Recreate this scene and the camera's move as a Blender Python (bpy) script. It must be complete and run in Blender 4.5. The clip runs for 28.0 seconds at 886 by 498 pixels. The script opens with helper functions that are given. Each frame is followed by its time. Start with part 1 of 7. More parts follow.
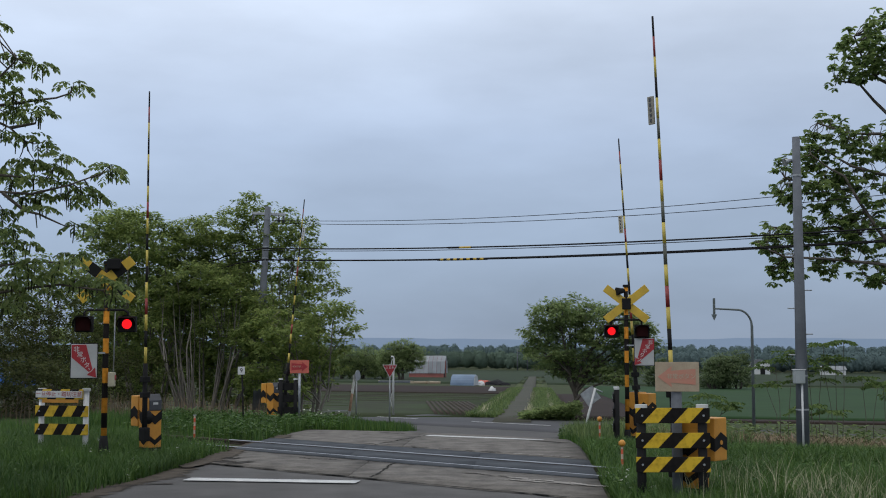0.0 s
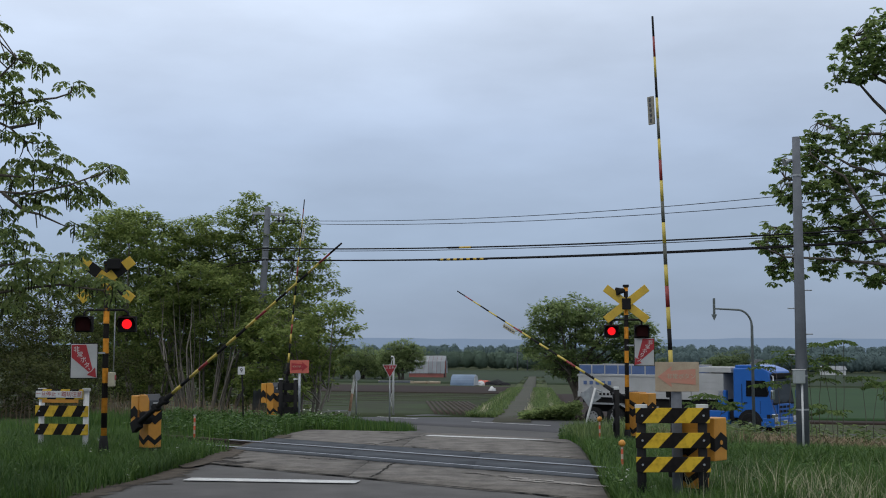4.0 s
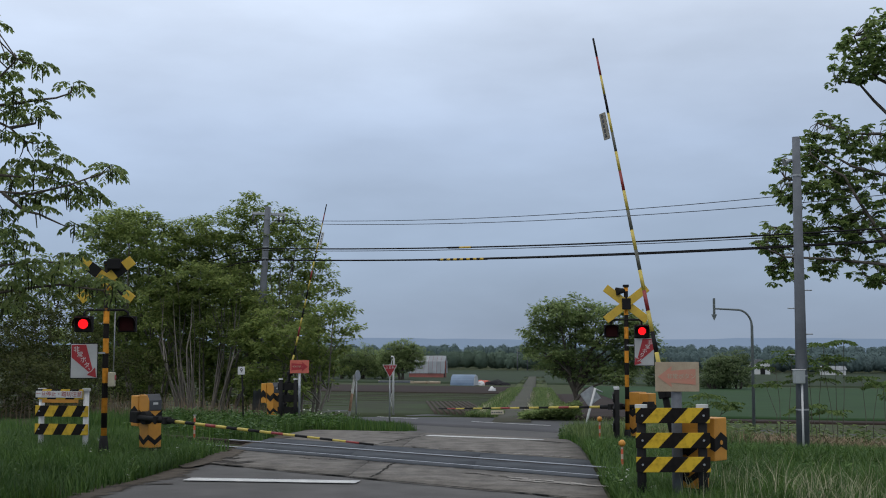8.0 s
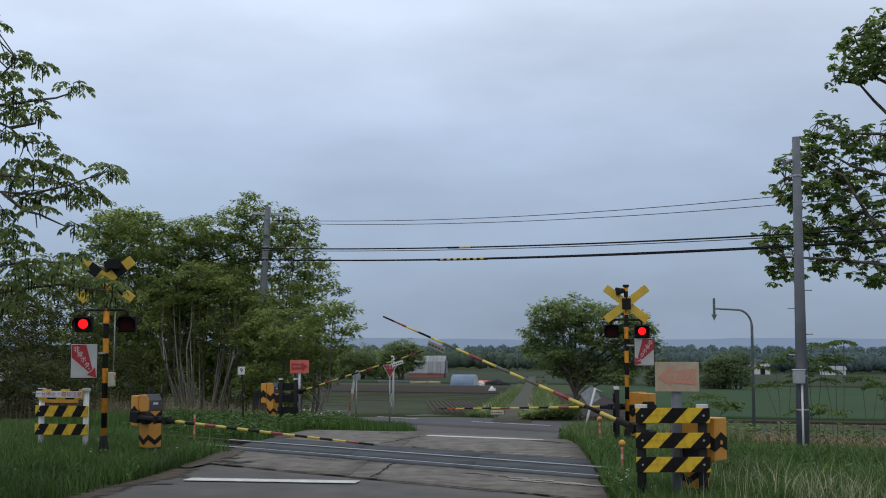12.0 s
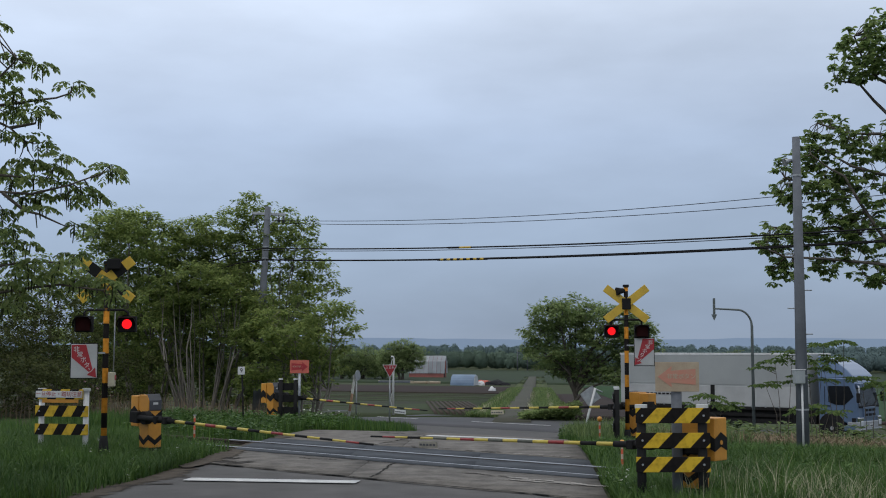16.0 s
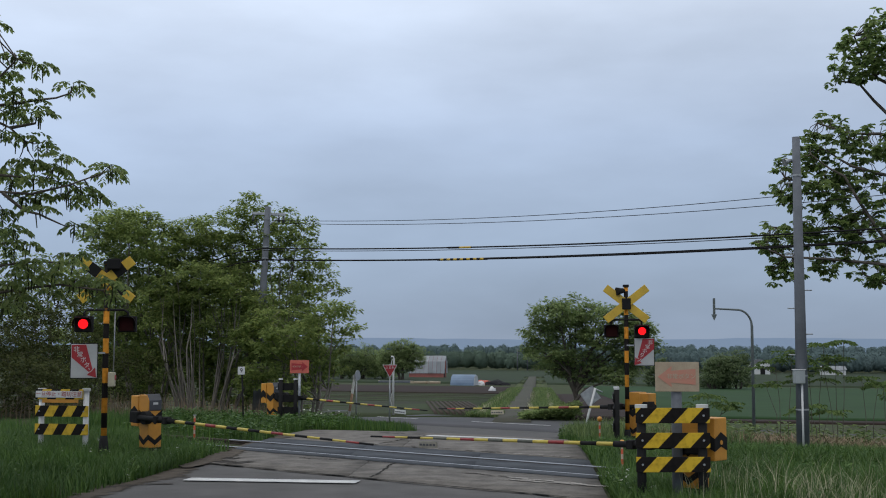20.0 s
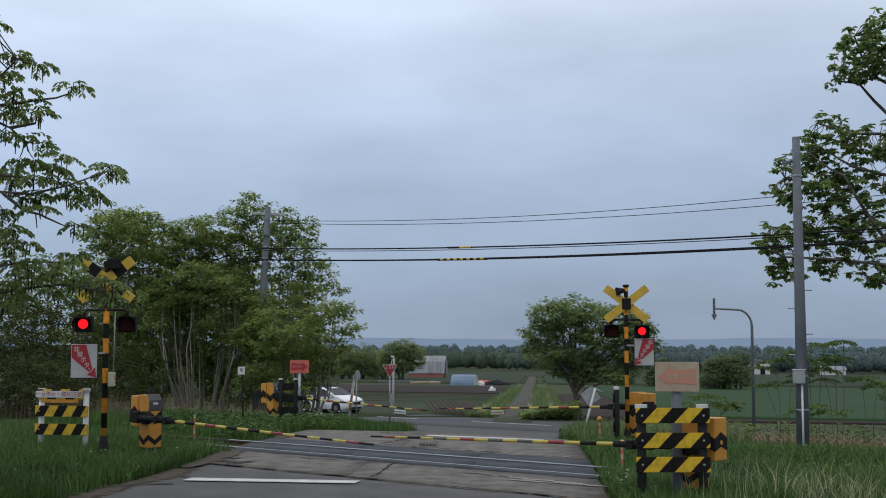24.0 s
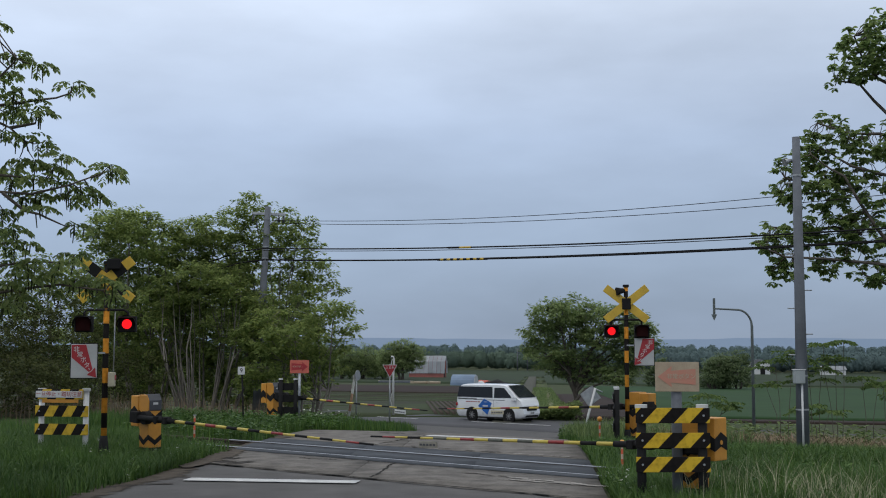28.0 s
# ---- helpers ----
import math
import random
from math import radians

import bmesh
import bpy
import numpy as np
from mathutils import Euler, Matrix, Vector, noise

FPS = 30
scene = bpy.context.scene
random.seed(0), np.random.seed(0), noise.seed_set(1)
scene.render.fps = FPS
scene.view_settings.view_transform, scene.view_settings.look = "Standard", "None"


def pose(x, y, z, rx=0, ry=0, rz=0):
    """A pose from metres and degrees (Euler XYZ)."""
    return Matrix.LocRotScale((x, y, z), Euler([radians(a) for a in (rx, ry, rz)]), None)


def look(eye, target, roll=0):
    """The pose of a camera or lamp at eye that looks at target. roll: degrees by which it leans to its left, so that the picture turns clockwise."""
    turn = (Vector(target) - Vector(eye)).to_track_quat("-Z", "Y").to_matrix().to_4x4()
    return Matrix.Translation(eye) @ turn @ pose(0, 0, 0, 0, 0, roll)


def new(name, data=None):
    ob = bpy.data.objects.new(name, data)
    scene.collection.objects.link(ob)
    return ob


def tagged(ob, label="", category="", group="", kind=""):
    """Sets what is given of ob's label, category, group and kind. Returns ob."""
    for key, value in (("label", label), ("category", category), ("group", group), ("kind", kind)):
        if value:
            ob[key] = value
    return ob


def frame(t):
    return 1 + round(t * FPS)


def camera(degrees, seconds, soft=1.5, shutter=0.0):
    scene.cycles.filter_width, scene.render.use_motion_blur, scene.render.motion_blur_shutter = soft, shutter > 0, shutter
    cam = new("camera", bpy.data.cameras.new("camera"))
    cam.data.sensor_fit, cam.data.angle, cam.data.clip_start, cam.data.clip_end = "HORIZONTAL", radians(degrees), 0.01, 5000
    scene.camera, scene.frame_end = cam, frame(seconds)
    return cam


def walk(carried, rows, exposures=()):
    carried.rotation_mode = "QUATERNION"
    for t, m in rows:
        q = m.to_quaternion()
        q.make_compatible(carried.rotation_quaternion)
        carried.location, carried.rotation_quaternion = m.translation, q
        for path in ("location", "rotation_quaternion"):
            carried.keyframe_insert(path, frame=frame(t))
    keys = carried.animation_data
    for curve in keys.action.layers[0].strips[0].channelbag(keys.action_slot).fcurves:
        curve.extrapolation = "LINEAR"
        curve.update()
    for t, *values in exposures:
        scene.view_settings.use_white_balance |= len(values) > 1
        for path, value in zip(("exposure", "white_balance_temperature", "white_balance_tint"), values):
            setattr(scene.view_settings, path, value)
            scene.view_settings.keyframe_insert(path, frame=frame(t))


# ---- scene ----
cam = camera(40.07, 28.0, 1.05)
EYE = pose(0, 0, 2.0, 94.68, 0, 0)
walk(cam, [(0.0, EYE), (28.0, EYE)], exposures=[(0.0, 0.0), (28.0, 0.0)])

# ---- world and light ----
world = bpy.data.worlds.new("overcast_sky")
scene.world = world
world.use_nodes = True
wn, wl = world.node_tree.nodes, world.node_tree.links
wn.clear()
w_out = wn.new("ShaderNodeOutputWorld")
w_bg = wn.new("ShaderNodeBackground")
w_bg.inputs["Strength"].default_value = 1.0
sky = wn.new("ShaderNodeTexSky")
sky.sky_type, sky.sun_disc = "NISHITA", False
sky.sun_elevation, sky.sun_rotation = radians(59), radians(208)
w_co = wn.new("ShaderNodeTexCoord")
w_sep = wn.new("ShaderNodeSeparateXYZ")
wl.new(w_co.outputs["Generated"], w_sep.inputs[0])
w_ramp = wn.new("ShaderNodeValToRGB")
SKY = ((0.0, (0.30, 0.375, 0.50)), (0.02, (0.285, 0.365, 0.50)), (0.09, (0.35, 0.445, 0.60)), (0.17, (0.465, 0.57, 0.755)),
       (0.25, (0.64, 0.745, 0.925)), (0.32, (0.79, 0.88, 1.03)), (1.0, (1.0, 1.03, 1.06)))
while len(w_ramp.color_ramp.elements) < len(SKY):
    w_ramp.color_ramp.elements.new(0.5)
for el, (p_, c_) in zip(w_ramp.color_ramp.elements, SKY):
    el.position, el.color = p_, (*c_, 1)
wl.new(w_sep.outputs["Z"], w_ramp.inputs["Fac"])
w_map = wn.new("ShaderNodeMapping")
w_map.inputs["Scale"].default_value = (2.6, 2.6, 8.0)
w_map.inputs["Rotation"].default_value = (radians(4), radians(-6), 0)
wl.new(w_co.outputs["Generated"], w_map.inputs["Vector"])
w_noise = wn.new("ShaderNodeTexNoise")
w_noise.inputs["Scale"].default_value, w_noise.inputs["Detail"].default_value, w_noise.inputs["Roughness"].default_value = 1.6, 6.0, 0.5
wl.new(w_map.outputs[0], w_noise.inputs["Vector"])
w_cl = wn.new("ShaderNodeMapRange")
w_cl.inputs["From Min"].default_value, w_cl.inputs["From Max"].default_value = 0.3, 0.72
w_cl.inputs["To Min"].default_value, w_cl.inputs["To Max"].default_value = 0.88, 1.14
wl.new(w_noise.outputs["Fac"], w_cl.inputs["Value"])
w_mul = wn.new("ShaderNodeVectorMath")
w_mul.operation = "SCALE"
wl.new(w_ramp.outputs["Color"], w_mul.inputs[0])
wl.new(w_cl.outputs[0], w_mul.inputs["Scale"])
w_skym = wn.new("ShaderNodeVectorMath")
w_skym.operation = "SCALE"
w_skym.inputs["Scale"].default_value = 0.10
wl.new(sky.outputs[0], w_skym.inputs[0])
w_mix = wn.new("ShaderNodeMix")
w_mix.data_type = "RGBA"
w_mix.inputs["Factor"].default_value = 0.93
wl.new(w_skym.outputs[0], w_mix.inputs["A"])
# the overcast is a little thinner to one side
w_side = wn.new("ShaderNodeMapRange")
w_side.inputs["From Min"].default_value, w_side.inputs["From Max"].default_value = -0.4, 0.4
w_side.inputs["To Min"].default_value, w_side.inputs["To Max"].default_value = 1.13, 0.90
wl.new(w_sep.outputs["X"], w_side.inputs["Value"])
w_mul2 = wn.new("ShaderNodeVectorMath")
w_mul2.operation = "SCALE"
wl.new(w_mul.outputs[0], w_mul2.inputs[0])
wl.new(w_side.outputs[0], w_mul2.inputs["Scale"])
wl.new(w_mul2.outputs[0], w_mix.inputs["B"])
wl.new(w_mix.outputs["Result"], w_bg.inputs["Color"])
wl.new(w_bg.outputs[0], w_out.inputs["Surface"])
sun = new("sun", bpy.data.lights.new("sun", "SUN"))
sun.data.energy, sun.data.angle, sun.data.color = 0.55, radians(60), (1.0, 0.97, 0.93)
sun.matrix_basis = look((-14, -6, 50), (0, 20, 0))


# ---- materials ----
def mat(name, c1, c2=None, rough=0.7, metal=0.0, scale=6.0, fine=60.0, bump=0.15, random_tint=0.0, island=0.0, translucent=0.0, emit=None):
    m = bpy.data.materials.new(name)
    m.use_nodes = True
    nt = m.node_tree
    N, K = nt.nodes, nt.links
    b = N["Principled BSDF"]
    c2 = c2 or tuple(v * 0.72 for v in c1)
    co = N.new("ShaderNodeTexCoord")
    n1, n2 = N.new("ShaderNodeTexNoise"), N.new("ShaderNodeTexNoise")
    n1.inputs["Scale"].default_value, n1.inputs["Detail"].default_value = scale, 5
    n2.inputs["Scale"].default_value, n2.inputs["Detail"].default_value = fine, 3
    for n in (n1, n2):
        K.new(co.outputs["Object"], n.inputs["Vector"])
    add = N.new("ShaderNodeMath")
    add.operation = "MULTIPLY_ADD"
    add.inputs[1].default_value = 0.45
    K.new(n2.outputs["Fac"], add.inputs[0])
    K.new(n1.outputs["Fac"], add.inputs[2])
    rng = N.new("ShaderNodeMapRange")
    rng.inputs["From Min"].default_value, rng.inputs["From Max"].default_value = 0.48, 0.98
    K.new(add.outputs[0], rng.inputs["Value"])
    mx = N.new("ShaderNodeMix")
    mx.data_type = "RGBA"
    mx.inputs["A"].default_value, mx.inputs["B"].default_value = (*c2, 1), (*c1, 1)
    K.new(rng.outputs[0], mx.inputs["Factor"])
    col = mx.outputs["Result"]
    if random_tint or island:
        src = N.new("ShaderNodeNewGeometry").outputs["Random Per Island"] if island else N.new("ShaderNodeObjectInfo").outputs["Random"]
        hsv = N.new("ShaderNodeHueSaturation")
        r2 = N.new("ShaderNodeMapRange")
        k = island or random_tint
        r2.inputs["To Min"].default_value, r2.inputs["To Max"].default_value = 1 - k, 1 + k
        K.new(src, r2.inputs["Value"])
        K.new(r2.outputs[0], hsv.inputs["Value"])
        r3 = N.new("ShaderNodeMapRange")
        r3.inputs["To Min"].default_value, r3.inputs["To Max"].default_value = 0.5 + 0.06 * k, 0.5 - 0.06 * k
        K.new(src, r3.inputs["Value"])
        K.new(r3.outputs[0], hsv.inputs["Hue"])
        K.new(col, hsv.inputs["Color"])
        col = hsv.outputs[0]
    K.new(col, b.inputs["Base Color"])
    b.inputs["Roughness"].default_value, b.inputs["Metallic"].default_value = rough, metal
    b.inputs["Specular IOR Level"].default_value = 0.12 if rough >= 0.8 else 0.35 if translucent else 0.5
    if bump:
        bp = N.new("ShaderNodeBump")
        bp.inputs["Strength"].default_value, bp.inputs["Distance"].default_value = bump, 0.02
        K.new(add.outputs[0], bp.inputs["Height"])
        K.new(bp.outputs[0], b.inputs["Normal"])
    if emit:
        b.inputs["Emission Color"].default_value, b.inputs["Emission Strength"].default_value = (*emit[:3], 1), emit[3]
    if translucent:
        tr = N.new("ShaderNodeBsdfTranslucent")
        K.new(col, tr.inputs["Color"])
        ms = N.new("ShaderNodeMixShader")
        ms.inputs[0].default_value = translucent
        K.new(b.outputs[0], ms.inputs[1])
        K.new(tr.outputs[0], ms.inputs[2])
        K.new(ms.outputs[0], N["Material Output"].inputs["Surface"])
    return m


def striped(name, pairs, vec, period, phase=0.0, rough=0.8):
    """Painted bands along vec in object space, with worn, slightly dirty paint."""
    m = mat(name, (0.5, 0.5, 0.5), rough=rough, scale=9, fine=70, bump=0.05)
    N, K = m.node_tree.nodes, m.node_tree.links
    co = N.new("ShaderNodeTexCoord")
    dot = N.new("ShaderNodeVectorMath")
    dot.operation = "DOT_PRODUCT"
    dot.inputs[1].default_value = vec
    K.new(co.outputs["Object"], dot.inputs[0])
    sc = N.new("ShaderNodeMath")
    sc.operation = "MULTIPLY_ADD"
    sc.inputs[1].default_value, sc.inputs[2].default_value = 1.0 / period, phase
    K.new(dot.outputs["Value"], sc.inputs[0])
    fr = N.new("ShaderNodeMath")
    fr.operation = "FRACT"
    K.new(sc.outputs[0], fr.inputs[0])
    gt = N.new("ShaderNodeMath")
    gt.operation = "GREATER_THAN"
    gt.inputs[1].default_value = 0.5
    K.new(fr.outputs[0], gt.inputs[0])
    mx = N.new("ShaderNodeMix")
    mx.data_type = "RGBA"
    mx.inputs["A"].default_value, mx.inputs["B"].default_value = (*pairs[0], 1), (*pairs[1], 1)
    K.new(gt.outputs[0], mx.inputs["Factor"])
    dirt = N.new("ShaderNodeTexNoise")
    dirt.inputs["Scale"].default_value, dirt.inputs["Detail"].default_value = 14, 6
    K.new(co.outputs["Object"], dirt.inputs["Vector"])
    dr = N.new("ShaderNodeMapRange")
    dr.inputs["From Min"].default_value, dr.inputs["From Max"].default_value, dr.inputs["To Min"].default_value = 0.28, 0.55, 0.62
    K.new(dirt.outputs["Fac"], dr.inputs["Value"])
    ml = N.new("ShaderNodeVectorMath")
    ml.operation = "SCALE"
    K.new(mx.outputs["Result"], ml.inputs[0])
    K.new(dr.outputs[0], ml.inputs["Scale"])
    K.new(ml.outputs[0], N["Principled BSDF"].inputs["Base Color"])
    return m


YEL, BLK, ORG, WHT, RED = (0.62, 0.40, 0.035), (0.014, 0.012, 0.011), (0.62, 0.25, 0.03), (0.72, 0.72, 0.70), (0.5, 0.02, 0.025)
M_YEL = mat("yellow_paint", YEL, (0.45, 0.29, 0.03), 0.45, scale=5, bump=0.04)
M_ORG = mat("orange_yellow_paint", (0.60, 0.27, 0.03), (0.40, 0.17, 0.02), 0.5, scale=4, bump=0.06)
M_BLK = mat("black_paint", (0.020, 0.019, 0.019), (0.012, 0.012, 0.012), 0.8, scale=6, bump=0.06)
M_WHT = mat("white_paint", (0.62, 0.62, 0.61), (0.46, 0.46, 0.44), 0.5, scale=4, bump=0.05)
M_SIGN = mat("greyed_white_sign", (0.44, 0.44, 0.43), (0.35, 0.35, 0.34), 0.6, scale=5, bump=0.03)
M_RED = mat("red_paint", (0.36, 0.022, 0.028), (0.28, 0.018, 0.022), 0.45, scale=5, bump=0.04)
M_SALMON = mat("faded_red_paint", (0.55, 0.13, 0.085), (0.44, 0.10, 0.07), 0.6, scale=14, bump=0.03)
M_PLATE = mat("yellowed_plate", (0.44, 0.40, 0.29), (0.34, 0.30, 0.21), 0.6, scale=9, bump=0.03)
M_CREAM = mat("faded_cream_sheet", (0.40, 0.32, 0.22), (0.31, 0.235, 0.16), 0.6, scale=7, bump=0.03)
M_STEEL = mat("galvanised_steel", (0.42, 0.43, 0.44), (0.27, 0.28, 0.29), 0.5, 0.6, scale=8, bump=0.08)
M_RAIL = mat("polished_rail", (0.34, 0.36, 0.39), (0.22, 0.23, 0.25), 0.45, 0.4, scale=3, bump=0.03)
M_RUST = mat("rusty_steel", (0.085, 0.066, 0.055), (0.05, 0.04, 0.035), 0.85, 0.2, scale=10, bump=0.3)
M_POLE = mat("concrete_pole", (0.155, 0.165, 0.18), (0.105, 0.112, 0.125), 0.85, scale=3, fine=40, bump=0.15)
M_GREY = mat("grey_metal_box", (0.36, 0.38, 0.38), (0.26, 0.28, 0.28), 0.5, 0.2, scale=6, bump=0.05)
M_RUB = mat("tyre_rubber", (0.022, 0.022, 0.023), (0.012, 0.012, 0.012), 0.85, scale=20, bump=0.2)
M_STRIPE = striped("hazard_stripes", (YEL, BLK), (0.72, 0, -0.69), 0.285)
M_STRIPE_L = striped("hazard_stripes_weathered", (BLK, (0.55, 0.36, 0.04)), (0.86, 0, -0.5), 0.30, 0.25)
M_POLEBAND = striped("pole_bands", (BLK, ORG), (0, 0, 1), 0.50, 0.1)
M_CHEV = striped("post_bands", ((0.42, 0.09, 0.045), (0.36, 0.28, 0.22)), (0, 0, 1), 0.16)
M_LAMP = mat("lit_red_lens", (0.25, 0.01, 0.01), rough=0.85, bump=0, emit=(1.0, 0.012, 0.018, 1.15))
M_DARKLENS = mat("dark_red_lens", (0.030, 0.006, 0.006), (0.018, 0.004, 0.004), 0.85, bump=0)
M_ASPHALT = mat("asphalt", (0.122, 0.117, 0.114), (0.078, 0.075, 0.073), 0.9, scale=1.4, fine=45, bump=0.35)
M_ROAD = mat("worn_road_asphalt", (0.095, 0.095, 0.10), (0.072, 0.072, 0.077), 0.9, scale=0.3, fine=60, bump=0.3)
M_CONC = mat("worn_concrete", (0.200, 0.184, 0.165), (0.084, 0.077, 0.070), 0.9, scale=2.6, fine=26, bump=0.5)
M_DECK = mat("crossing_panel", (0.082, 0.090, 0.100), (0.044, 0.048, 0.055), 0.85, 0.0, scale=1.6, fine=22, bump=0.25)
M_LINE = mat("road_paint", (0.66, 0.66, 0.64), (0.42, 0.42, 0.41), 0.7, scale=5, fine=50, bump=0.1)
M_STEM = mat("pale_stems", (0.24, 0.215, 0.185), (0.13, 0.115, 0.10), 0.9, scale=5, fine=40, bump=0.3)
M_BARK = mat("grey_bark", (0.135, 0.115, 0.095), (0.07, 0.06, 0.05), 0.9, scale=6, fine=50, bump=0.5)
M_LEAF_A = mat("walnut_leaves", (0.20, 0.265, 0.088), (0.15, 0.20, 0.066), 0.5, scale=3, bump=0, island=0.32, translucent=0.65)
M_LEAF_B = mat("thicket_leaves", (0.275, 0.345, 0.115), (0.20, 0.255, 0.084), 0.8, scale=0.5, bump=0, island=0.35, translucent=0.7)
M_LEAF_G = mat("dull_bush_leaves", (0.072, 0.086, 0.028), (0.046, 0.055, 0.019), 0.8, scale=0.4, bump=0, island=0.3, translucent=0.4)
M_LEAF_C = mat("oak_leaves", (0.19, 0.265, 0.088), (0.145, 0.205, 0.065), 0.5, scale=3, bump=0, island=0.3, translucent=0.6)
M_LEAF_D = mat("far_tree_leaves", (0.25, 0.325, 0.13), (0.18, 0.235, 0.095), 0.8, scale=0.4, bump=0, island=0.3, translucent=0.6)
M_LEAF_E = mat("olive_field_trees", (0.17, 0.225, 0.10), (0.13, 0.175, 0.078), 0.7, scale=0.2, bump=0, island=0.15, translucent=0.5)
# both far-wood leaf colours have haze mixed in, paler and bluer than leaves
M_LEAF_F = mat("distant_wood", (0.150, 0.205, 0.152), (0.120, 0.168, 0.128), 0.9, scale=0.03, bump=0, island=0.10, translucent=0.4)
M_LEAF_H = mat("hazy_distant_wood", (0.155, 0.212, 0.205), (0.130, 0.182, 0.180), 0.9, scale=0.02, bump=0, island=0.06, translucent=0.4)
M_CATKIN = mat("catkins", (0.045, 0.055, 0.024), rough=0.8, scale=20, bump=0)
M_GRASS = mat("fresh_grass", (0.078, 0.156, 0.028), (0.040, 0.080, 0.018), 0.6, scale=0.8, bump=0, island=0.35, translucent=0.3)
M_VERGE = mat("bright_verge_grass", (0.15, 0.215, 0.07), (0.10, 0.145, 0.05), 0.6, scale=0.8, bump=0, island=0.35, translucent=0.4)
M_DRY = mat("dry_stalks", (0.22, 0.17, 0.105), (0.14, 0.105, 0.07), 0.8, scale=2, bump=0, island=0.35, translucent=0.1)
M_STALK = mat("pale_seed_stalks", (0.44, 0.42, 0.28), (0.32, 0.31, 0.19), 0.8, scale=2, bump=0, island=0.3, translucent=0.2)
M_FLOWER = mat("white_umbels", (0.65, 0.65, 0.58), rough=0.8, scale=5, bump=0)


# ---- mesh helpers ----
def part(name, bm, material, parent, label=""):
    me = bpy.data.meshes.new(name)
    bm.to_mesh(me)
    bm.free()
    for m in (material if isinstance(material, (list, tuple)) else (material,)):
        me.materials.append(m)
    ob = new(name, me)
    ob.parent = parent
    if label:
        ob["label"] = label
    return ob


def thing(name, m, label, category, group=""):
    ob = new(name)
    ob.matrix_basis = m
    return tagged(ob, label, category, group)


def box(x0, y0, z0, x1, y1, z1, bev=0.0, bm=None, m=None):
    bm2 = bmesh.new()
    r = bmesh.ops.create_cube(bm2, size=1)
    for v in r["verts"]:
        v.co = Vector(((x0 + x1) / 2 + v.co.x * (x1 - x0), (y0 + y1) / 2 + v.co.y * (y1 - y0), (z0 + z1) / 2 + v.co.z * (z1 - z0)))
    if bev:
        bmesh.ops.bevel(bm2, geom=bm2.edges[:], offset=bev, segments=2, affect="EDGES", profile=0.5)
    if m is not None:
        bmesh.ops.transform(bm2, matrix=m, verts=bm2.verts)
    return merge(bm, bm2)


def merge(bm, bm2):
    if bm is None:
        return bm2
    me = bpy.data.meshes.new("tmp")
    bm2.to_mesh(me)
    bm2.free()
    bm.from_mesh(me)
    bpy.data.meshes.remove(me)
    return bm


def tube(points, radii, seg=10, bm=None, cap=True, smooth=True):
    """A tapered pipe along points."""
    bm = bm or bmesh.new()
    rings, up = [], Vector((0.31, 0.17, 0.93))
    pts = [Vector(p) for p in points]
    if not isinstance(radii, (list, tuple)):
        radii = [radii] * len(pts)
    for i, p in enumerate(pts):
        d = (pts[min(i + 1, len(pts) - 1)] - pts[max(i - 1, 0)]).normalized()
        a = d.cross(up if abs(d.dot(up)) < 0.95 else Vector((1, 0, 0))).normalized()
        b = d.cross(a)
        rings.append([bm.verts.new(p + (a * math.cos(t) + b * math.sin(t)) * radii[i]) for t in (2 * math.pi * k / seg for k in range(seg))])
    for r0, r1 in zip(rings, rings[1:]):
        for k in range(seg):
            f = bm.faces.new((r0[k], r0[(k + 1) % seg], r1[(k + 1) % seg], r1[k]))
            f.smooth = smooth
    if cap:
        bm.faces.new(rings[0][::-1])
        bm.faces.new(rings[-1])
    bmesh.ops.recalc_face_normals(bm, faces=bm.faces[:])
    return bm


def prism(outline, y0, y1, bev=0.0, bm=None):
    """An outline in x and z, made solid from y0 to y1."""
    bm2 = bmesh.new()
    a = [bm2.verts.new((x, y0, z)) for x, z in outline]
    b = [bm2.verts.new((x, y1, z)) for x, z in outline]
    bm2.faces.new(a)
    bm2.faces.new(b[::-1])
    n = len(a)
    for i in range(n):
        bm2.faces.new((a[i], b[i], b[(i + 1) % n], a[(i + 1) % n]))
    bmesh.ops.recalc_face_normals(bm2, faces=bm2.faces[:])
    if bev:
        bmesh.ops.bevel(bm2, geom=bm2.edges[:], offset=bev, segments=2, affect="EDGES", profile=0.5)
    return merge(bm, bm2)


def disc(c, r, axis, t, seg=20, bm=None):
    """A round plate of thickness t, centred on c."""
    c, axis = Vector(c), Vector(axis).normalized()
    return tube([c - axis * t / 2, c + axis * t / 2], r, seg, bm, smooth=False)


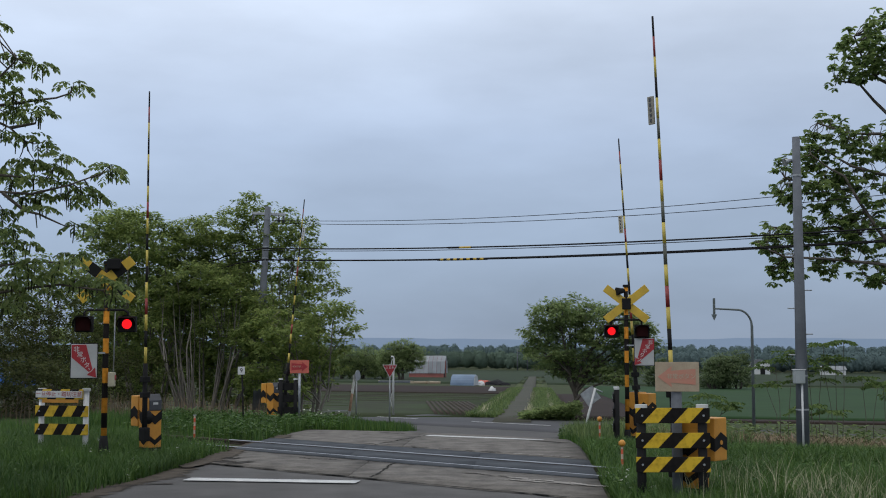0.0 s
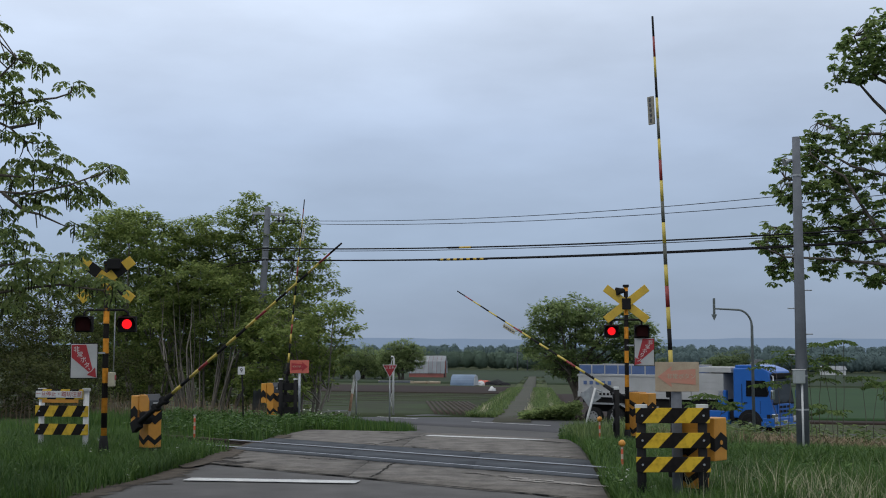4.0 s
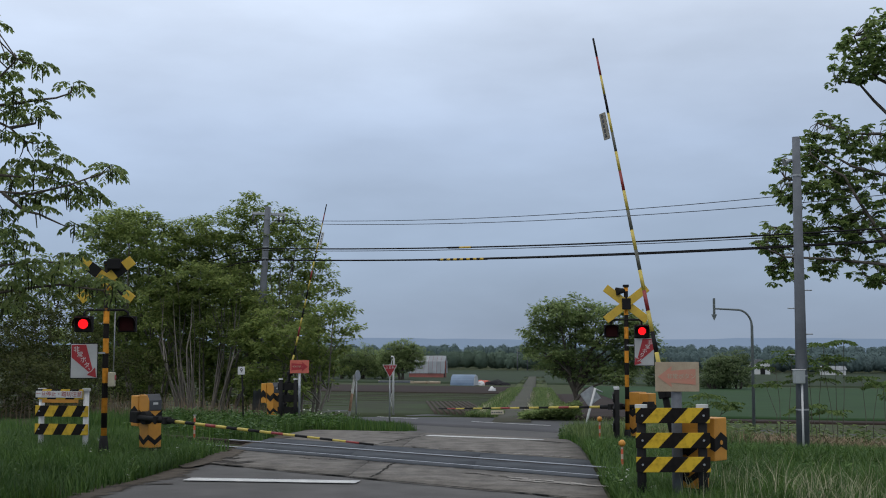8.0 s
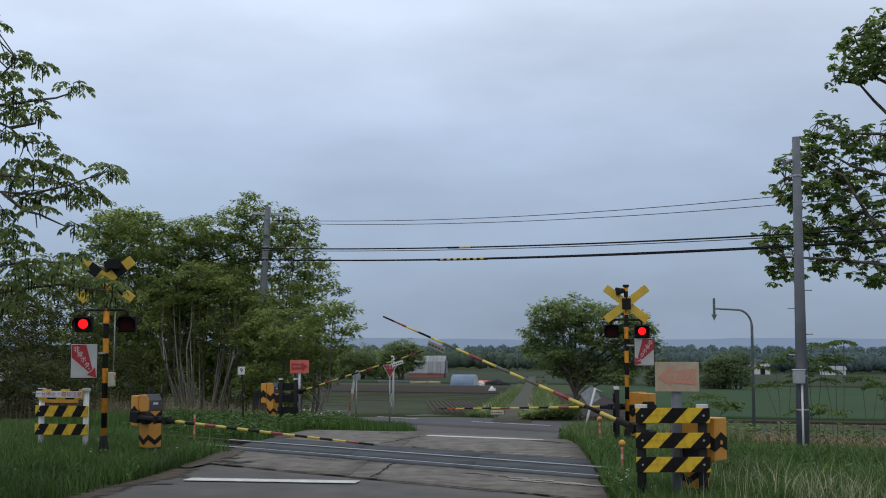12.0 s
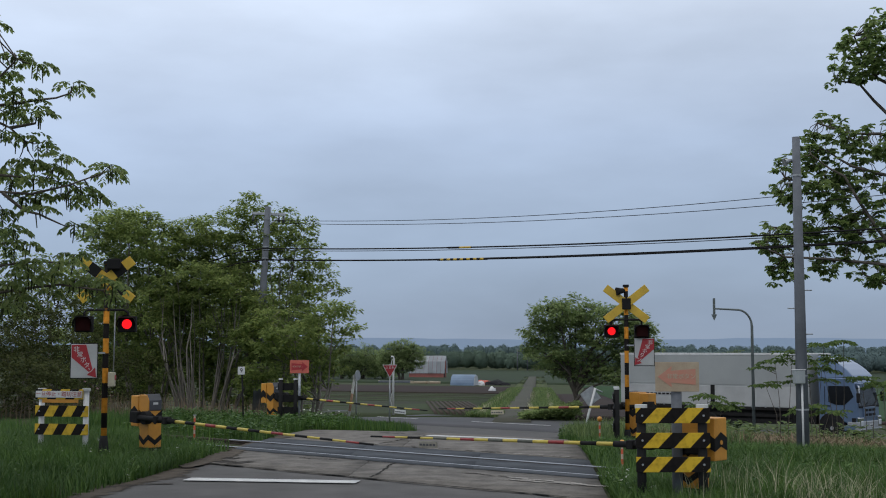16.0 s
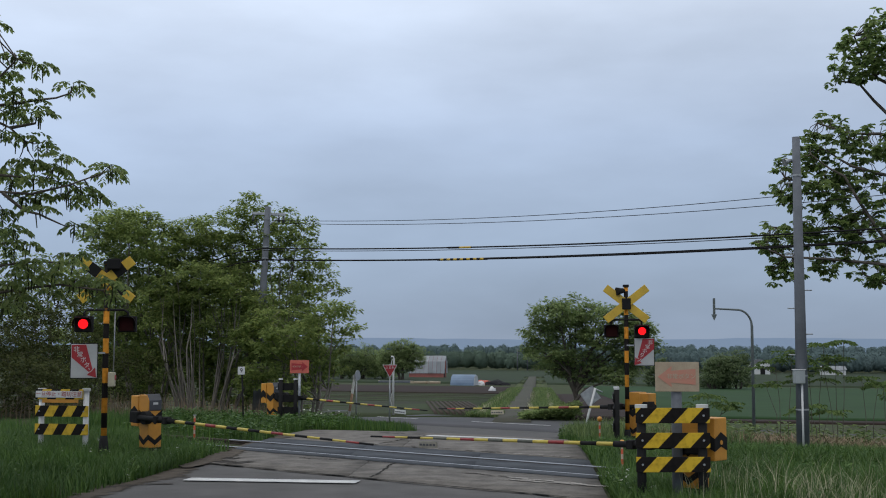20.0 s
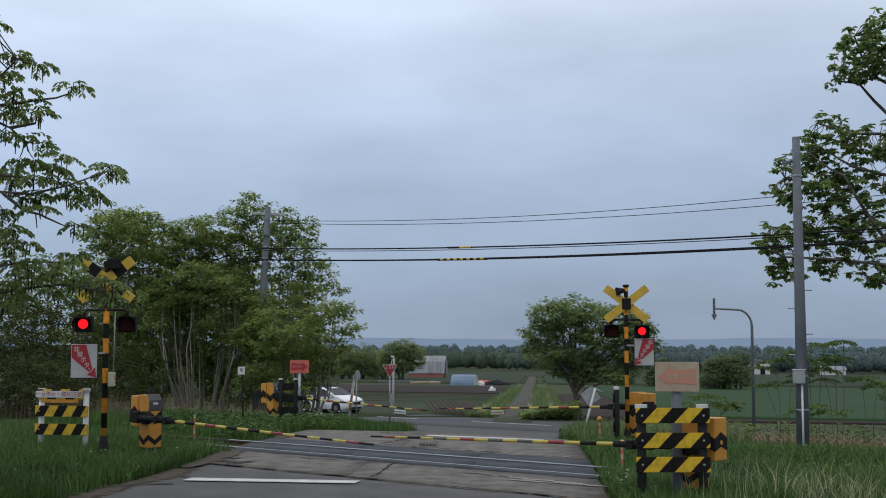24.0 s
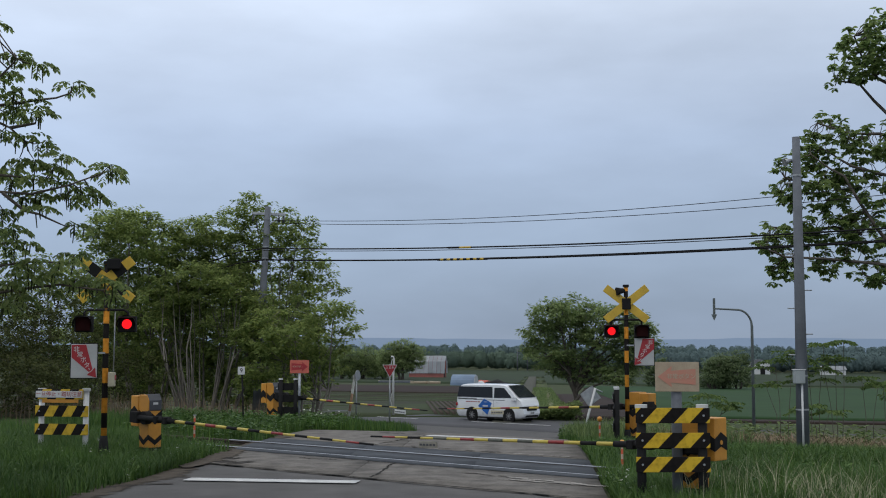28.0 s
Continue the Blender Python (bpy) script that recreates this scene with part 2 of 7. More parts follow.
def np_mesh(name, verts, quads=None, tris=None, material=None, smooth=False):
    me = bpy.data.meshes.new(name)
    verts = np.asarray(verts, np.float32).reshape(-1, 3)
    q = np.asarray(quads if quads is not None else np.zeros((0, 4)), np.int32).reshape(-1, 4)
    t = np.asarray(tris if tris is not None else np.zeros((0, 3)), np.int32).reshape(-1, 3)
    me.vertices.add(len(verts))
    me.vertices.foreach_set("co", verts.ravel())
    loops = np.concatenate([q.ravel(), t.ravel()])
    me.loops.add(len(loops))
    me.loops.foreach_set("vertex_index", loops)
    me.polygons.add(len(q) + len(t))
    starts = np.concatenate([np.arange(len(q)) * 4, len(q) * 4 + np.arange(len(t)) * 3]).astype(np.int32)
    me.polygons.foreach_set("loop_start", starts)
    if smooth:
        me.polygons.foreach_set("use_smooth", np.ones(len(q) + len(t), bool))
    me.update(calc_edges=True)
    me.validate()
    if material:
        me.materials.append(material)
    return me


def text_part(body, size, m, material, parent, name="lettering", align="CENTER"):
    cu = bpy.data.curves.new(name, "FONT")
    cu.body, cu.size, cu.extrude, cu.align_x, cu.align_y = body, size, 0.001, align, "CENTER"
    tmp = bpy.data.objects.new("tmp", cu)
    scene.collection.objects.link(tmp)
    me = bpy.data.meshes.new_from_object(tmp.evaluated_get(bpy.context.evaluated_depsgraph_get()))
    bpy.data.objects.remove(tmp)
    me.name = name
    me.materials.clear()
    me.materials.append(material)
    ob = new(name, me)
    ob.parent, ob.matrix_basis = parent, m
    return ob


# ---- plan: railway and main road run askew to the side road ----
TA, RA = radians(40.0), radians(41.0)
TD, TN = Vector((math.cos(TA), -math.sin(TA), 0)), Vector((math.sin(TA), math.cos(TA), 0))
RD, RN = Vector((math.cos(RA), -math.sin(RA), 0)), Vector((math.sin(RA), math.cos(RA), 0))
S_TRACK, Q_ROAD = 16.755, 48.97
QK = np.array([-80, 22.0, 30, 38, 43.5, 47, 53, 75.5, 147, 226, 528, 1000, 5000.0])
HK = np.array([0, 0, -0.72, -1.36, -1.74, -1.80, -1.82, -2.35, -3.9, -5.1, -8.5, -10, -13.0])


def base(x, y):
    x, y = np.asarray(x, float), np.asarray(y, float)
    q = x * RN.x + y * RN.y
    h = sum(np.interp(q + o, QK, HK) for o in (-2, -1, 0, 1, 2)) / 5
    left = np.clip((-5.2 - x) / 1.2, 0, 1) * np.clip((y - 8) / 6, 0, 1) * np.clip((x * TN.x + y * TN.y - 15.9) / -1.5, 0, 1)
    return h + 0.16 * left


def hz(x, y):
    return float(base(x, y))


def track(s, u):
    """A point by its distance across and along the railway."""
    return Vector((TN.x * s + TD.x * u, TN.y * s + TD.y * u, 0))


def road(q, u):
    return Vector((RN.x * q + RD.x * (u - 37.57), RN.y * q + RD.y * (u - 37.57), 0))


def sheet(name, fn, us, vs, material, lift=0.0, thick=0.12, parent=None):
    """A slab over the ground whose plan is fn(u, v), with sides."""
    nu, nv = len(us), len(vs)
    P_ = np.array([[fn(u, v) for v in vs] for u in us], float)[..., :2]
    Z = base(P_[..., 0], P_[..., 1]) + lift
    top = np.dstack([P_, Z]).reshape(-1, 3)
    bot = top - [0, 0, thick]
    I = np.arange(nu * nv).reshape(nu, nv)
    q = np.stack([I[:-1, :-1], I[1:, :-1], I[1:, 1:], I[:-1, 1:]], -1).reshape(-1, 4)
    rim = np.concatenate([I[:, 0], I[-1, 1:], I[-2::-1, -1], I[0, -2:0:-1]])
    nx = np.roll(rim, -1)
    sides = np.stack([rim, nx, nx + nu * nv, rim + nu * nv], -1)
    me = np_mesh(name, np.concatenate([top, bot]), np.concatenate([q, sides]), None, material, False)
    bm = bmesh.new()
    bm.from_mesh(me)
    bmesh.ops.recalc_face_normals(bm, faces=bm.faces[:])
    bm.to_mesh(me)
    bm.free()
    ob = new(name, me)
    ob.parent = parent
    return ob


# ---- ground, roads and railway ----
def ground():
    def axis(fine_lo, fine_hi, step, far_lo, far_hi):
        a = list(np.arange(fine_lo, fine_hi + 0.01, step))
        g, s = fine_hi, step
        while g < far_hi:
            s *= 1.22
            g = min(g + s, far_hi)
            a.append(g)
        g, s = fine_lo, step
        while g > far_lo:
            s *= 1.22
            g = max(g - s, far_lo)
            a.insert(0, g)
        return np.array(a)
    xs, ys = axis(-30, 30, 0.8, -4500, 4500), axis(6, 64, 0.8, -300, 4900)
    X, Y = np.meshgrid(xs, ys, indexing="ij")
    rs = np.random.RandomState(3)
    Z = base(X, Y) - 0.05
    near = np.clip((np.abs(X) - 5) / 3, 0, 1) * (np.abs(X) < 60) * (Y < 45)
    Z = Z + near * rs.uniform(-0.03, 0.05, Z.shape)
    I = np.arange(X.size).reshape(X.shape)
    q = np.stack([I[:-1, :-1], I[1:, :-1], I[1:, 1:], I[:-1, 1:]], -1).reshape(-1, 4)
    m = mat("meadow_ground", (0.050, 0.076, 0.026), (0.045, 0.040, 0.026), 0.95, scale=0.35, fine=6, bump=0.6)
    me = np_mesh("ground", np.dstack([X, Y, Z]).reshape(-1, 3), q, None, m, True)
    return tagged(new("ground", me), "grassy earth falling gently towards a wide plain", "ground", kind="structure")


ground()
LEFT = np.array([(-40, -9), (6, -7.2), (12, -6.1), (14.5, -5.6), (16.6, -4.95), (20, -4.45), (24.5, -4.1), (29.4, -3.55), (30.3, -3.3), (30.9, -0.9), (45, -0.9), (52, -1.6), (57, -4.5), (61, -9)], float)
RIGHT = np.array([(-40, 1.5), (6, 1.6), (17, 2.25), (24, 2.75), (32, 3.1), (44, 4.1), (50, 5.4), (54, 8.0), (61, 15)], float)


def edge(y, side):
    return float(np.interp(y, side[:, 0], side[:, 1]))


def side_road(v, y):
    a, b = edge(y, LEFT), edge(y, RIGHT)
    return Vector((a + (b - a) * v, y, 0))


S0 = 13.72   # concrete apron, across the railway
tagged(sheet("road", side_road, np.linspace(0, 1, 13), np.concatenate([np.arange(-40, 8, 4), np.arange(8, 60.1, 0.65)]), M_ASPHALT, 0.0), "worn grey asphalt side road over the railway", "road", kind="structure")
tagged(sheet("road", lambda u, q: road(Q_ROAD + q, u), np.concatenate([np.arange(-500, -60, 20), np.arange(-60, 60, 3), np.arange(60, 501, 20)]), (-4.4, -2.2, 0, 2.2, 4.4), M_ROAD, 0.012), "grey asphalt main road beyond the railway", "road", kind="structure")


def meet(s, side):
    """Where a line along the railway meets an edge of the side road."""
    lo, hi = 5.0, 30.0
    for _ in range(40):
        mid = (lo + hi) / 2
        if TN.x * edge(mid, side) + TN.y * mid < s:
            lo = mid
        else:
            hi = mid
    return Vector((edge(lo, side), lo, 0))


def slab(name, s0, s1, v0, v1, material, lift, parent=None, thick=0.1):
    return sheet(name, lambda v, s: meet(s, LEFT).lerp(meet(s, RIGHT), v), np.linspace(v0, v1, 5), np.linspace(s0, s1, max(2, int((s1 - s0) / 0.6) + 1)), material, lift, thick, parent)


pavement = tagged(thing("pavement", pose(0, 0, 0), "cracked worn concrete slabs either side of the rails", "pavement"), kind="structure")
for v0, v1 in ((0.0, 0.435), (0.435, 1.0)):
    slab("concrete_slab", S0, 15.83, v0 + 0.002, v1 - 0.002, M_CONC, 0.018, pavement)
for v0, v1 in ((0.0, 0.46), (0.46, 1.0)):
    # beyond the rails the slabs end square to the road
    def far_slab(v, t):
        return meet(18.33, LEFT).lerp(meet(18.33, RIGHT), v).lerp(side_road(v, 30.2), t)
    sheet("concrete_slab", far_slab, np.linspace(v0 + 0.002, v1 - 0.002, 5), np.linspace(0, 1, 14), M_CONC, 0.018, 0.1, pavement)
deck = tagged(thing("crossing_deck", pose(0, 0, 0), "dark steel crossing panels laid between and beside the rails", "crossing deck"), kind="structure")
for s0, s1 in ((15.846, 16.182), (16.31, 17.20), (17.328, 18.314)):
    for v0, v1 in ((0.0, 0.36), (0.36, 0.71), (0.71, 1.0)):
        slab("panel", s0, s1, v0 + 0.0003, v1 - 0.0003, M_DECK, 0.0325, deck)


slab("deck_bed", 15.85, 18.31, 0.001, 0.999, M_DECK, 0.012, deck, 0.05)
M_JOINT = mat("dark_joint_filler", (0.028, 0.026, 0.022), (0.018, 0.018, 0.015), 0.95, scale=4, bump=0.3)
M_STAIN = mat("broken_dark_asphalt_patch", (0.060, 0.054, 0.048), (0.035, 0.031, 0.028), 0.95, scale=6, fine=50, bump=0.5)


def ribbon(name, a, b, width, wob, seed, material, lift, parent, n=60, ragged=0.5):
    """A narrow uneven strip on the pavement, such as a joint or a crack."""
    rs = np.random.RandomState(seed)
    a, b = Vector(a), Vector(b)
    d = (b - a).normalized()
    w = Vector((-d.y, d.x))
    off = np.cumsum(rs.normal(0, wob, n))
    off -= np.linspace(off[0], off[-1], n)
    wd = width * np.clip(rs.normal(1, ragged, n), 0.15, 2.2)
    pts = [a.lerp(b, i / (n - 1)) + w * float(off[i]) for i in range(n)]
    V = np.array([[*(p + w * float(s * wd[i] / 2)), 0] for i, p in enumerate(pts) for s in (-1, 1)])
    V[:, 2] = base(V[:, 0], V[:, 1]) + lift
    i = np.arange(n - 1)[:, None] * 2
    ob = new(name, np_mesh(name, V, i + np.array([[0, 2, 3, 1]]), None, material))
    ob.parent = parent
    return ob


for k, (s, wd, mt, sd) in enumerate(((13.72, 0.05, M_JOINT, 1), (15.838, 0.03, M_JOINT, 2), (18.33, 0.06, M_JOINT, 3))):
    ribbon("joint", meet(s, LEFT)[:2], meet(s, RIGHT)[:2], wd, 0.012, sd, mt, 0.0235, pavement)
ribbon("joint", (-1.12, 18.95), (-0.84, 21.6), 0.035, 0.012, 4, M_JOINT, 0.0235, pavement, 40)
ribbon("joint", (-1.42, 25.2), (-0.4, 28.3), 0.04, 0.015, 5, M_JOINT, 0.0235, pavement, 40)
for k, (x0, y0, x1, y1, wd) in enumerate(((-0.6, 24.35, 0.9, 23.05, 0.20), (1.0, 22.95, 2.5, 21.9, 0.16), (-1.6, 25.15, -0.8, 24.5, 0.10), (-3.7, 26.9, -2.8, 26.2, 0.12), (-4.2, 21.9, -3.4, 21.3, 0.32), (-4.3, 22.4, -3.7, 22.1, 0.25), (-2.6, 22.4, -1.9, 21.9, 0.06), (0.3, 19.6, 1.0, 19.1, 0.05), (-1.5, 29.2, -0.9, 29.1, 0.16), (1.9, 27.2, 2.6, 26.2, 0.2), (-4.9, 17.7, -4.0, 18.2, 0.12))):
    ribbon("patch", (x0, y0), (x1, y1), wd, 0.02, 20 + k, M_STAIN, 0.0245 if y0 > 18.5 else 0.008, pavement, 40, 0.7)


M_DIRT = mat("gravelly_dirt", (0.105, 0.088, 0.070), (0.055, 0.046, 0.038), 0.95, scale=4, fine=50, bump=0.6)
for k, (y0, y1, w) in enumerate(((12.5, 14.5, 0.35), (14.5, 16.6, 0.35), (16.6, 18.6, 0.45), (18.6, 20.5, 0.5), (20.5, 24.0, 0.45), (24.0, 28.0, 0.35))):
    ribbon("dirt_edge", (edge(y0, LEFT) + 0.12, y0 - 0.05), (edge(y1, LEFT) + 0.12, y1 + 0.05), w, 0.02, 140 + k, M_DIRT, (0.005 if k < 4 else 0.0262) + 0.0006 * k, pavement, 46, 0.35)
M_FLAKE = mat("pale_broken_concrete", (0.32, 0.30, 0.275), (0.22, 0.205, 0.185), 0.9, scale=8, fine=60, bump=0.5)
frs = random.Random(4)
for k in range(64):
    # broken edge along the far side of the deck, and flaking near the grass
    if k < 20:
        p = meet(18.45 + frs.uniform(0, 0.8), LEFT).lerp(meet(18.6, RIGHT), frs.uniform(0.3, 0.97))
    else:
        p = meet(15.0 + frs.uniform(-0.8, 0.8), LEFT).lerp(meet(15.0, RIGHT), frs.uniform(0.78, 0.985))
    l = frs.uniform(0.10, 0.42) if k < 20 else frs.uniform(0.08, 0.38)
    q = p + TD * l + TN * frs.uniform(-0.06, 0.06)
    ribbon("patch" if k % 3 else "flake", p[:2], q[:2], frs.uniform(0.03, 0.08) if k < 20 else frs.uniform(0.03, 0.085), 0.012, 60 + k, M_STAIN if k % 3 and k < 20 else M_FLAKE, 0.0255 + 0.0001 * k, pavement, 14, 0.7)


def rail(s, lift):
    """A rail of true section, polished on its head."""
    prof = [(-0.061, 0), (0.061, 0), (0.061, 0.012), (0.012, 0.028), (0.009, 0.105), (0.032, 0.118), (0.032, 0.148), (0.024, 0.153), (-0.024, 0.153), (-0.032, 0.148), (-0.032, 0.118), (-0.009, 0.105), (-0.012, 0.028), (-0.061, 0.012)]
    r = thing("rail", pose(0, 0, 0), "steel running rail, rusty with a polished head", "rail", "rails of the track")
    bm = bmesh.new()
    us = (-160, 0, 160)
    z0 = -0.122
    for a, b in zip(us, us[1:]):
        va = [bm.verts.new(track(s + y, a) + Vector((0, 0, z0 + z))) for y, z in prof]
        vb = [bm.verts.new(track(s + y, b) + Vector((0, 0, z0 + z))) for y, z in prof]
        for i in range(len(prof)):
            bm.faces.new((va[i], va[(i + 1) % len(prof)], vb[(i + 1) % len(prof)], vb[i]))
    bmesh.ops.recalc_face_normals(bm, faces=bm.faces[:])
    part("web", bm, M_RUST, r)
    bm = bmesh.new()
    va = [[bm.verts.new(track(s + y, u) + Vector((0, 0, z0 + z))) for y, z in ((-0.0335, 0.143), (-0.0335, 0.151), (-0.026, 0.1555), (0.026, 0.1555), (0.0335, 0.151), (0.0335, 0.143))] for u in (-20.5, -12, -3.5)]
    for p, q in zip(va, va[1:]):
        for i in range(5):
            bm.faces.new((p[i], p[i + 1], q[i + 1], q[i]))
    bmesh.ops.recalc_face_normals(bm, faces=bm.faces[:])
    part("running_surface", bm, M_RAIL, r, "polished bright steel head")
    r.matrix_basis = pose(0, 0, lift)


rail(16.22, 0.0)
rail(17.29, 0.016)


def strip_line(name, pts, width, label, lift):
    """A painted line through plan points, laid on the road."""
    n = 14
    a, b = Vector(pts[0]), Vector(pts[1])
    d = (b - a).normalized()
    w = Vector((-d.y, d.x)) * width / 2
    ob = sheet(name, lambda t, k: a.lerp(b, t) + w * k, np.linspace(0, 1, n), (-1, 1), M_LINE, lift, 0.004)
    return tagged(ob, label, "road marking", kind="structure")


strip_line("stop_line", ((-3.90, 18.72), (-1.27, 18.32)), 0.36, "worn white stop line painted across one lane", 0.022)
strip_line("stop_line", ((-0.36, 28.35), (2.24, 27.6)), 0.42, "worn white stop line beyond the rails", 0.023)
for k in range(-8, 9):
    a, b = road(Q_ROAD, -3.0 + 8.8 * k), road(Q_ROAD, 2.0 + 8.8 * k)
    strip_line("centre_line", (a[:2], b[:2]), 0.16, "white centre dash along the main road", 0.030)


# ---- crossing equipment ----
def barrier(m, k, pivot, length, label, plate):
    """A barrier machine with its boom; k is the side on which the boom turns."""
    r = thing("barrier_machine", m, label, "level crossing barrier", "barriers at the crossing")
    ped = prism([(-0.14, 0.0), (0.14, 0.0), (0.14, 0.98), (0.08, 1.08), (-0.17, 1.08), (-0.17, 0.5), (-0.14, 0.46)], -0.135, 0.135, 0.012)
    part("pedestal", ped, M_ORG, r, "orange-yellow painted steel pedestal")
    part("side_box", box(-0.40, -0.15, 0.52, -0.175, 0.15, 1.06, 0.012), M_ORG, r)
    for zz, t in ((0.66, 0.05), (0.30, 0.03)):
        for yy in (-0.139, 0.139):
            b = prism([(-0.142, zz), (0, zz - 0.10), (0.142, zz), (0.142, zz + t * 3), (0, zz - 0.10 + t * 3), (-0.142, zz + t * 3)], yy - 0.003, yy + 0.003)
            part("chevron_band", b, M_BLK, r)
        for xx in (-0.176 if zz > 0.5 else -0.144, 0.144):
            b = prism([(-0.137, zz), (0, zz - 0.10), (0.137, zz), (0.137, zz + t * 3), (0, zz - 0.10 + t * 3), (-0.137, zz + t * 3)], -0.003, 0.003)
            bmesh.ops.transform(b, matrix=pose(xx, 0, 0, 0, 0, 90), verts=b.verts)
            part("chevron_band", b, M_BLK, r)
    for yy in (-0.153, 0.153):
        b = prism([(-0.402, 0.64), (-0.288, 0.70), (-0.176, 0.64), (-0.176, 0.80), (-0.288, 0.88), (-0.402, 0.80)], yy - 0.003, yy + 0.003)
        part("side_chevron", b, M_BLK, r)
    b = prism([(-0.15, 0.64), (0, 0.70), (0.15, 0.64), (0.15, 0.80), (0, 0.88), (-0.15, 0.80)], -0.003, 0.003)
    bmesh.ops.transform(b, matrix=pose(-0.403, 0, 0, 0, 0, 90), verts=b.verts)
    sc_ = part("side_chevron", b, M_BLK, r)
    part("emblem", disc((-0.408, 0, 0.75), 0.03, (1, 0, 0), 0.006, 14), M_ORG, sc_)
    part("base_plinth", box(-0.15, -0.145, -0.25, 0.15, 0.145, 0.16, 0.01), M_BLK, r, "black lower casing")
    hood = prism([(0.143, 0.80), (0.151, 0.82), (0.151, 0.985), (0.085, 1.092), (0.04, 1.092), (0.04, 1.082), (0.078, 1.08), (0.143, 0.975)], -0.125, 0.125, 0.004)
    part("control_cover", hood, M_GREY_DARK, r, "dark grey sloping cover")
    part("maker_plate", box(0.152, -0.05, 0.91, 0.155, 0.05, 0.95), M_WHT, r)
    px, py, pz = pivot
    part("pivot_drum", disc((px - 0.06, py + 0.07 * k, pz), 0.115, (0, 1, 0), 0.12, 24), M_BLK, r, "black pivot drum")
    boom = thing_part("boom", r, pose(px, py, pz))
    arm = tube([(-0.26, 0, 0), (0.95, 0, 0)], [0.05, 0.042], 10)
    arm = box(-0.40, -0.055, -0.10, -0.16, 0.055, 0.10, 0.02, arm)
    part("holder", arm, M_BLK, boom, "black boom holder with counterweight")
    for a in (0.35, 0.62):
        part("clamp", box(a, -0.07, -0.06, a + 0.1, 0.07, 0.06, 0.01), M_BLK, boom)
    Y_ = M_LEMON
    seq, n = (Y_, M_BLK, Y_, M_DRED, Y_, M_BLK, Y_, M_BLK, Y_, M_DRED, Y_, M_BLK, Y_, M_BLK, Y_, M_DRED, M_BLK), 17
    a0 = 0.95
    st = (length - a0) / n
    if plate == 4.42:
        seq = tuple(M_FADED if m_ == M_BLK and 3 < i < 12 else m_ for i, m_ in enumerate(seq))
    for i in range(n):
        r0, r1 = 0.029 - 0.015 * i / n, 0.029 - 0.015 * (i + 1) / n
        part("boom_band", tube([(a0 + st * i, 0, 0), (a0 + st * (i + 1), 0, 0)], [r0, r1], 8), seq[i], boom)
    if plate:
        pl = part("plate", box(plate - 0.19, -0.012, -0.145, plate + 0.19, 0.012, -0.05, 0.004), M_DULLPLATE if plate == 4.42 else M_PLATE if plate == 3.9 else M_WHT, boom, "small hanging notice plate")
        for i in range(5):
            part("plate_text_bar", box(plate - 0.16 + 0.07 * i, -k * 0.014 - 0.003, -0.115, plate - 0.115 + 0.07 * i, -k * 0.014 + 0.003, -0.085), M_GREY_DARK, pl)
    return r, boom


def thing_part(name, parent, m):
    ob = new(name)
    ob.parent, ob.matrix_basis = parent, m
    return ob


M_GREY_DARK = mat("dark_grey_paint", (0.06, 0.063, 0.07), (0.04, 0.042, 0.046), 0.45, scale=6, bump=0.05)
M_LEMON = mat("faded_lemon_band", (0.56, 0.43, 0.07), (0.40, 0.31, 0.06), 0.5, scale=6, bump=0.04)
M_DULLPLATE = mat("dull_plate", (0.27, 0.25, 0.20), (0.20, 0.185, 0.15), 0.7, scale=9, bump=0.03)
M_FADED = mat("bleached_black_band", (0.12, 0.125, 0.095), (0.06, 0.062, 0.05), 0.7, scale=8, bump=0.04)
M_DRED = mat("dull_red_band", (0.28, 0.03, 0.025), (0.19, 0.02, 0.02), 0.5, scale=8, bump=0.04)
BAZ = 43.2
BOOMS = {}
for key, (x, y, z), L_, k, lab, pl, zb, (ox, oy) in (
        ("near_left", (-5.21, 21.38, 0.79), 5.79, 1, "orange and black barrier machine standing in roadside grass", 0, 0.1, (-0.24, 0.28)),
        ("near_right", (2.99, 15.79, 0.75), 5.69, -1, "orange and black barrier machine behind a striped guard fence", 4.42, 0.06, (-0.135, -0.22)),
        ("far_left", (-4.39, 33.96, 0.67), 5.50, 1, "orange and black barrier machine beside a leafy thicket", 4.55, -0.05, (-0.60, 0.10)),
        ("far_right", (4.10, 25.79, 0.78), 5.77, -1, "orange and black barrier machine beside the signal post", 3.9, 0.0, (0.11, -0.12))):
    rot = -BAZ if k > 0 else 180 - BAZ
    c = Vector((x, y, 0)) + pose(0, 0, 0, 0, 0, rot) @ Vector((ox, oy, 0))
    BOOMS[key] = (*barrier(pose(c.x, c.y, zb, 0, 0, rot), k, (-ox, -oy, z - zb), L_, lab, pl), (-ox, -oy, z - zb))

BLINK_SHUTTERS = []


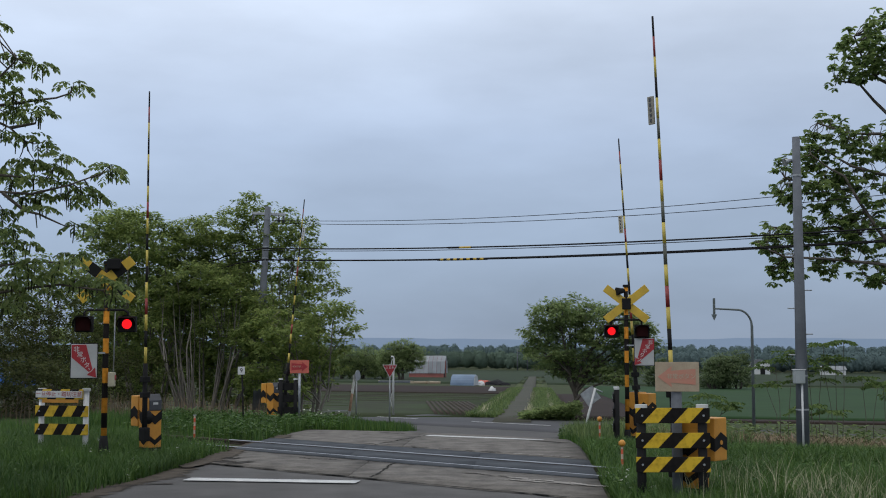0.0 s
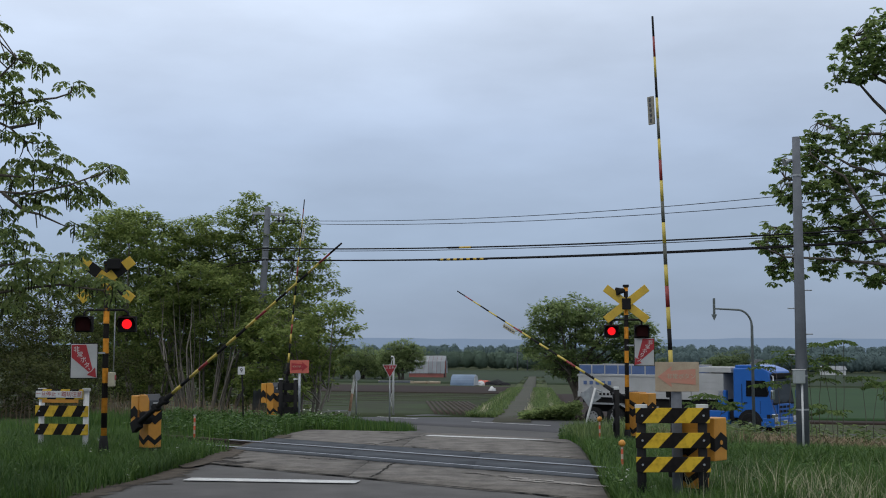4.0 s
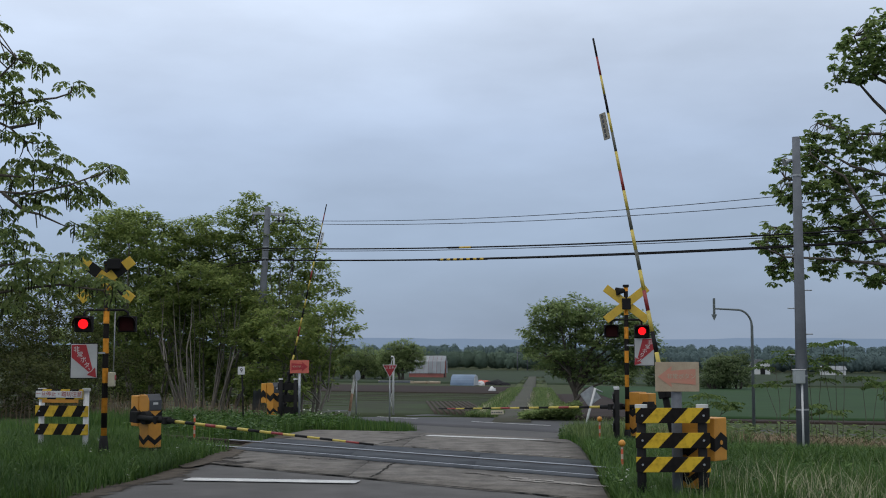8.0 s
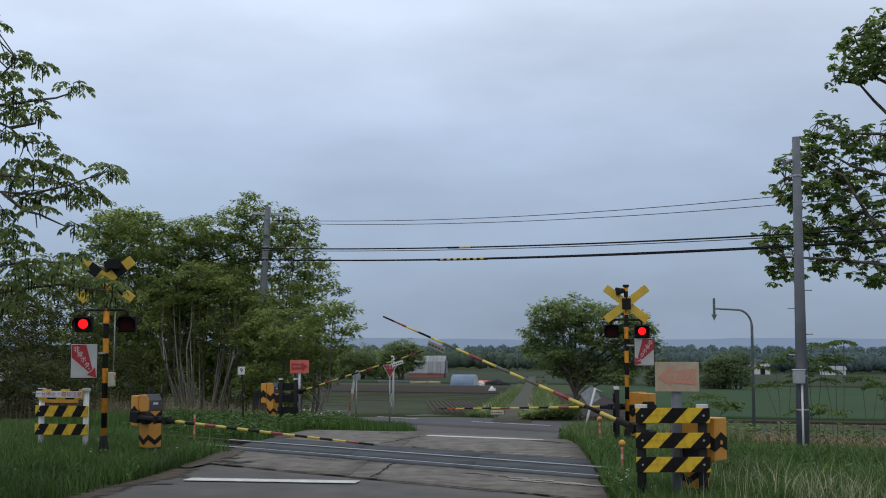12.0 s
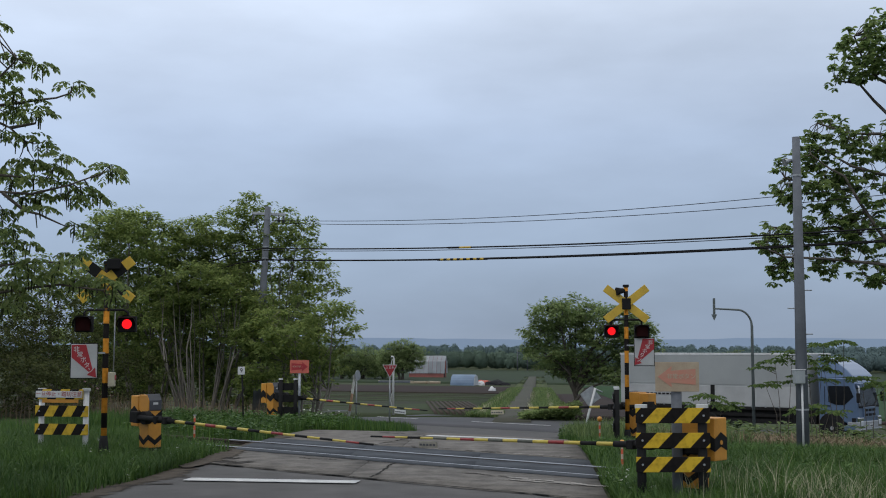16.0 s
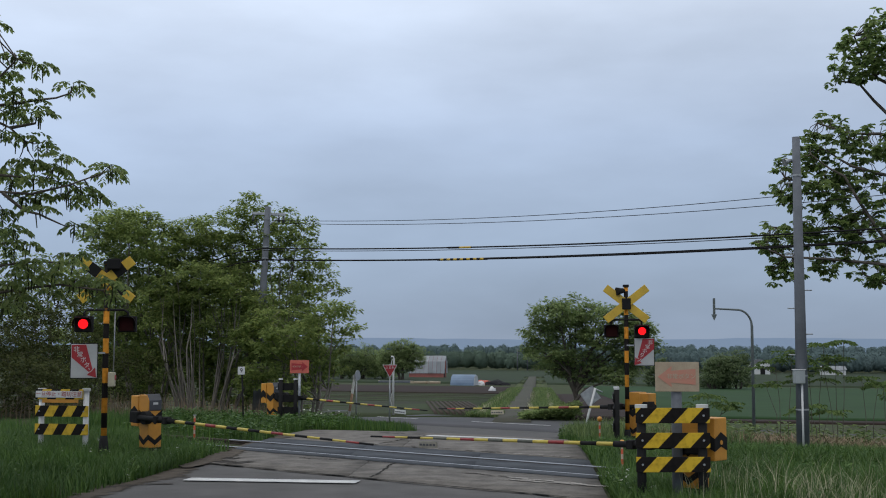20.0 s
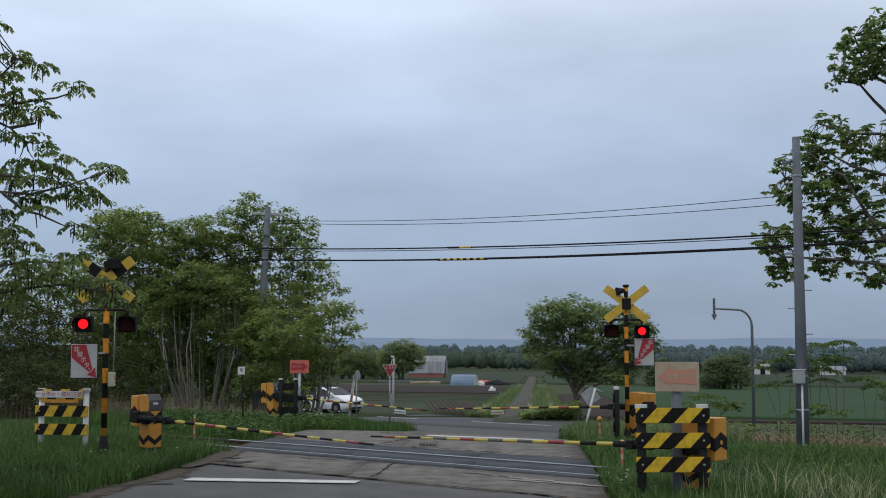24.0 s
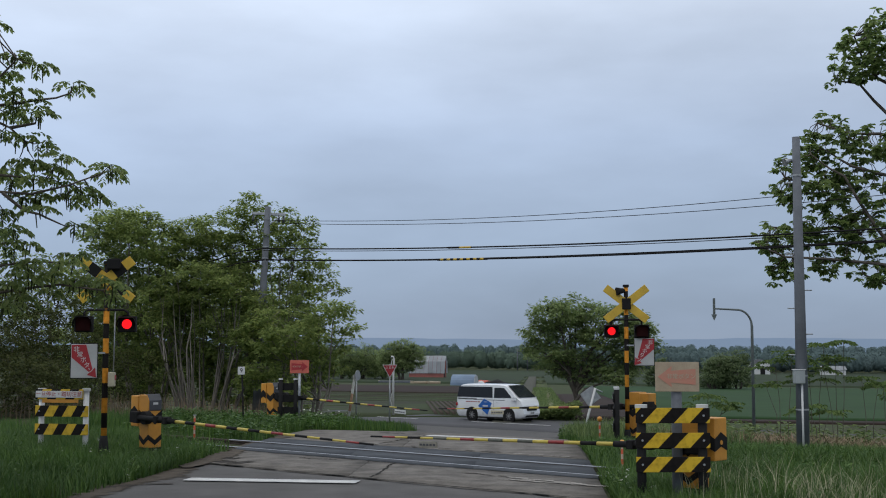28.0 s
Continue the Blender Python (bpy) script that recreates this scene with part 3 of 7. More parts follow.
def signal(m, height, label, striped_buck, sign_side, bias):
    """A crossing signal: banded post, crossbuck, two lamps, a push-button sign."""
    r = thing("crossing_signal", m, label, "crossing signal", "signals at the crossing")
    part("post", tube([(0, 0, 0.0), (0, 0, height)], 0.049 if bias > 0 else 0.045, 14), M_POLEBAND, r, "post with orange and black bands")
    part("post_foot", tube([(0, 0, -0.2), (0, 0, 0.05), (0, 0, 0.32)], [0.10, 0.09, 0.06], 12), M_BLK, r)
    zc = height - (0.27 if bias > 0 else 0.36)
    for a in (38, -38):
        b = box(-0.55, -0.012, -0.085, 0.55, 0.012, 0.085, 0.004)
        ob = part("crossbuck_board", b, M_YEL, r, "yellow crossbuck board")
        for x0 in ((-0.37, 0.17) if striped_buck else ()):
            part("black_band", box(x0, -0.0155, -0.092, x0 + 0.20, 0.0155, 0.092), M_BLK, ob)
        ob.matrix_basis = pose(0, -0.085 + (0.034 if a > 0 else 0), zc, 0, a, 0)
    hb = 0.03 if striped_buck else 0.09
    part("crossbuck_hub", box(-hb, -0.12, zc - hb * 1.3, hb, -0.045, zc + hb * 1.3, 0.01), M_BLK, r)
    part("bell", box(0.02, -0.20, height - 0.10, 0.24, 0.02, height + 0.08, 0.02) if bias > 0 else tube([(-0.04, -0.03, height - 0.08), (-0.20, -0.10, height - 0.10)], [0.045, 0.085], 14), M_BLK, r, "black warning bell")
    part("post_cap", disc((0, 0, height + 0.02), 0.065, (0, 0, 1), 0.05, 14), M_BLK, r)
    zl = height - 1.02 if bias > 0 else height - 0.93
    lw = 0.36 if bias > 0 else 0.315
    arm = tube([(-lw, -0.03, zl + 0.12), (-lw, -0.03, zl + 0.2), (-lw + 0.06, -0.03, zl + 0.24), (lw - 0.06, -0.03, zl + 0.24), (lw, -0.03, zl + 0.2), (lw, -0.03, zl + 0.12)], 0.022, 8)
    part("lamp_arm", arm, M_BLK, r)
    for sx in (-1, 1):
        lamp = thing_part("lamp", r, pose(lw * sx, -0.06, zl))
        hs = box(-0.15, -0.06, -0.135, 0.15, 0.10, 0.135, 0.02)
        part("housing", hs, M_BLK, lamp, "black square lamp housing")
        part("lens", disc((0, -0.068, 0), 0.081, (0, 1, 0), 0.014, 28), M_LAMP, lamp, "glowing red lens")
        hood = bmesh.new()
        ring = [(0.155 * math.cos(t), 0.145 * math.sin(t)) for t in np.linspace(radians(-25), radians(205), 19)]
        va = [hood.verts.new((x, -0.06, z)) for x, z in ring]
        vb = [hood.verts.new((x * 1.02, -0.20 if 0 < i < 18 else -0.13, z)) for i, (x, z) in enumerate(ring)]
        for i in range(18):
            hood.faces.new((va[i], va[i + 1], vb[i + 1], vb[i]))
        bmesh.ops.solidify(hood, geom=hood.faces[:], thickness=0.004)
        part("hood", hood, M_BLK, lamp)
        # added shutter hides the ever-glowing lens, standing in for switching it off
        sh = part("shutter", box(-0.115, -0.008, -0.225, 0.115, 0.0, -0.005, 0.003), M_DARKLENS, lamp, "dark red flap added to make the lamp go dark")
        BLINK_SHUTTERS.append((sh, (0, -0.088, 0.115), sx * (1 if bias > 0 else -1)))
        sh.matrix_basis = pose(0, -0.088, 0.115)
    # push-button sign beside the post
    sw, sh_, sz = (0.43, 0.57, zl - 0.62) if sign_side < 0 else (0.40, 0.57, zl - 0.43)
    sx = -0.34 if sign_side < 0 else 0.36
    plate = part("sign_plate", box(sx - sw / 2, -0.075, sz - sh_ / 2, sx + sw / 2, -0.06, sz + sh_ / 2, 0.01), M_SIGN, r, "white sign with a red slanting arrow")
    f = 1 if sign_side < 0 else -1
    arrow = [(sx + f * x, sz + z) for x, z in ((-0.205, 0.27), (-0.205, 0.06), (0.09, -0.19), (0.055, -0.235), (0.205, -0.275), (0.185, -0.11), (0.145, -0.145), (0.03, 0.275))]
    part("red_arrow", prism(arrow, -0.0792, -0.0755), M_RED, plate, "red slanting arrow")
    for i, ch in enumerate("非常ボタン"):
        text_part(ch, 0.105, pose(sx + f * (-0.125 + 0.058 * i), -0.0815, sz + 0.19 - 0.088 * i, 90), M_WHT, plate)
    part("sign_frame", box(sx - sw / 2 - 0.012, -0.06, sz - sh_ / 2 - 0.012, sx + sw / 2 + 0.012, -0.052, sz + sh_ / 2 + 0.012, 0.003), M_BLK, r)
    part("sign_bracket", box(min(0, sx), -0.05, sz + 0.12, max(0, sx), -0.035, sz + 0.15), M_STEEL, r)
    return r


sig_l = signal(pose(-5.70, 20.6, 0.22, 0, 0, 6), 3.21, "crossing signal on a banded post in tall grass", True, -1, 1)
bx = part("button_box", box(0.06, -0.10, 1.14, 0.17, 0.04, 1.38, 0.012), M_PLATE, sig_l, "pale emergency button box")
part("button", disc((0.175, -0.04, 1.29), 0.045, (1, 0, 0), 0.02, 16), M_RED, bx, "red push button")
part("cable_conduit", tube([(0.13, 0.03, 1.4), (0.14, 0.03, 2.4)], 0.012, 8), M_STEEL, sig_l)
signal(pose(3.84, 25.5, 0.0, 0, 0, -4), 3.29, "crossing signal on a banded post beyond the rails", False, 1, -1)


def guard_fence(m, label, w, zs, bh, post_h, post_r, post_mat, stripe, back=False):
    r = thing("guard_fence", m, label, "guard fence", "guard fences at the crossing")
    for x in (0, w):
        p = tube([(x, 0.05, -0.3), (x, 0.05, post_h)], post_r, 14)
        post = part("post", p, post_mat, r)
        part("cap", disc((x, 0.05, post_h + 0.02), post_r + (0.004 if back else 0.02), (0, 0, 1), 0.04 if back else 0.05, 16), M_WHT, post, "white plastic cap")
    for z in zs:
        b = part("striped_board", box(-0.08, -0.03, 0, w + 0.08, -0.008, bh, 0.004), stripe, r, "" if back else "yellow and black striped board")
        b.matrix_basis = pose(0, 0, z)
        for x in (0.0, w):
            part("bolt", disc((x, -0.034, bh / 2), 0.014, (0, 1, 0), 0.012, 8), M_STEEL, b)
    return r


guard_fence(pose(2.50, 15.4, 0.02, 0, 0, 0), "three-board yellow and black striped guard fence", 0.77, (0.435, 0.735, 1.045), 0.19, 1.23, 0.058, M_BLK, M_STRIPE)
gl = guard_fence(pose(-7.06, 21.45, 0.13, 0, 0, -12), "white-posted striped caution fence standing in grass", 0.85, (0.37, 0.685), 0.19, 1.13, 0.05, M_WHT, M_STRIPE_L)
part("notice_top", box(-0.08, -0.034, 0.985, 0.83, -0.012, 1.16, 0.004), M_STRIPE_L, gl)
np_ = part("notice_plate", box(-0.07, -0.044, 1.015, 0.82, -0.034, 1.13, 0.003), M_WHT, gl, "white notice with red characters")
text_part("一旦停止・踏切注意", 0.098, pose(0.375, -0.0455, 1.072, 90), M_RED, np_)
part("lower_plate", box(0.05, -0.03, 0.925, 0.74, -0.015, 0.985, 0.003), M_ORG, gl, "faded orange strip")
guard_fence(pose(3.62, 25.9, 0.0, 0, 0, -97.5), "dark striped guard fence seen edge on", 0.8, (0.30, 0.6, 0.9), 0.175, 1.16, 0.055, M_BLK, M_BLK, True)
guard_fence(pose(-4.02, 33.3, -0.05, 0, 0, 190), "back of a dark guard fence with pale marks", 0.40, (0.28, 0.60, 0.92), 0.19, 1.2, 0.055, M_BLK, M_BLK, True)


M_PALERED = mat("bleached_red_paint", (0.48, 0.19, 0.13), (0.42, 0.22, 0.15), 0.6, scale=12, bump=0.02)


def arrow_sign(m, w, h, z, right, label, faded):
    r = thing("arrow_sign", m, label, "sign", "push-button arrow signs")
    py_ = 0.085 if faded else 0.04
    part("post", tube([(0, py_, -0.2), (0, py_, z + h * 0.4)], 0.07 if faded else 0.035, 10), M_POLE if faded else M_STEEL, r)
    p = part("plate", box(-w / 2, -0.012, z - h / 2, w / 2, 0.0, z + h / 2, 0.003), M_CREAM if faded else M_SALMON, r, "faded sign plate")
    s = 1 if right else -1
    a = [(s * x * w, z + zz * h) for x, zz in ((-0.42, 0.27), (0.14, 0.20), (0.12, 0.36), (0.44, 0), (0.12, -0.36), (0.14, -0.20), (-0.42, -0.27))]
    part("arrow", prism(a, -0.0175, -0.0125), M_PALERED if faded else M_RED, p, "faded red arrow")
    text_part("非常ボタン", 0.074 if faded else 0.06, pose(s * -0.09 * w, -0.019, z, 90), M_PLATE, p)
    return r


arrow_sign(pose(2.985, 15.58, 0.0, 0, 0, -3), 0.556, 0.375, 1.64, False, "faded cream sign with a red arrow on a steel post", True)
arrow_sign(pose(-3.95, 33.6, -0.05, 0, 0, 4), 0.52, 0.36, 1.55, True, "weathered red arrow sign on a steel post", False)


def marker_post(x, y, h, label, ball=True):
    r = thing("marker_post", pose(x, y, hz(x, y)), label, "marker post", "marker posts at the crossing")
    part("shaft", tube([(0, 0, -0.2), (0, 0, h)], 0.020, 10), M_CHEV, r)
    if not ball:
        part("cap", disc((0, 0, h), 0.03, (0, 0, 1), 0.02, 10), M_STEEL, r)
        return
    b = bmesh.new()
    bmesh.ops.create_icosphere(b, subdivisions=2, radius=0.058, matrix=pose(0, 0, h + 0.04))
    part("ball", b, M_ORG, r, "orange ball reflector")


marker_post(2.86, 19.6, 0.45, "banded post with an orange ball in grass")
marker_post(3.44, 26.9, 0.50, "banded post with an orange ball beside the road")
marker_post(-5.15, 25.4, 0.62, "slim banded post standing beside the track", False)

nm = thing("number_marker", pose(-5.18, 31.4, 0), "white number plate on a thin black post", "marker")
part("post", tube([(0.07, 0.03, -0.1), (0, 0, 1.55)], 0.022, 8), M_BLK, nm)
npl = part("plate", box(-0.09, -0.045, 1.33, 0.09, -0.03, 1.53, 0.004), M_WHT, nm)
text_part("9", 0.16, pose(0, -0.047, 1.43, 90), M_BLK, npl, "digit")


# ---- road signs at the junction ----
def stop_sign(x, y):
    z = hz(x, y)
    r = thing("stop_sign", pose(x, y, z, 0, 0, 8), "red triangular stop sign on a grey post", "road sign")
    part("post", tube([(0, 0.04, -0.2), (0, 0.04, 2.5)], 0.032, 10), M_STEEL, r)
    tri = prism([(-0.30, 2.48), (0.30, 2.48), (0, 1.95)], -0.012, 0.0, 0.0)
    p = part("plate", tri, M_WHT, r, "white-edged red triangle")
    part("face", prism([(-0.26, 2.455), (0.26, 2.455), (0, 1.998)], -0.018, -0.0125), M_RED, p)
    text_part("止まれ", 0.125, pose(0, -0.020, 2.36, 90), M_WHT, p)


stop_sign(-2.1, 48.2)


def delineator(x, y, lean, top):
    r = thing("snow_pole", pose(x, y, hz(x, y), 0, lean, 0), "leaning red and white roadside snow pole", "roadside pole")
    part("shaft", tube([(0, 0, -0.2), (0, 0, top)], 0.055, 10), striped("snow_pole_bands", ((0.60, 0.60, 0.57), (0.40, 0.25, 0.17)), (0, 0, 1), 1.5, 0.1), r)
    part("reflector", disc((0.02, -0.05, top + 0.02), 0.10, (0, 1, 0), 0.03, 16), M_WHT, r)


delineator(-4.05, 52.0, 8, 2.05)
rs_ = thing("reflector_post", pose(-3.67, 51.8, hz(-3.67, 51.8)), "round road sign seen edge on, on a grey post", "road sign")
part("post", tube([(0, 0, -0.2), (0, 0, 2.2)], 0.032, 10), M_STEEL, rs_)
part("plate", disc((0.05, 0, 2.12), 0.22, (0.9, -0.45, 0), 0.02, 20), M_STEEL, rs_)

fs = thing("fallen_sign", pose(5.52, 48.5, hz(5.52, 48.5), 0, 15, 0), "leaning grey-backed diamond sign on a white pole", "road sign")
part("pole", tube([(0, 0, -0.2), (0, 0, 2.02)], 0.05, 10), M_WHT, fs)
ds = box(-0.30, 0.03, -0.30, 0.30, 0.045, 0.30, 0.01)
dp = part("plate", ds, M_STEEL, fs, "grey back of a diamond sign")
dp.matrix_basis = pose(-0.1, 0, 1.66, 0, 40, 0)
part("bracket", tube([(-0.05, 0, 1.99), (0.32, 0, 1.93)], 0.03, 8), M_STEEL, fs)

M_MARKER = mat("dull_green_grey_steel", (0.13, 0.15, 0.145), (0.085, 0.10, 0.097), 0.6, 0.2, scale=6, bump=0.05)
# overhanging arrow marker on a curved post beside the main road
om = thing("overhead_road_marker", pose(13.35, 52.6, hz(13.35, 52.6)), "curved grey post carrying a hanging arrow marker", "road marker")
bend = [(0, 0, -0.3), (0, 0, 4.75)] + [(-0.62 + 0.62 * math.cos(t), 0, 4.75 + 0.72 * math.sin(t)) for t in np.linspace(0.3, 1.45, 6)] + [(-1.62, 0, 5.52)]
part("post", tube(bend, [0.075, 0.06] + [0.045] * 6 + [0.035], 12), M_MARKER, om)
part("arrow_plate", prism([(-0.05, 0.25), (0.05, 0.25), (0.05, -0.45), (0.12, -0.45), (0, -0.72), (-0.12, -0.45), (-0.05, -0.45)], -0.02, 0.02), M_MARKER, om).matrix_basis = pose(-1.62, 0, 5.72)


# ---- poles and wires ----
def pole(x, y, h, r0, r1, label, name="utility_pole", lean=0):
    r = thing(name, pose(x, y, hz(x, y), 0, lean, 0), label, "utility pole")
    part("shaft", tube([(0, 0, -0.3), (0, 0, h)], [r0, r1], 18), M_POLE, r)
    return r


pr = pole(6.93, 23.6, 6.21, 0.128, 0.074, "grey concrete pole with a small meter box")
part("meter_box", box(-0.205, -0.27, 1.40, -0.005, -0.10, 1.66, 0.015), M_GREY, pr, "grey meter box")
part("box_lid", box(-0.22, -0.28, 1.66, 0.01, -0.09, 1.675, 0.005), M_WHT, pr)
part("conduit", tube([(-0.04, -0.16, -0.1), (-0.04, -0.15, 1.4)], 0.02, 8), M_WHT, pr, "pale plastic conduit")
part("loudspeaker", tube([(-0.25, -0.05, 5.70), (-0.18, -0.03, 5.73), (-0.10, 0, 5.75)], [0.085, 0.045, 0.03], 14), M_STEEL, pr)
for i, z in enumerate((5.3, 4.55, 3.9, 3.2, 2.85, 2.35, 1.95)):
    part("step_bolt", tube([(0, 0, z), ((0.24 if i % 2 else -0.24), 0, z)], 0.012, 6), M_STEEL, pr)
for z in (5.45, 4.2, 1.55, 0.9):
    part("band", disc((0, 0, z), 0.122 if z < 3 else 0.090, (0, 0, 1), 0.03, 18), M_STEEL, pr)

pl_ = pole(-7.22, 47.2, 8.32, 0.17, 0.115, "leaning concrete utility pole standing among the trees", lean=2.6)
part("crossarm", box(-0.62, -0.05, 7.98, 0.70, 0.05, 8.09, 0.01), M_STEEL, pl_)
part("brace", tube([(0.0, -0.08, 7.5), (0.52, -0.06, 7.98)], 0.02, 6), M_STEEL, pl_)
for x in (-0.55, 0.45, 0.64):
    part("insulator", tube([(x, 0, 7.72), (x, 0, 7.82), (x, 0, 7.98)], [0.06, 0.05, 0.03], 8), M_GREY_DARK, pl_)
for z in (6.3, 6.75, 7.2):
    part("band", disc((0, 0, z), 0.14, (0, 0, 1), 0.04, 16), M_STEEL, pl_)

WIRES = thing("overhead_wires", pose(0, 0, 0), "black overhead wires with a striped guard sleeve", "overhead wires")
for off, z0, z1, rad, sag in ((0.0, 6.97, 6.92, 0.010, 0.78), (0.7, 6.84, 6.62, 0.010, 0.72), (0.0, 5.86, 5.30, 0.024, 0.42), (0.0, 5.78, 5.24, 0.012, 0.42), (0.1, 5.42, 5.02, 0.028, 0.42), (0.1, 5.40, 5.00, 0.012, 0.36)):
    pts = []
    for i in range(25):
        t = i / 24
        p = Vector((-6.95 + off, 46.9, 0)) + TD * (36 * t)
        pts.append((p.x, p.y, z0 + (z1 - z0) * t - sag * 4 * t * (1 - t)))
    part("wire", tube(pts, rad, 6), M_BLK, WIRES)
# the heavy cables go on from the pole into the trees
for z, rad, ez in ((5.86, 0.024, 5.35), (5.42, 0.028, 4.95)):
    part("wire", tube([(-6.9, 46.85, z), (-7.9, 47.1, z - 0.10), (-8.75, 47.3, (z + ez) / 2 - 0.12), (-10.2, 47.7, ez - 0.25)], rad, 6), M_BLK, WIRES)


def sleeve(off, z0, z1, sag, u0, u1, rad, n):
    """Striped guard pieces round a wire, from u0 to u1 along it."""
    def at(u):
        t = u / 36
        p = Vector((-6.95 + off, 46.9, 0)) + TD * u
        return (p.x, p.y, z0 + (z1 - z0) * t - sag * 4 * t * (1 - t))
    for i in range(n):
        a, b_ = at(u0 + (u1 - u0) * i / n), at(u0 + (u1 - u0) * (i + 1) / n)
        part("guard_sleeve", tube([a, b_], rad, 8), M_YEL if i % 2 else M_BLK, WIRES)


sleeve(0.1, 5.42, 5.02, 0.42, 8.7, 10.85, 0.042, 15)
sleeve(0.0, 5.86, 5.30, 0.42, 9.3, 10.3, 0.036, 2)


# ---- vegetation ----
def leaf_mesh(name, C, A, Nn, L, W, material):
    """Leaves as bent diamonds: centres C, long axes A, side axes Nn, lengths L, widths W."""
    n = len(C)
    L, W = np.asarray(L).reshape(-1, 1) * np.ones((n, 1)), np.asarray(W).reshape(-1, 1) * np.ones((n, 1))
    A = A / (np.linalg.norm(A, axis=1, keepdims=True) + 1e-9)
    S_ = np.cross(A, Nn)
    S_ /= np.linalg.norm(S_, axis=1, keepdims=True) + 1e-9
    U_ = np.cross(S_, A)
    v = np.stack([C, C + A * L * 0.45 + S_ * W * 0.5, C + A * L - U_ * L * 0.12, C + A * L * 0.45 - S_ * W * 0.5], 1).reshape(-1, 3)
    i = np.arange(n)[:, None] * 4
    return np_mesh(name, v, i + np.array([[0, 1, 2, 3]]), None, material)


def fold_leaf_mesh(name, C, A, Nn, L, W, material):
    """Leaves of two halves folded along the midrib, rounded towards the tip."""
    n = len(C)
    L, W = np.asarray(L).reshape(-1, 1) * np.ones((n, 1)), np.asarray(W).reshape(-1, 1) * np.ones((n, 1))
    A = A / (np.linalg.norm(A, axis=1, keepdims=True) + 1e-9)
    S_ = np.cross(A, Nn)
    S_ /= np.linalg.norm(S_, axis=1, keepdims=True) + 1e-9
    U_ = np.cross(S_, A)
    tip = C + A * L - U_ * L * 0.18
    v = [C, tip]
    for s in (1, -1):
        v += [C + A * L * 0.30 + S_ * W * 0.34 * s + U_ * W * 0.12, C + A * L * 0.68 + S_ * W * 0.50 * s + U_ * W * 0.10 - U_ * L * 0.06]
    v = np.stack(v, 1).reshape(-1, 3)
    i = np.arange(n)[:, None] * 6
    return np_mesh(name, v, np.concatenate([i + np.array([[0, 2, 3, 1]]), i + np.array([[0, 1, 5, 4]])]), None, material)


def limbs_mesh(name, segs, material, k=6):
    """Tapered limbs from segments (p0, p1, r0, r1)."""
    V, Q = [], []
    ang = np.linspace(0, 2 * np.pi, k, endpoint=False)
    for n, (p0, p1, r0, r1) in enumerate(segs):
        p0, p1 = np.asarray(p0, float), np.asarray(p1, float)
        d = p1 - p0
        d /= np.linalg.norm(d) + 1e-9
        a = np.cross(d, (0.3, 0.2, 0.93) if abs(d[2]) < 0.9 else (1, 0, 0))
        a /= np.linalg.norm(a)
        b = np.cross(d, a)
        for p, r in ((p0, r0), (p1 + d * r1 * 0.3, r1)):
            V.append(p + (np.outer(np.cos(ang), a) + np.outer(np.sin(ang), b)) * r)
        o = n * 2 * k
        for i in range(k):
            Q.append((o + i, o + (i + 1) % k, o + k + (i + 1) % k, o + k + i))
    return np_mesh(name, np.concatenate(V), Q, None, material, True)


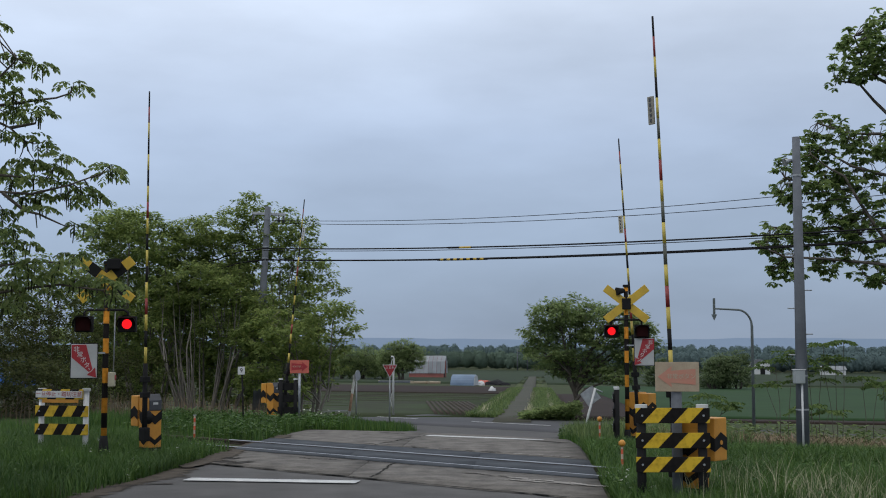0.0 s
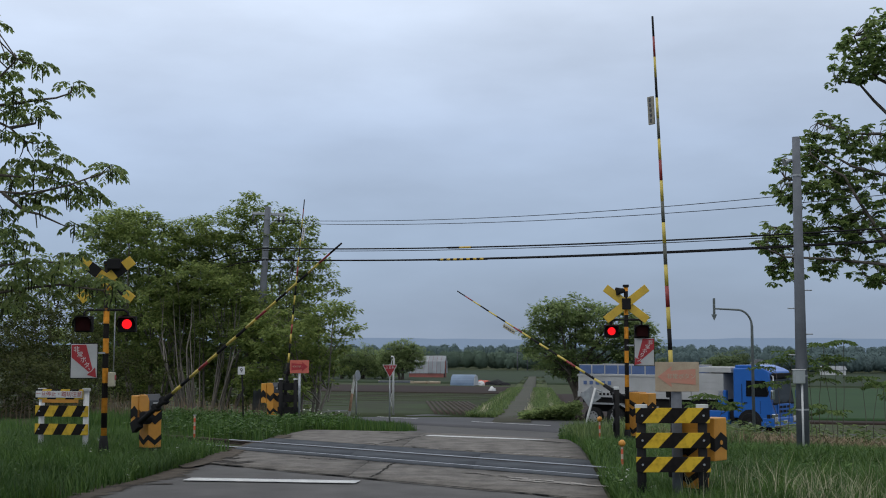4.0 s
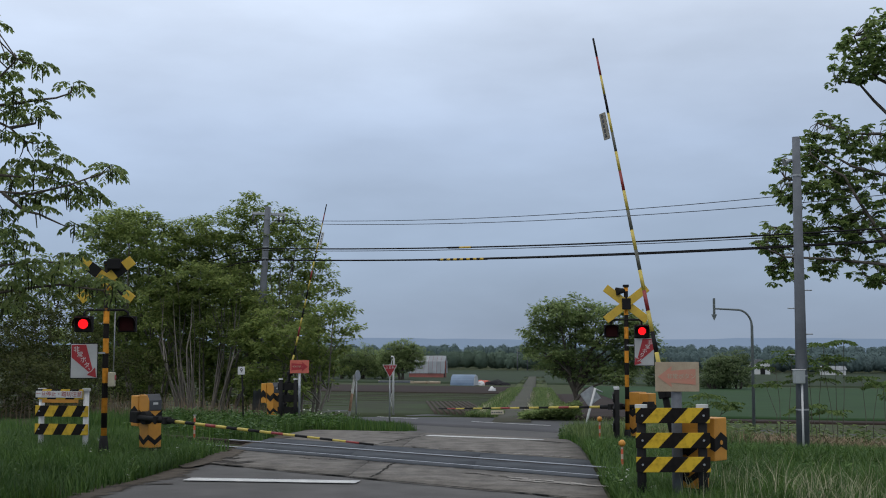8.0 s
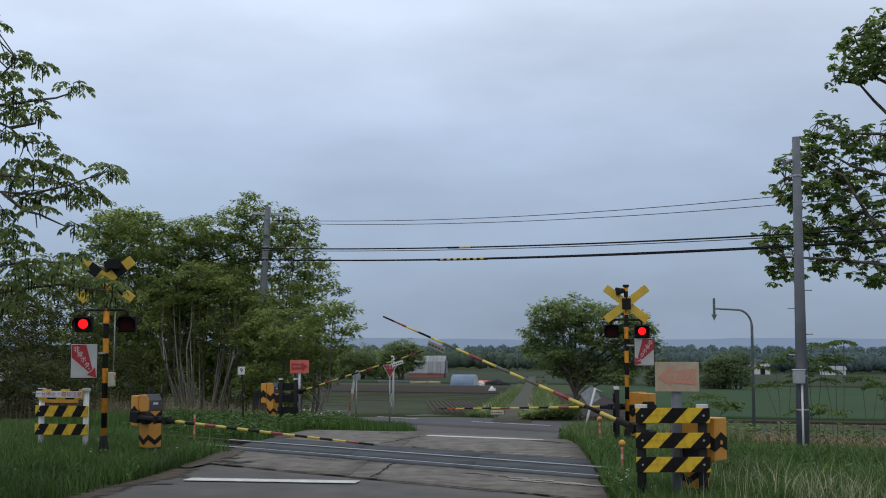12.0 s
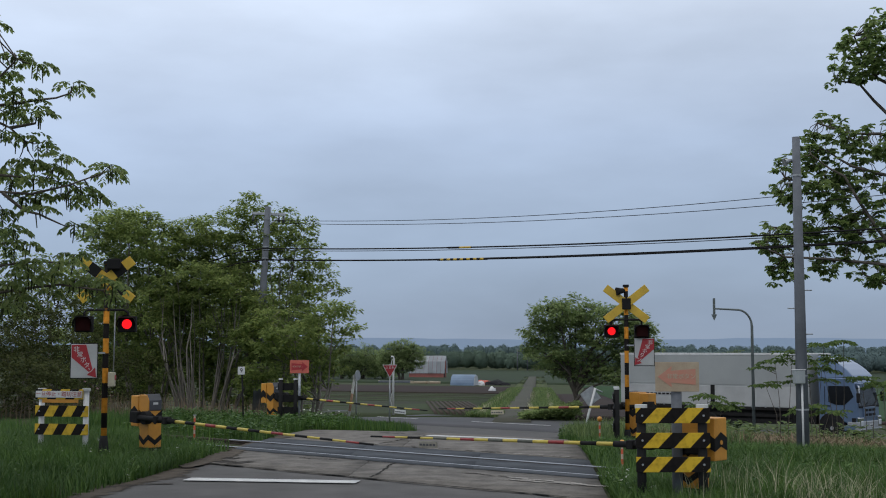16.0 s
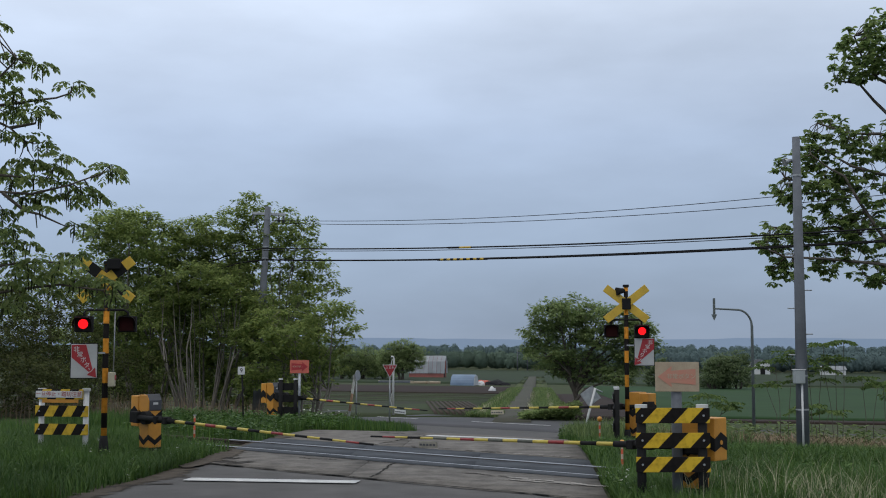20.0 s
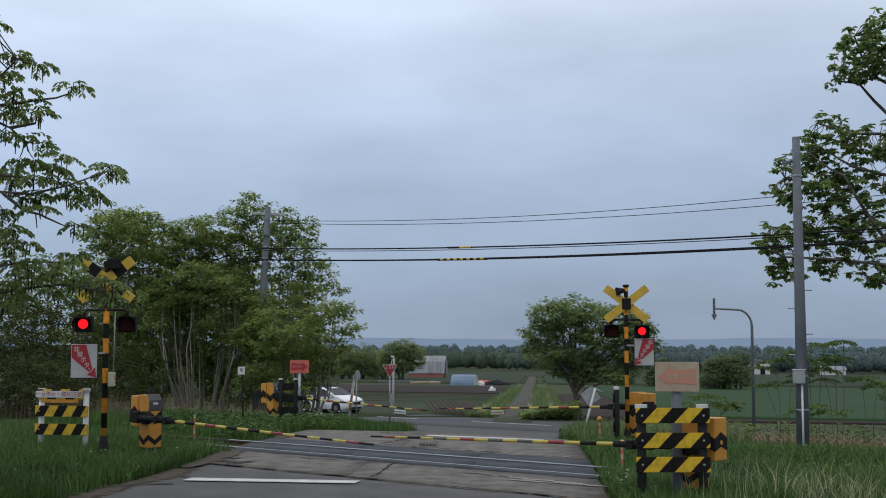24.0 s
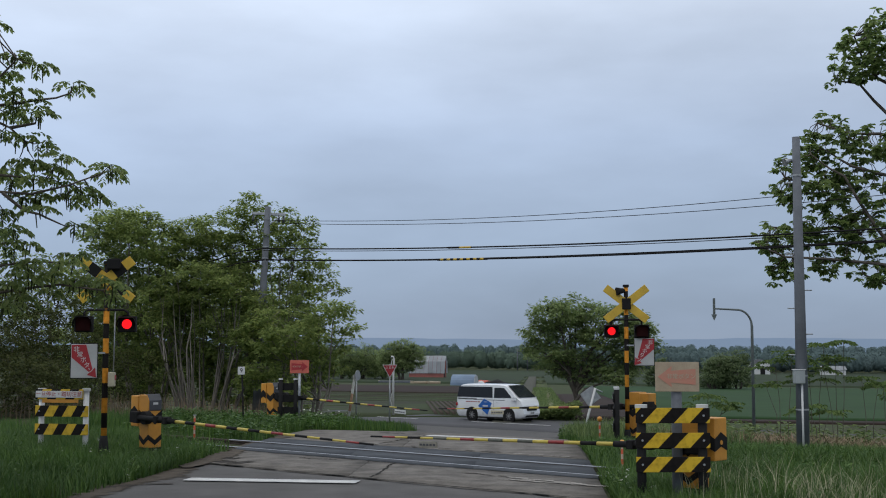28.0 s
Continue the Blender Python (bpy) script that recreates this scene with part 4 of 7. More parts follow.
def lobed_tree(x, y, label, lobes, seed, stems=1, spread=0.3, r0=0.06, fork=0.3, leaf=0.15, tufts=60, per=24, size=0.2, material=None, bark=None, group="", name="tree", lean=0.0, depth=1.5, wide=0.62):
    """A tree whose crown is a set of lobes (x, z above the ground, half width, half height) round limbs from its stems.
    Each lobe holds tufts of leaves on twigs, more of them in a larger lobe."""
    rs = np.random.RandomState(seed)
    r = thing(name, pose(x, y, hz(x, y)), label, "tree", group)
    segs, T, O = [[] for _ in range(stems)], [], []
    forks = []
    for j in range(stems):
        b = np.array([rs.uniform(-spread, spread) * (stems > 1), rs.uniform(-spread, spread) * (stems > 1), -0.15])
        f = b + np.array([lean * fork, 0, 0]) + np.array([b[0] * 0.9 + rs.normal(0, 0.08), b[1] * 0.6, fork * rs.uniform(0.7, 1.25) + 0.15])
        m = (b + f) / 2 + rs.normal(0, 0.05, 3) * min(1.0, fork)
        segs[j] += [(b, m, r0 * 1.25, r0 * 1.05), (m, f, r0 * 1.05, r0 * 0.9)]
        forks.append(f)
    top, load = max(l[1] for l in lobes), [0] * stems
    for k, (lx, lz, rx, rz) in enumerate(lobes):
        ry = rx * 1.6 if size < 0.25 else rx
        c = np.array([lx, rs.uniform(-depth, depth), lz])
        j = int(np.argmin([abs(q[0] - lx) + rs.uniform(0, 0.5) + 0.7 * load[i] for i, q in enumerate(forks)]))
        load[j] += 1
        f = forks[j]
        f = f + np.array([0, 0, -0.35 * f[2] * (lz < 0.45 * top)])
        d = c - f
        m1 = f + d * 0.35 + np.array([-d[0] * 0.12, 0, 0.06 * lz]) + rs.normal(0, 0.05, 3)
        m2 = f + d * 0.7 + np.array([-d[0] * 0.06, 0, 0.05 * lz]) + rs.normal(0, 0.07, 3)
        rr = r0 * 0.72
        segs[j] += [(f, m1, rr, rr * 0.75), (m1, m2, rr * 0.75, rr * 0.55), (m2, c, rr * 0.55, rr * 0.4)]
        n = max(4, int(tufts * (rx * rz) / (size * size * 10)))
        for i in range(n):
            t = rs.normal(0, 1, 3)
            t *= rs.uniform(0.25, 1.0) ** 0.45 / np.linalg.norm(t)
            e = c + t * np.array([rx, ry, rz]) * (1.6 if i % 13 == 0 else 1.2)
            s0 = m2 + (c - m2) * rs.uniform(0, 1)
            if i % 6 == 0:
                mid = (s0 + e) / 2 + rs.normal(0, 0.4 * size, 3)
                segs[j] += [(s0, mid, rr * 0.28, rr * 0.2), (mid, e, rr * 0.2, rr * 0.09)]
            T.append(e)
            O.append(t)
    for j in range(stems):
        if not load[j]:
            c = np.array([forks[j][0] * 1.6 + rs.uniform(-0.4, 0.4), rs.uniform(-0.5, 0.5), top * rs.uniform(0.6, 0.85)])
            m = (forks[j] + c) / 2 + rs.normal(0, 0.12, 3)
            segs[j] += [(forks[j], m, r0 * 0.8, r0 * 0.5), (m, c, r0 * 0.5, r0 * 0.2)]
    T, O = np.repeat(np.array(T), per, 0), np.repeat(np.array(O), per, 0)
    n = len(T)
    a = rs.uniform(0, 6.283, n)
    rad = size * rs.uniform(0.15, 1.0, n) ** 0.6
    D = np.column_stack([np.cos(a), np.sin(a), np.zeros(n)])
    C = T + D * rad[:, None] + np.column_stack([np.zeros((n, 2)), rs.normal(0, 0.28 * size, n) - 0.35 * rad])
    A = D + O * [0.5, 0.5, 0.2] + rs.normal(0, 0.35, (n, 3)) + [0, 0, -0.3]
    Nn = np.array([0, 0, 1.0]) + D * 0.35 + O * 0.5 + rs.normal(0, 0.3, (n, 3))
    ln = leaf * rs.uniform(0.7, 1.25, n)
    for sg in segs:
        tr = new("trunk" if stems == 1 else "stem", limbs_mesh("stem", sg, bark or M_STEM))
        tr.parent = r
    cr = new("crown", leaf_mesh("crown", C, A, Nn, ln, ln * wide, material or M_LEAF_B))
    cr.parent = r
    return r


M_STRAW = mat("broken_straw", (0.30, 0.235, 0.15), (0.17, 0.13, 0.085), 0.8, scale=2, bump=0, island=0.4, translucent=0.1)
THICKET = "trees of the thicket"
# lobes of the thicket's crowns: x, z, half width, half height
lobed_tree(-11.6, 48.6, "multi-stemmed leafy tree with a broad crown in the thicket",
           [(-1.8, 7.9, 0.8, 0.55), (-0.8, 7.7, 0.9, 0.5), (-2.5, 7.2, 0.7, 0.4), (-1.3, 6.9, 1.0, 0.55), (-0.1, 7.2, 0.8, 0.65), (-2.1, 6.3, 0.9, 0.55), (-0.5, 6.1, 1.0, 0.65), (0.6, 6.7, 0.8, 0.7), (-1.3, 5.3, 1.0, 0.55), (0.2, 5.1, 0.9, 0.6), (-0.7, 4.2, 1.0, 0.5), (0.7, 3.9, 0.8, 0.45), (-1.2, 3.0, 0.9, 0.5), (0.0, 2.6, 0.8, 0.4), (-2.4, 5.2, 0.8, 0.6), (0.9, 5.0, 0.8, 0.5), (-1.9, 3.9, 0.9, 0.5), (1.2, 4.2, 0.8, 0.4), (0.9, 2.6, 0.9, 0.4), (-0.4, 1.7, 1.0, 0.4)], 21, 6, 0.6, 0.048, 1.9, group=THICKET)
lobed_tree(-9.4, 48.2, "many-stemmed tree with pale bare stems in the thicket",
           [(-0.7, 7.4, 0.8, 0.55), (0.4, 7.4, 0.9, 0.55), (-0.8, 6.5, 0.9, 0.65), (0.3, 6.4, 1.0, 0.65), (1.3, 6.7, 0.8, 0.65), (-0.3, 5.4, 0.9, 0.5), (0.9, 5.5, 1.0, 0.5), (-0.8, 4.6, 0.6, 0.3), (1.7, 4.7, 0.6, 0.35), (1.1, 4.1, 0.5, 0.25), (-1.0, 3.4, 0.6, 0.3), (1.5, 3.1, 0.6, 0.3), (-0.7, 2.2, 0.5, 0.25), (1.7, 2.0, 0.7, 0.3), (-1.1, 4.2, 0.8, 0.35), (0.2, 4.6, 0.9, 0.3), (0.5, 3.6, 0.6, 0.22), (-0.3, 2.9, 0.6, 0.22), (2.2, 3.6, 0.7, 0.35), (2.3, 2.7, 0.7, 0.3)], 22, 13, 1.0, 0.042, 2.6, group=THICKET)
lobed_tree(-6.9, 49.4, "tall leafy tree behind a utility pole in the thicket",
           [(-1.4, 8.2, 0.65, 0.45), (-0.7, 8.6, 0.55, 0.5), (0.3, 8.2, 0.7, 0.5), (1.2, 7.8, 0.65, 0.45), (-0.1, 7.3, 0.9, 0.6), (1.0, 7.0, 0.9, 0.5), (1.6, 6.1, 0.8, 0.5), (0.4, 5.9, 0.9, 0.6), (1.4, 5.2, 0.9, 0.45), (0.3, 4.6, 0.9, 0.45), (2.4, 5.5, 0.55, 0.25), (1.0, 4.0, 1.0, 0.4), (0.2, 3.0, 0.9, 0.4), (-1.0, 6.2, 0.9, 0.5), (-1.3, 5.2, 0.9, 0.45), (-1.2, 4.0, 0.9, 0.4), (-0.8, 2.4, 0.9, 0.35), (1.6, 3.0, 0.8, 0.3)], 23, 5, 0.5, 0.048, 2.0, group=THICKET, tufts=46)
lobed_tree(-5.1, 45.4, "low leafy tree leaning out from the thicket",
           [(1.2, 4.3, 0.6, 0.3), (0.4, 4.0, 0.8, 0.4), (1.5, 3.6, 0.45, 0.25), (-0.3, 3.3, 0.8, 0.4), (0.9, 2.9, 0.6, 0.3), (-1.4, 4.0, 0.6, 0.4), (-1.2, 3.1, 0.7, 0.4), (0.1, 2.3, 0.8, 0.3), (1.0, 2.1, 0.4, 0.2), (-1.3, 2.1, 0.7, 0.3), (-0.5, 1.5, 0.7, 0.25), (0.4, 1.6, 0.6, 0.2), (-1.9, 4.7, 0.55, 0.3), (-1.9, 2.6, 0.5, 0.25), (-2.0, 3.9, 0.5, 0.3), (-2.1, 3.2, 0.45, 0.3), (-1.9, 1.7, 0.5, 0.3), (-0.5, 2.7, 0.8, 0.3)], 24, 5, 0.4, 0.05, 1.0, group=THICKET)
lobed_tree(-9.2, 46.2, "clump of slender pale stems with sparse leaves", [(-1.6, 4.6, 0.7, 0.3), (-0.9, 5.3, 0.8, 0.3), (0.0, 5.6, 0.8, 0.3), (0.8, 5.2, 0.8, 0.3), (1.5, 4.7, 0.7, 0.3), (-1.9, 3.6, 0.6, 0.25), (1.9, 3.4, 0.6, 0.25)], 27, 16, 0.8, 0.032, 2.1, group=THICKET, tufts=34, depth=0.5)
for i, (x, y, k) in enumerate(((-15.7, 56, 1.2), (-13.6, 55.5, 1.55), (-11.6, 56.2, 1.7), (-9.6, 55.6, 1.75), (-7.7, 56.0, 1.5))):
    lobed_tree(x, y, "leafy tree closing the back of the thicket", [(-0.7, 3.0 * k, 1.3, 0.55 * k), (0.6, 3.3 * k, 1.2, 0.5 * k), (1.0, 2.5 * k, 1.2, 0.5 * k), (-0.6, 2.1 * k, 1.3, 0.5 * k), (-1.0, 1.4 * k, 1.2, 0.45 * k), (0.9, 1.3 * k, 1.3, 0.45 * k), (0.0, 0.7 * k, 1.4, 0.3 * k)], 130 + i, 4, 0.5, 0.05, 0.5, group=THICKET, leaf=0.2, size=0.3, per=18, tufts=60)
lobed_tree(-15.2, 47.6, "leafy tree behind the crossing signal",
           [(-1.6, 5.2, 1.3, 0.8), (0.0, 5.6, 1.2, 0.6), (1.2, 4.9, 1.1, 0.7), (-2.4, 4.2, 1.2, 0.8), (-0.4, 4.3, 1.4, 0.7), (1.2, 3.8, 1.1, 0.7), (-1.2, 3.0, 1.3, 0.7)], 25, 4, 0.5, 0.06, 1.4, group=THICKET, tufts=22)
HEDGE = "bushes by the track"
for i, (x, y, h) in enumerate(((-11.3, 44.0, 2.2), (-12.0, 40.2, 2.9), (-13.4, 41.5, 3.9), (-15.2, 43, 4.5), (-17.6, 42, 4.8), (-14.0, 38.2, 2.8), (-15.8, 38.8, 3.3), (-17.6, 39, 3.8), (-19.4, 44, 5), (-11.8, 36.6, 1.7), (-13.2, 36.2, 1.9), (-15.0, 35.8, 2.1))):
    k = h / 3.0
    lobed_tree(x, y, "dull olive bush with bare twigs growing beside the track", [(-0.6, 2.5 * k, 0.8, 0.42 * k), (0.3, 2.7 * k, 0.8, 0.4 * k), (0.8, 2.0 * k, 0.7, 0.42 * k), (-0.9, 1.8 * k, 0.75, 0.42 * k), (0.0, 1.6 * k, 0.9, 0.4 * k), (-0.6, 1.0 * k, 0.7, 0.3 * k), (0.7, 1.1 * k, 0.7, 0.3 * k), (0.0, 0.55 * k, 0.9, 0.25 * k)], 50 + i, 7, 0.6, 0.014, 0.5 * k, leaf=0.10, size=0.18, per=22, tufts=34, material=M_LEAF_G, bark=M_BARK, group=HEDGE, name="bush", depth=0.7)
lobed_tree(7.75, 68.3, "broad dark-leaved tree with a leaning trunk",
           [(-1.6, 5.9, 1.2, 0.7), (0.0, 6.1, 1.3, 0.75), (1.7, 5.6, 1.2, 0.65), (-2.3, 4.8, 0.95, 0.55), (-0.6, 4.8, 1.3, 0.6), (1.2, 4.6, 1.2, 0.6), (3.0, 5.0, 1.0, 0.6), (-1.9, 3.7, 1.0, 0.4), (-0.3, 3.5, 1.2, 0.4), (2.4, 3.9, 0.9, 0.6), (3.6, 4.2, 0.7, 0.6), (2.6, 2.9, 0.6, 0.4), (1.0, 3.0, 1.0, 0.35), (-1.3, 2.9, 1.0, 0.4), (0.2, 2.5, 1.0, 0.35), (-2.6, 4.0, 0.7, 0.4), (2.0, 2.4, 0.9, 0.4)], 72, 1, 0, 0.125, 1.5, 0.19, 84, 22, 0.26, M_LEAF_D, M_BARK, lean=-0.15, depth=1.2)


def grass(name, xy, h0, h1, w, seed, material, label, curl=0.35, lift=0.0, category="grass"):
    """Blades of two bent pieces at plan points xy."""
    rs = np.random.RandomState(seed)
    n = len(xy)
    b = np.column_stack([xy, base(xy[:, 0], xy[:, 1]) - 0.06 + lift])
    a = rs.uniform(0, 6.283, n)
    d = np.column_stack([np.cos(a), np.sin(a), np.zeros(n)])
    s = np.column_stack([-np.sin(a), np.cos(a), np.zeros(n)]) * (w * rs.uniform(0.6, 1.4, n))[:, None] / 2
    h = rs.uniform(h0, h1, n)[:, None]
    c = (curl * rs.uniform(0.2, 1.0, n))[:, None] * h
    up = np.array([[0, 0, 1.0]])
    mid, tip = b + up * h * 0.6 + d * c * 0.3, b + up * h + d * c
    v = np.stack([b - s, b + s, mid + s * 0.7, mid - s * 0.7, tip], 1).reshape(-1, 3)
    i = np.arange(n)[:, None] * 5
    ob = new(name, np_mesh(name, v, i + np.array([[0, 1, 2, 3]]), i + np.array([[3, 2, 4]]), material))
    return tagged(ob, label, category, kind="stuff")


def scatter(n, fn, seed):
    """Random plan points in a stretch that fn accepts: fn(rs, n) gives points and a mask."""
    rs = np.random.RandomState(seed)
    out = []
    while sum(len(o) for o in out) < n:
        p, ok = fn(rs, n)
        out.append(p[ok])
    return np.concatenate(out)[:n]


def off_road(p, margin=0.0):
    l = np.interp(p[:, 1], LEFT[:, 0], LEFT[:, 1])
    r = np.interp(p[:, 1], RIGHT[:, 0], RIGHT[:, 1])
    q = p @ np.array([RN.x, RN.y])
    s = p @ np.array([TN.x, TN.y])
    fade = margin * np.sin(p[:, 1] * 2.1) * 0.4
    return ((p[:, 0] < l - margin + fade) | (p[:, 0] > r + margin - fade)) & (np.abs(q - Q_ROAD) > 4.3), s


def area(x0, x1, y0, y1, margin=0.05, track_gap=1.0, pw=1.0):
    def fn(rs, n):
        t = rs.uniform(0, 1, n) ** pw
        y = y0 + (y1 - y0) * t
        p = np.column_stack([rs.uniform(x0, x1, n), y])
        ok, s = off_road(p, margin)
        patch = np.sin(p[:, 0] * 1.3 + 2 * np.sin(p[:, 1] * 0.7)) + np.sin(p[:, 1] * 1.1 + p[:, 0] * 0.4)
        return p, ok & (np.abs(s - S_TRACK) > track_gap) & (rs.uniform(-2.6, 1.2, n) < patch)
    return fn


grass("grass", scatter(80000, area(-10.5, -3.4, 14, 25.5), 1), 0.08, 0.40, 0.014, 11, M_GRASS, "lush green verge grass beside the road", 0.85)
grass("grass", scatter(14000, area(-11, -2.2, 24.5, 36), 2), 0.12, 0.45, 0.018, 12, M_GRASS, "green grass along the track beyond the rails")
grass("grass", scatter(78000, area(1.9, 9.5, 13.5, 25, 0.05, 0.25), 3), 0.07, 0.38, 0.014, 13, M_GRASS, "rough green grass beside the guard fence", 0.95)
grass("grass", scatter(34000, area(2.8, 22, 24, 48), 4), 0.08, 0.30, 0.022, 14, M_GRASS, "rough grass between the track and the main road", 0.8)
grass("grass", scatter(15000, area(-9, 7, 30, 60), 5), 0.12, 0.38, 0.026, 15, M_GRASS, "grass on the bank by the junction")
grass("grass", scatter(9000, area(-9.5, -4.4, 15.5, 23.5, 0.35, 1.2), 21), 0.18, 0.44, 0.012, 21, M_GRASS, "tall lush grass round the fence and the signal post", 0.6)
grass("grass", scatter(7000, area(1.9, 8.5, 13.6, 17.2, 0.3, 0.3), 22), 0.18, 0.46, 0.012, 22, M_GRASS, "tall grass round the foot of the guard fence", 0.7)
grass("grass", scatter(9000, area(3.0, 7.0, 27, 50, 0.2), 23), 0.25, 0.70, 0.022, 23, M_VERGE, "bright tall grass on the bank beside the road", 0.7)
grass("dry_grass", scatter(420, area(3.0, 8, 12.5, 17.5), 6), 0.35, 0.80, 0.007, 16, M_STALK, "pale dry grass stalks among green grass", 0.6)
grass("dry_grass", scatter(700, area(4.2, 9, 13.5, 18), 24), 0.3, 0.62, 0.010, 24, M_STALK, "broken pale straw among green grass", 1.3)
grass("dry_reeds", scatter(1500, area(-14, -5, 35, 42.5), 7), 0.3, 0.9, 0.014, 17, M_DRY, "dry brown reeds below the thicket", 0.25)
grass("dry_reeds", scatter(12000, area(5.0, 19, 27.5, 34), 8), 0.15, 0.6, 0.04, 18, M_STRAW, "dry brown stalks beside the main road", 1.5)


def rosette(rs, c, d, n, L, leaf, out, droop=0.20):
    """A tuft of pinnate leaves, arching from a twig's end."""
    a0 = rs.uniform(0, 6.283)
    for k in range(n):
        a = a0 + 6.283 * k / n + rs.uniform(-0.4, 0.4)
        v = np.array([math.cos(a), math.sin(a), rs.uniform(0.1, 0.6)]) + d * 0.5
        v /= np.linalg.norm(v)
        p = np.array(c, float)
        ln = L * rs.uniform(0.7, 1.15)
        m = 6
        for i in range(m):
            v = v + np.array([0, 0, -droop])
            v /= np.linalg.norm(v)
            p = p + v * ln / m
            side = np.cross(v, (0, 0, 1))
            side /= np.linalg.norm(side) + 1e-9
            if i:
                for sg in (-1, 1):
                    out.append((p + rs.normal(0, 0.006, 3), side * sg + v * 0.5 + np.array([0, 0, -0.45]) + rs.normal(0, 0.15, 3), (0, 0, 1), leaf * rs.uniform(0.75, 1.2)))
        out.append((p, v, (0, 0, 1), leaf * 1.1))


def near_walnut():
    rs = np.random.RandomState(5)
    X0, Y0 = -7.03, 14.2
    z0 = hz(X0, Y0)
    r = thing("walnut_tree", pose(X0, Y0, z0), "walnut tree with drooping pinnate leaves and hanging catkins", "tree")
    out, cat = [], []
    segs = [((0, 0, -0.2), (0.1, 0, 2.4), 0.16, 0.13), ((0.1, 0, 2.4), (0.35, 0, 4.6), 0.13, 0.08), ((0.35, 0, 4.6), (0.3, 0.1, 6.4), 0.08, 0.03)]
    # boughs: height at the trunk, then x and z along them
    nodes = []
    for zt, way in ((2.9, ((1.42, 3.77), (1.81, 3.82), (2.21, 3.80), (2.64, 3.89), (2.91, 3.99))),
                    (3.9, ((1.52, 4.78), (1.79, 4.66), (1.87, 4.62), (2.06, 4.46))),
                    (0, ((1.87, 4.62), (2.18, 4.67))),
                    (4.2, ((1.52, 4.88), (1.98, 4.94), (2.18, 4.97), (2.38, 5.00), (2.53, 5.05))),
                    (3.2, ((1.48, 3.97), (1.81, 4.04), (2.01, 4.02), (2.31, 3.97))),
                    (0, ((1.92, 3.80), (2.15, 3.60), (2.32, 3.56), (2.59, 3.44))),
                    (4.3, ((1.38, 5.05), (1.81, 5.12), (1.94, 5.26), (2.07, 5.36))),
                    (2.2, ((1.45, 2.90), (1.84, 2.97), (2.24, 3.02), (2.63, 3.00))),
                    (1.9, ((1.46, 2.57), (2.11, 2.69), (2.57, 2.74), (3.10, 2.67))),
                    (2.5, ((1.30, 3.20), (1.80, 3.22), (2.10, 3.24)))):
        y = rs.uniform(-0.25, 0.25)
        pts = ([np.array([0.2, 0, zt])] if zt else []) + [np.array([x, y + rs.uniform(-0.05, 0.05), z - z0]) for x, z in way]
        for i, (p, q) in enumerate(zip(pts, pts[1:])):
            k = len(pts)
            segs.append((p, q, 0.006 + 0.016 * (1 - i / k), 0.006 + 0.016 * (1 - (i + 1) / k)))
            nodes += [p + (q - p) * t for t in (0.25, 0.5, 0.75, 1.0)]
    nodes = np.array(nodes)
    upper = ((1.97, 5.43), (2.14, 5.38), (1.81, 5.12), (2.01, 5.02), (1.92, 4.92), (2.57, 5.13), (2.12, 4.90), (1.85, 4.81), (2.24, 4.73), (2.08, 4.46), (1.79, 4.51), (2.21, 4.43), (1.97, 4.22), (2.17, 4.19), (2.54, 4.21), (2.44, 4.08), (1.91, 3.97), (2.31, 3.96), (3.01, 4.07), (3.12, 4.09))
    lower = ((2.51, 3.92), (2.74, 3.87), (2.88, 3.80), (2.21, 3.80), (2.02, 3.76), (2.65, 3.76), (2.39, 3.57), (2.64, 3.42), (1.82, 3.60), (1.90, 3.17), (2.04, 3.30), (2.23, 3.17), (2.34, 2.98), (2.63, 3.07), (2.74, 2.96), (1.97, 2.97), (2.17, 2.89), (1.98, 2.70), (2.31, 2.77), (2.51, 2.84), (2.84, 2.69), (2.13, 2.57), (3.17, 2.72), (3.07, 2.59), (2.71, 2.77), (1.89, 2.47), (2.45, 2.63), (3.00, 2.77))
    # the 210 random tufts are added out of view to shade the left verge
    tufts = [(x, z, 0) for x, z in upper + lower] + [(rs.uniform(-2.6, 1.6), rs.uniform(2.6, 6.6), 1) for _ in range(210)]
    for x, z, unseen in tufts:
        c = np.array([x, rs.uniform(-0.3, 0.3) * (7 if unseen else 1), z - z0 + 0.05])
        j = nodes[int(np.argmin(np.linalg.norm((nodes - c) * [1, 0.4, 1], axis=1)))]
        mid = (j + c) / 2 + np.array([0, 0, -0.03])
        segs += [(j, mid, 0.009, 0.007), (mid, c, 0.007, 0.005)]
        d = (c - j) / (np.linalg.norm(c - j) + 1e-6)
        rosette(rs, c, d * [1, 1, 0.4], rs.randint(6, 9), 0.24, 0.076, out, 0.19)
        for _ in range(rs.randint(2, 6)):
            cat.append((c + rs.normal(0, 1, 3) * [0.05, 0.05, 0.02] - [0, 0, 0.03], rs.uniform(0.09, 0.19)))
    C, A, Nn, L = (np.array([o[i] for o in out]) for i in range(4))
    t = new("trunk", limbs_mesh("trunk", segs, M_BARK))
    t.parent = r
    c_ = new("crown", fold_leaf_mesh("crown", C, A, Nn, L, L * 0.52, M_LEAF_A))
    c_.parent = r
    k = new("catkin_clump", limbs_mesh("catkin_clump", [(p, p + np.array([rs.uniform(-0.02, 0.02), 0, -l]), 0.009, 0.006) for p, l in cat], M_CATKIN, 5))
    k.parent = r
    tagged(k, kind="stuff")


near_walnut()


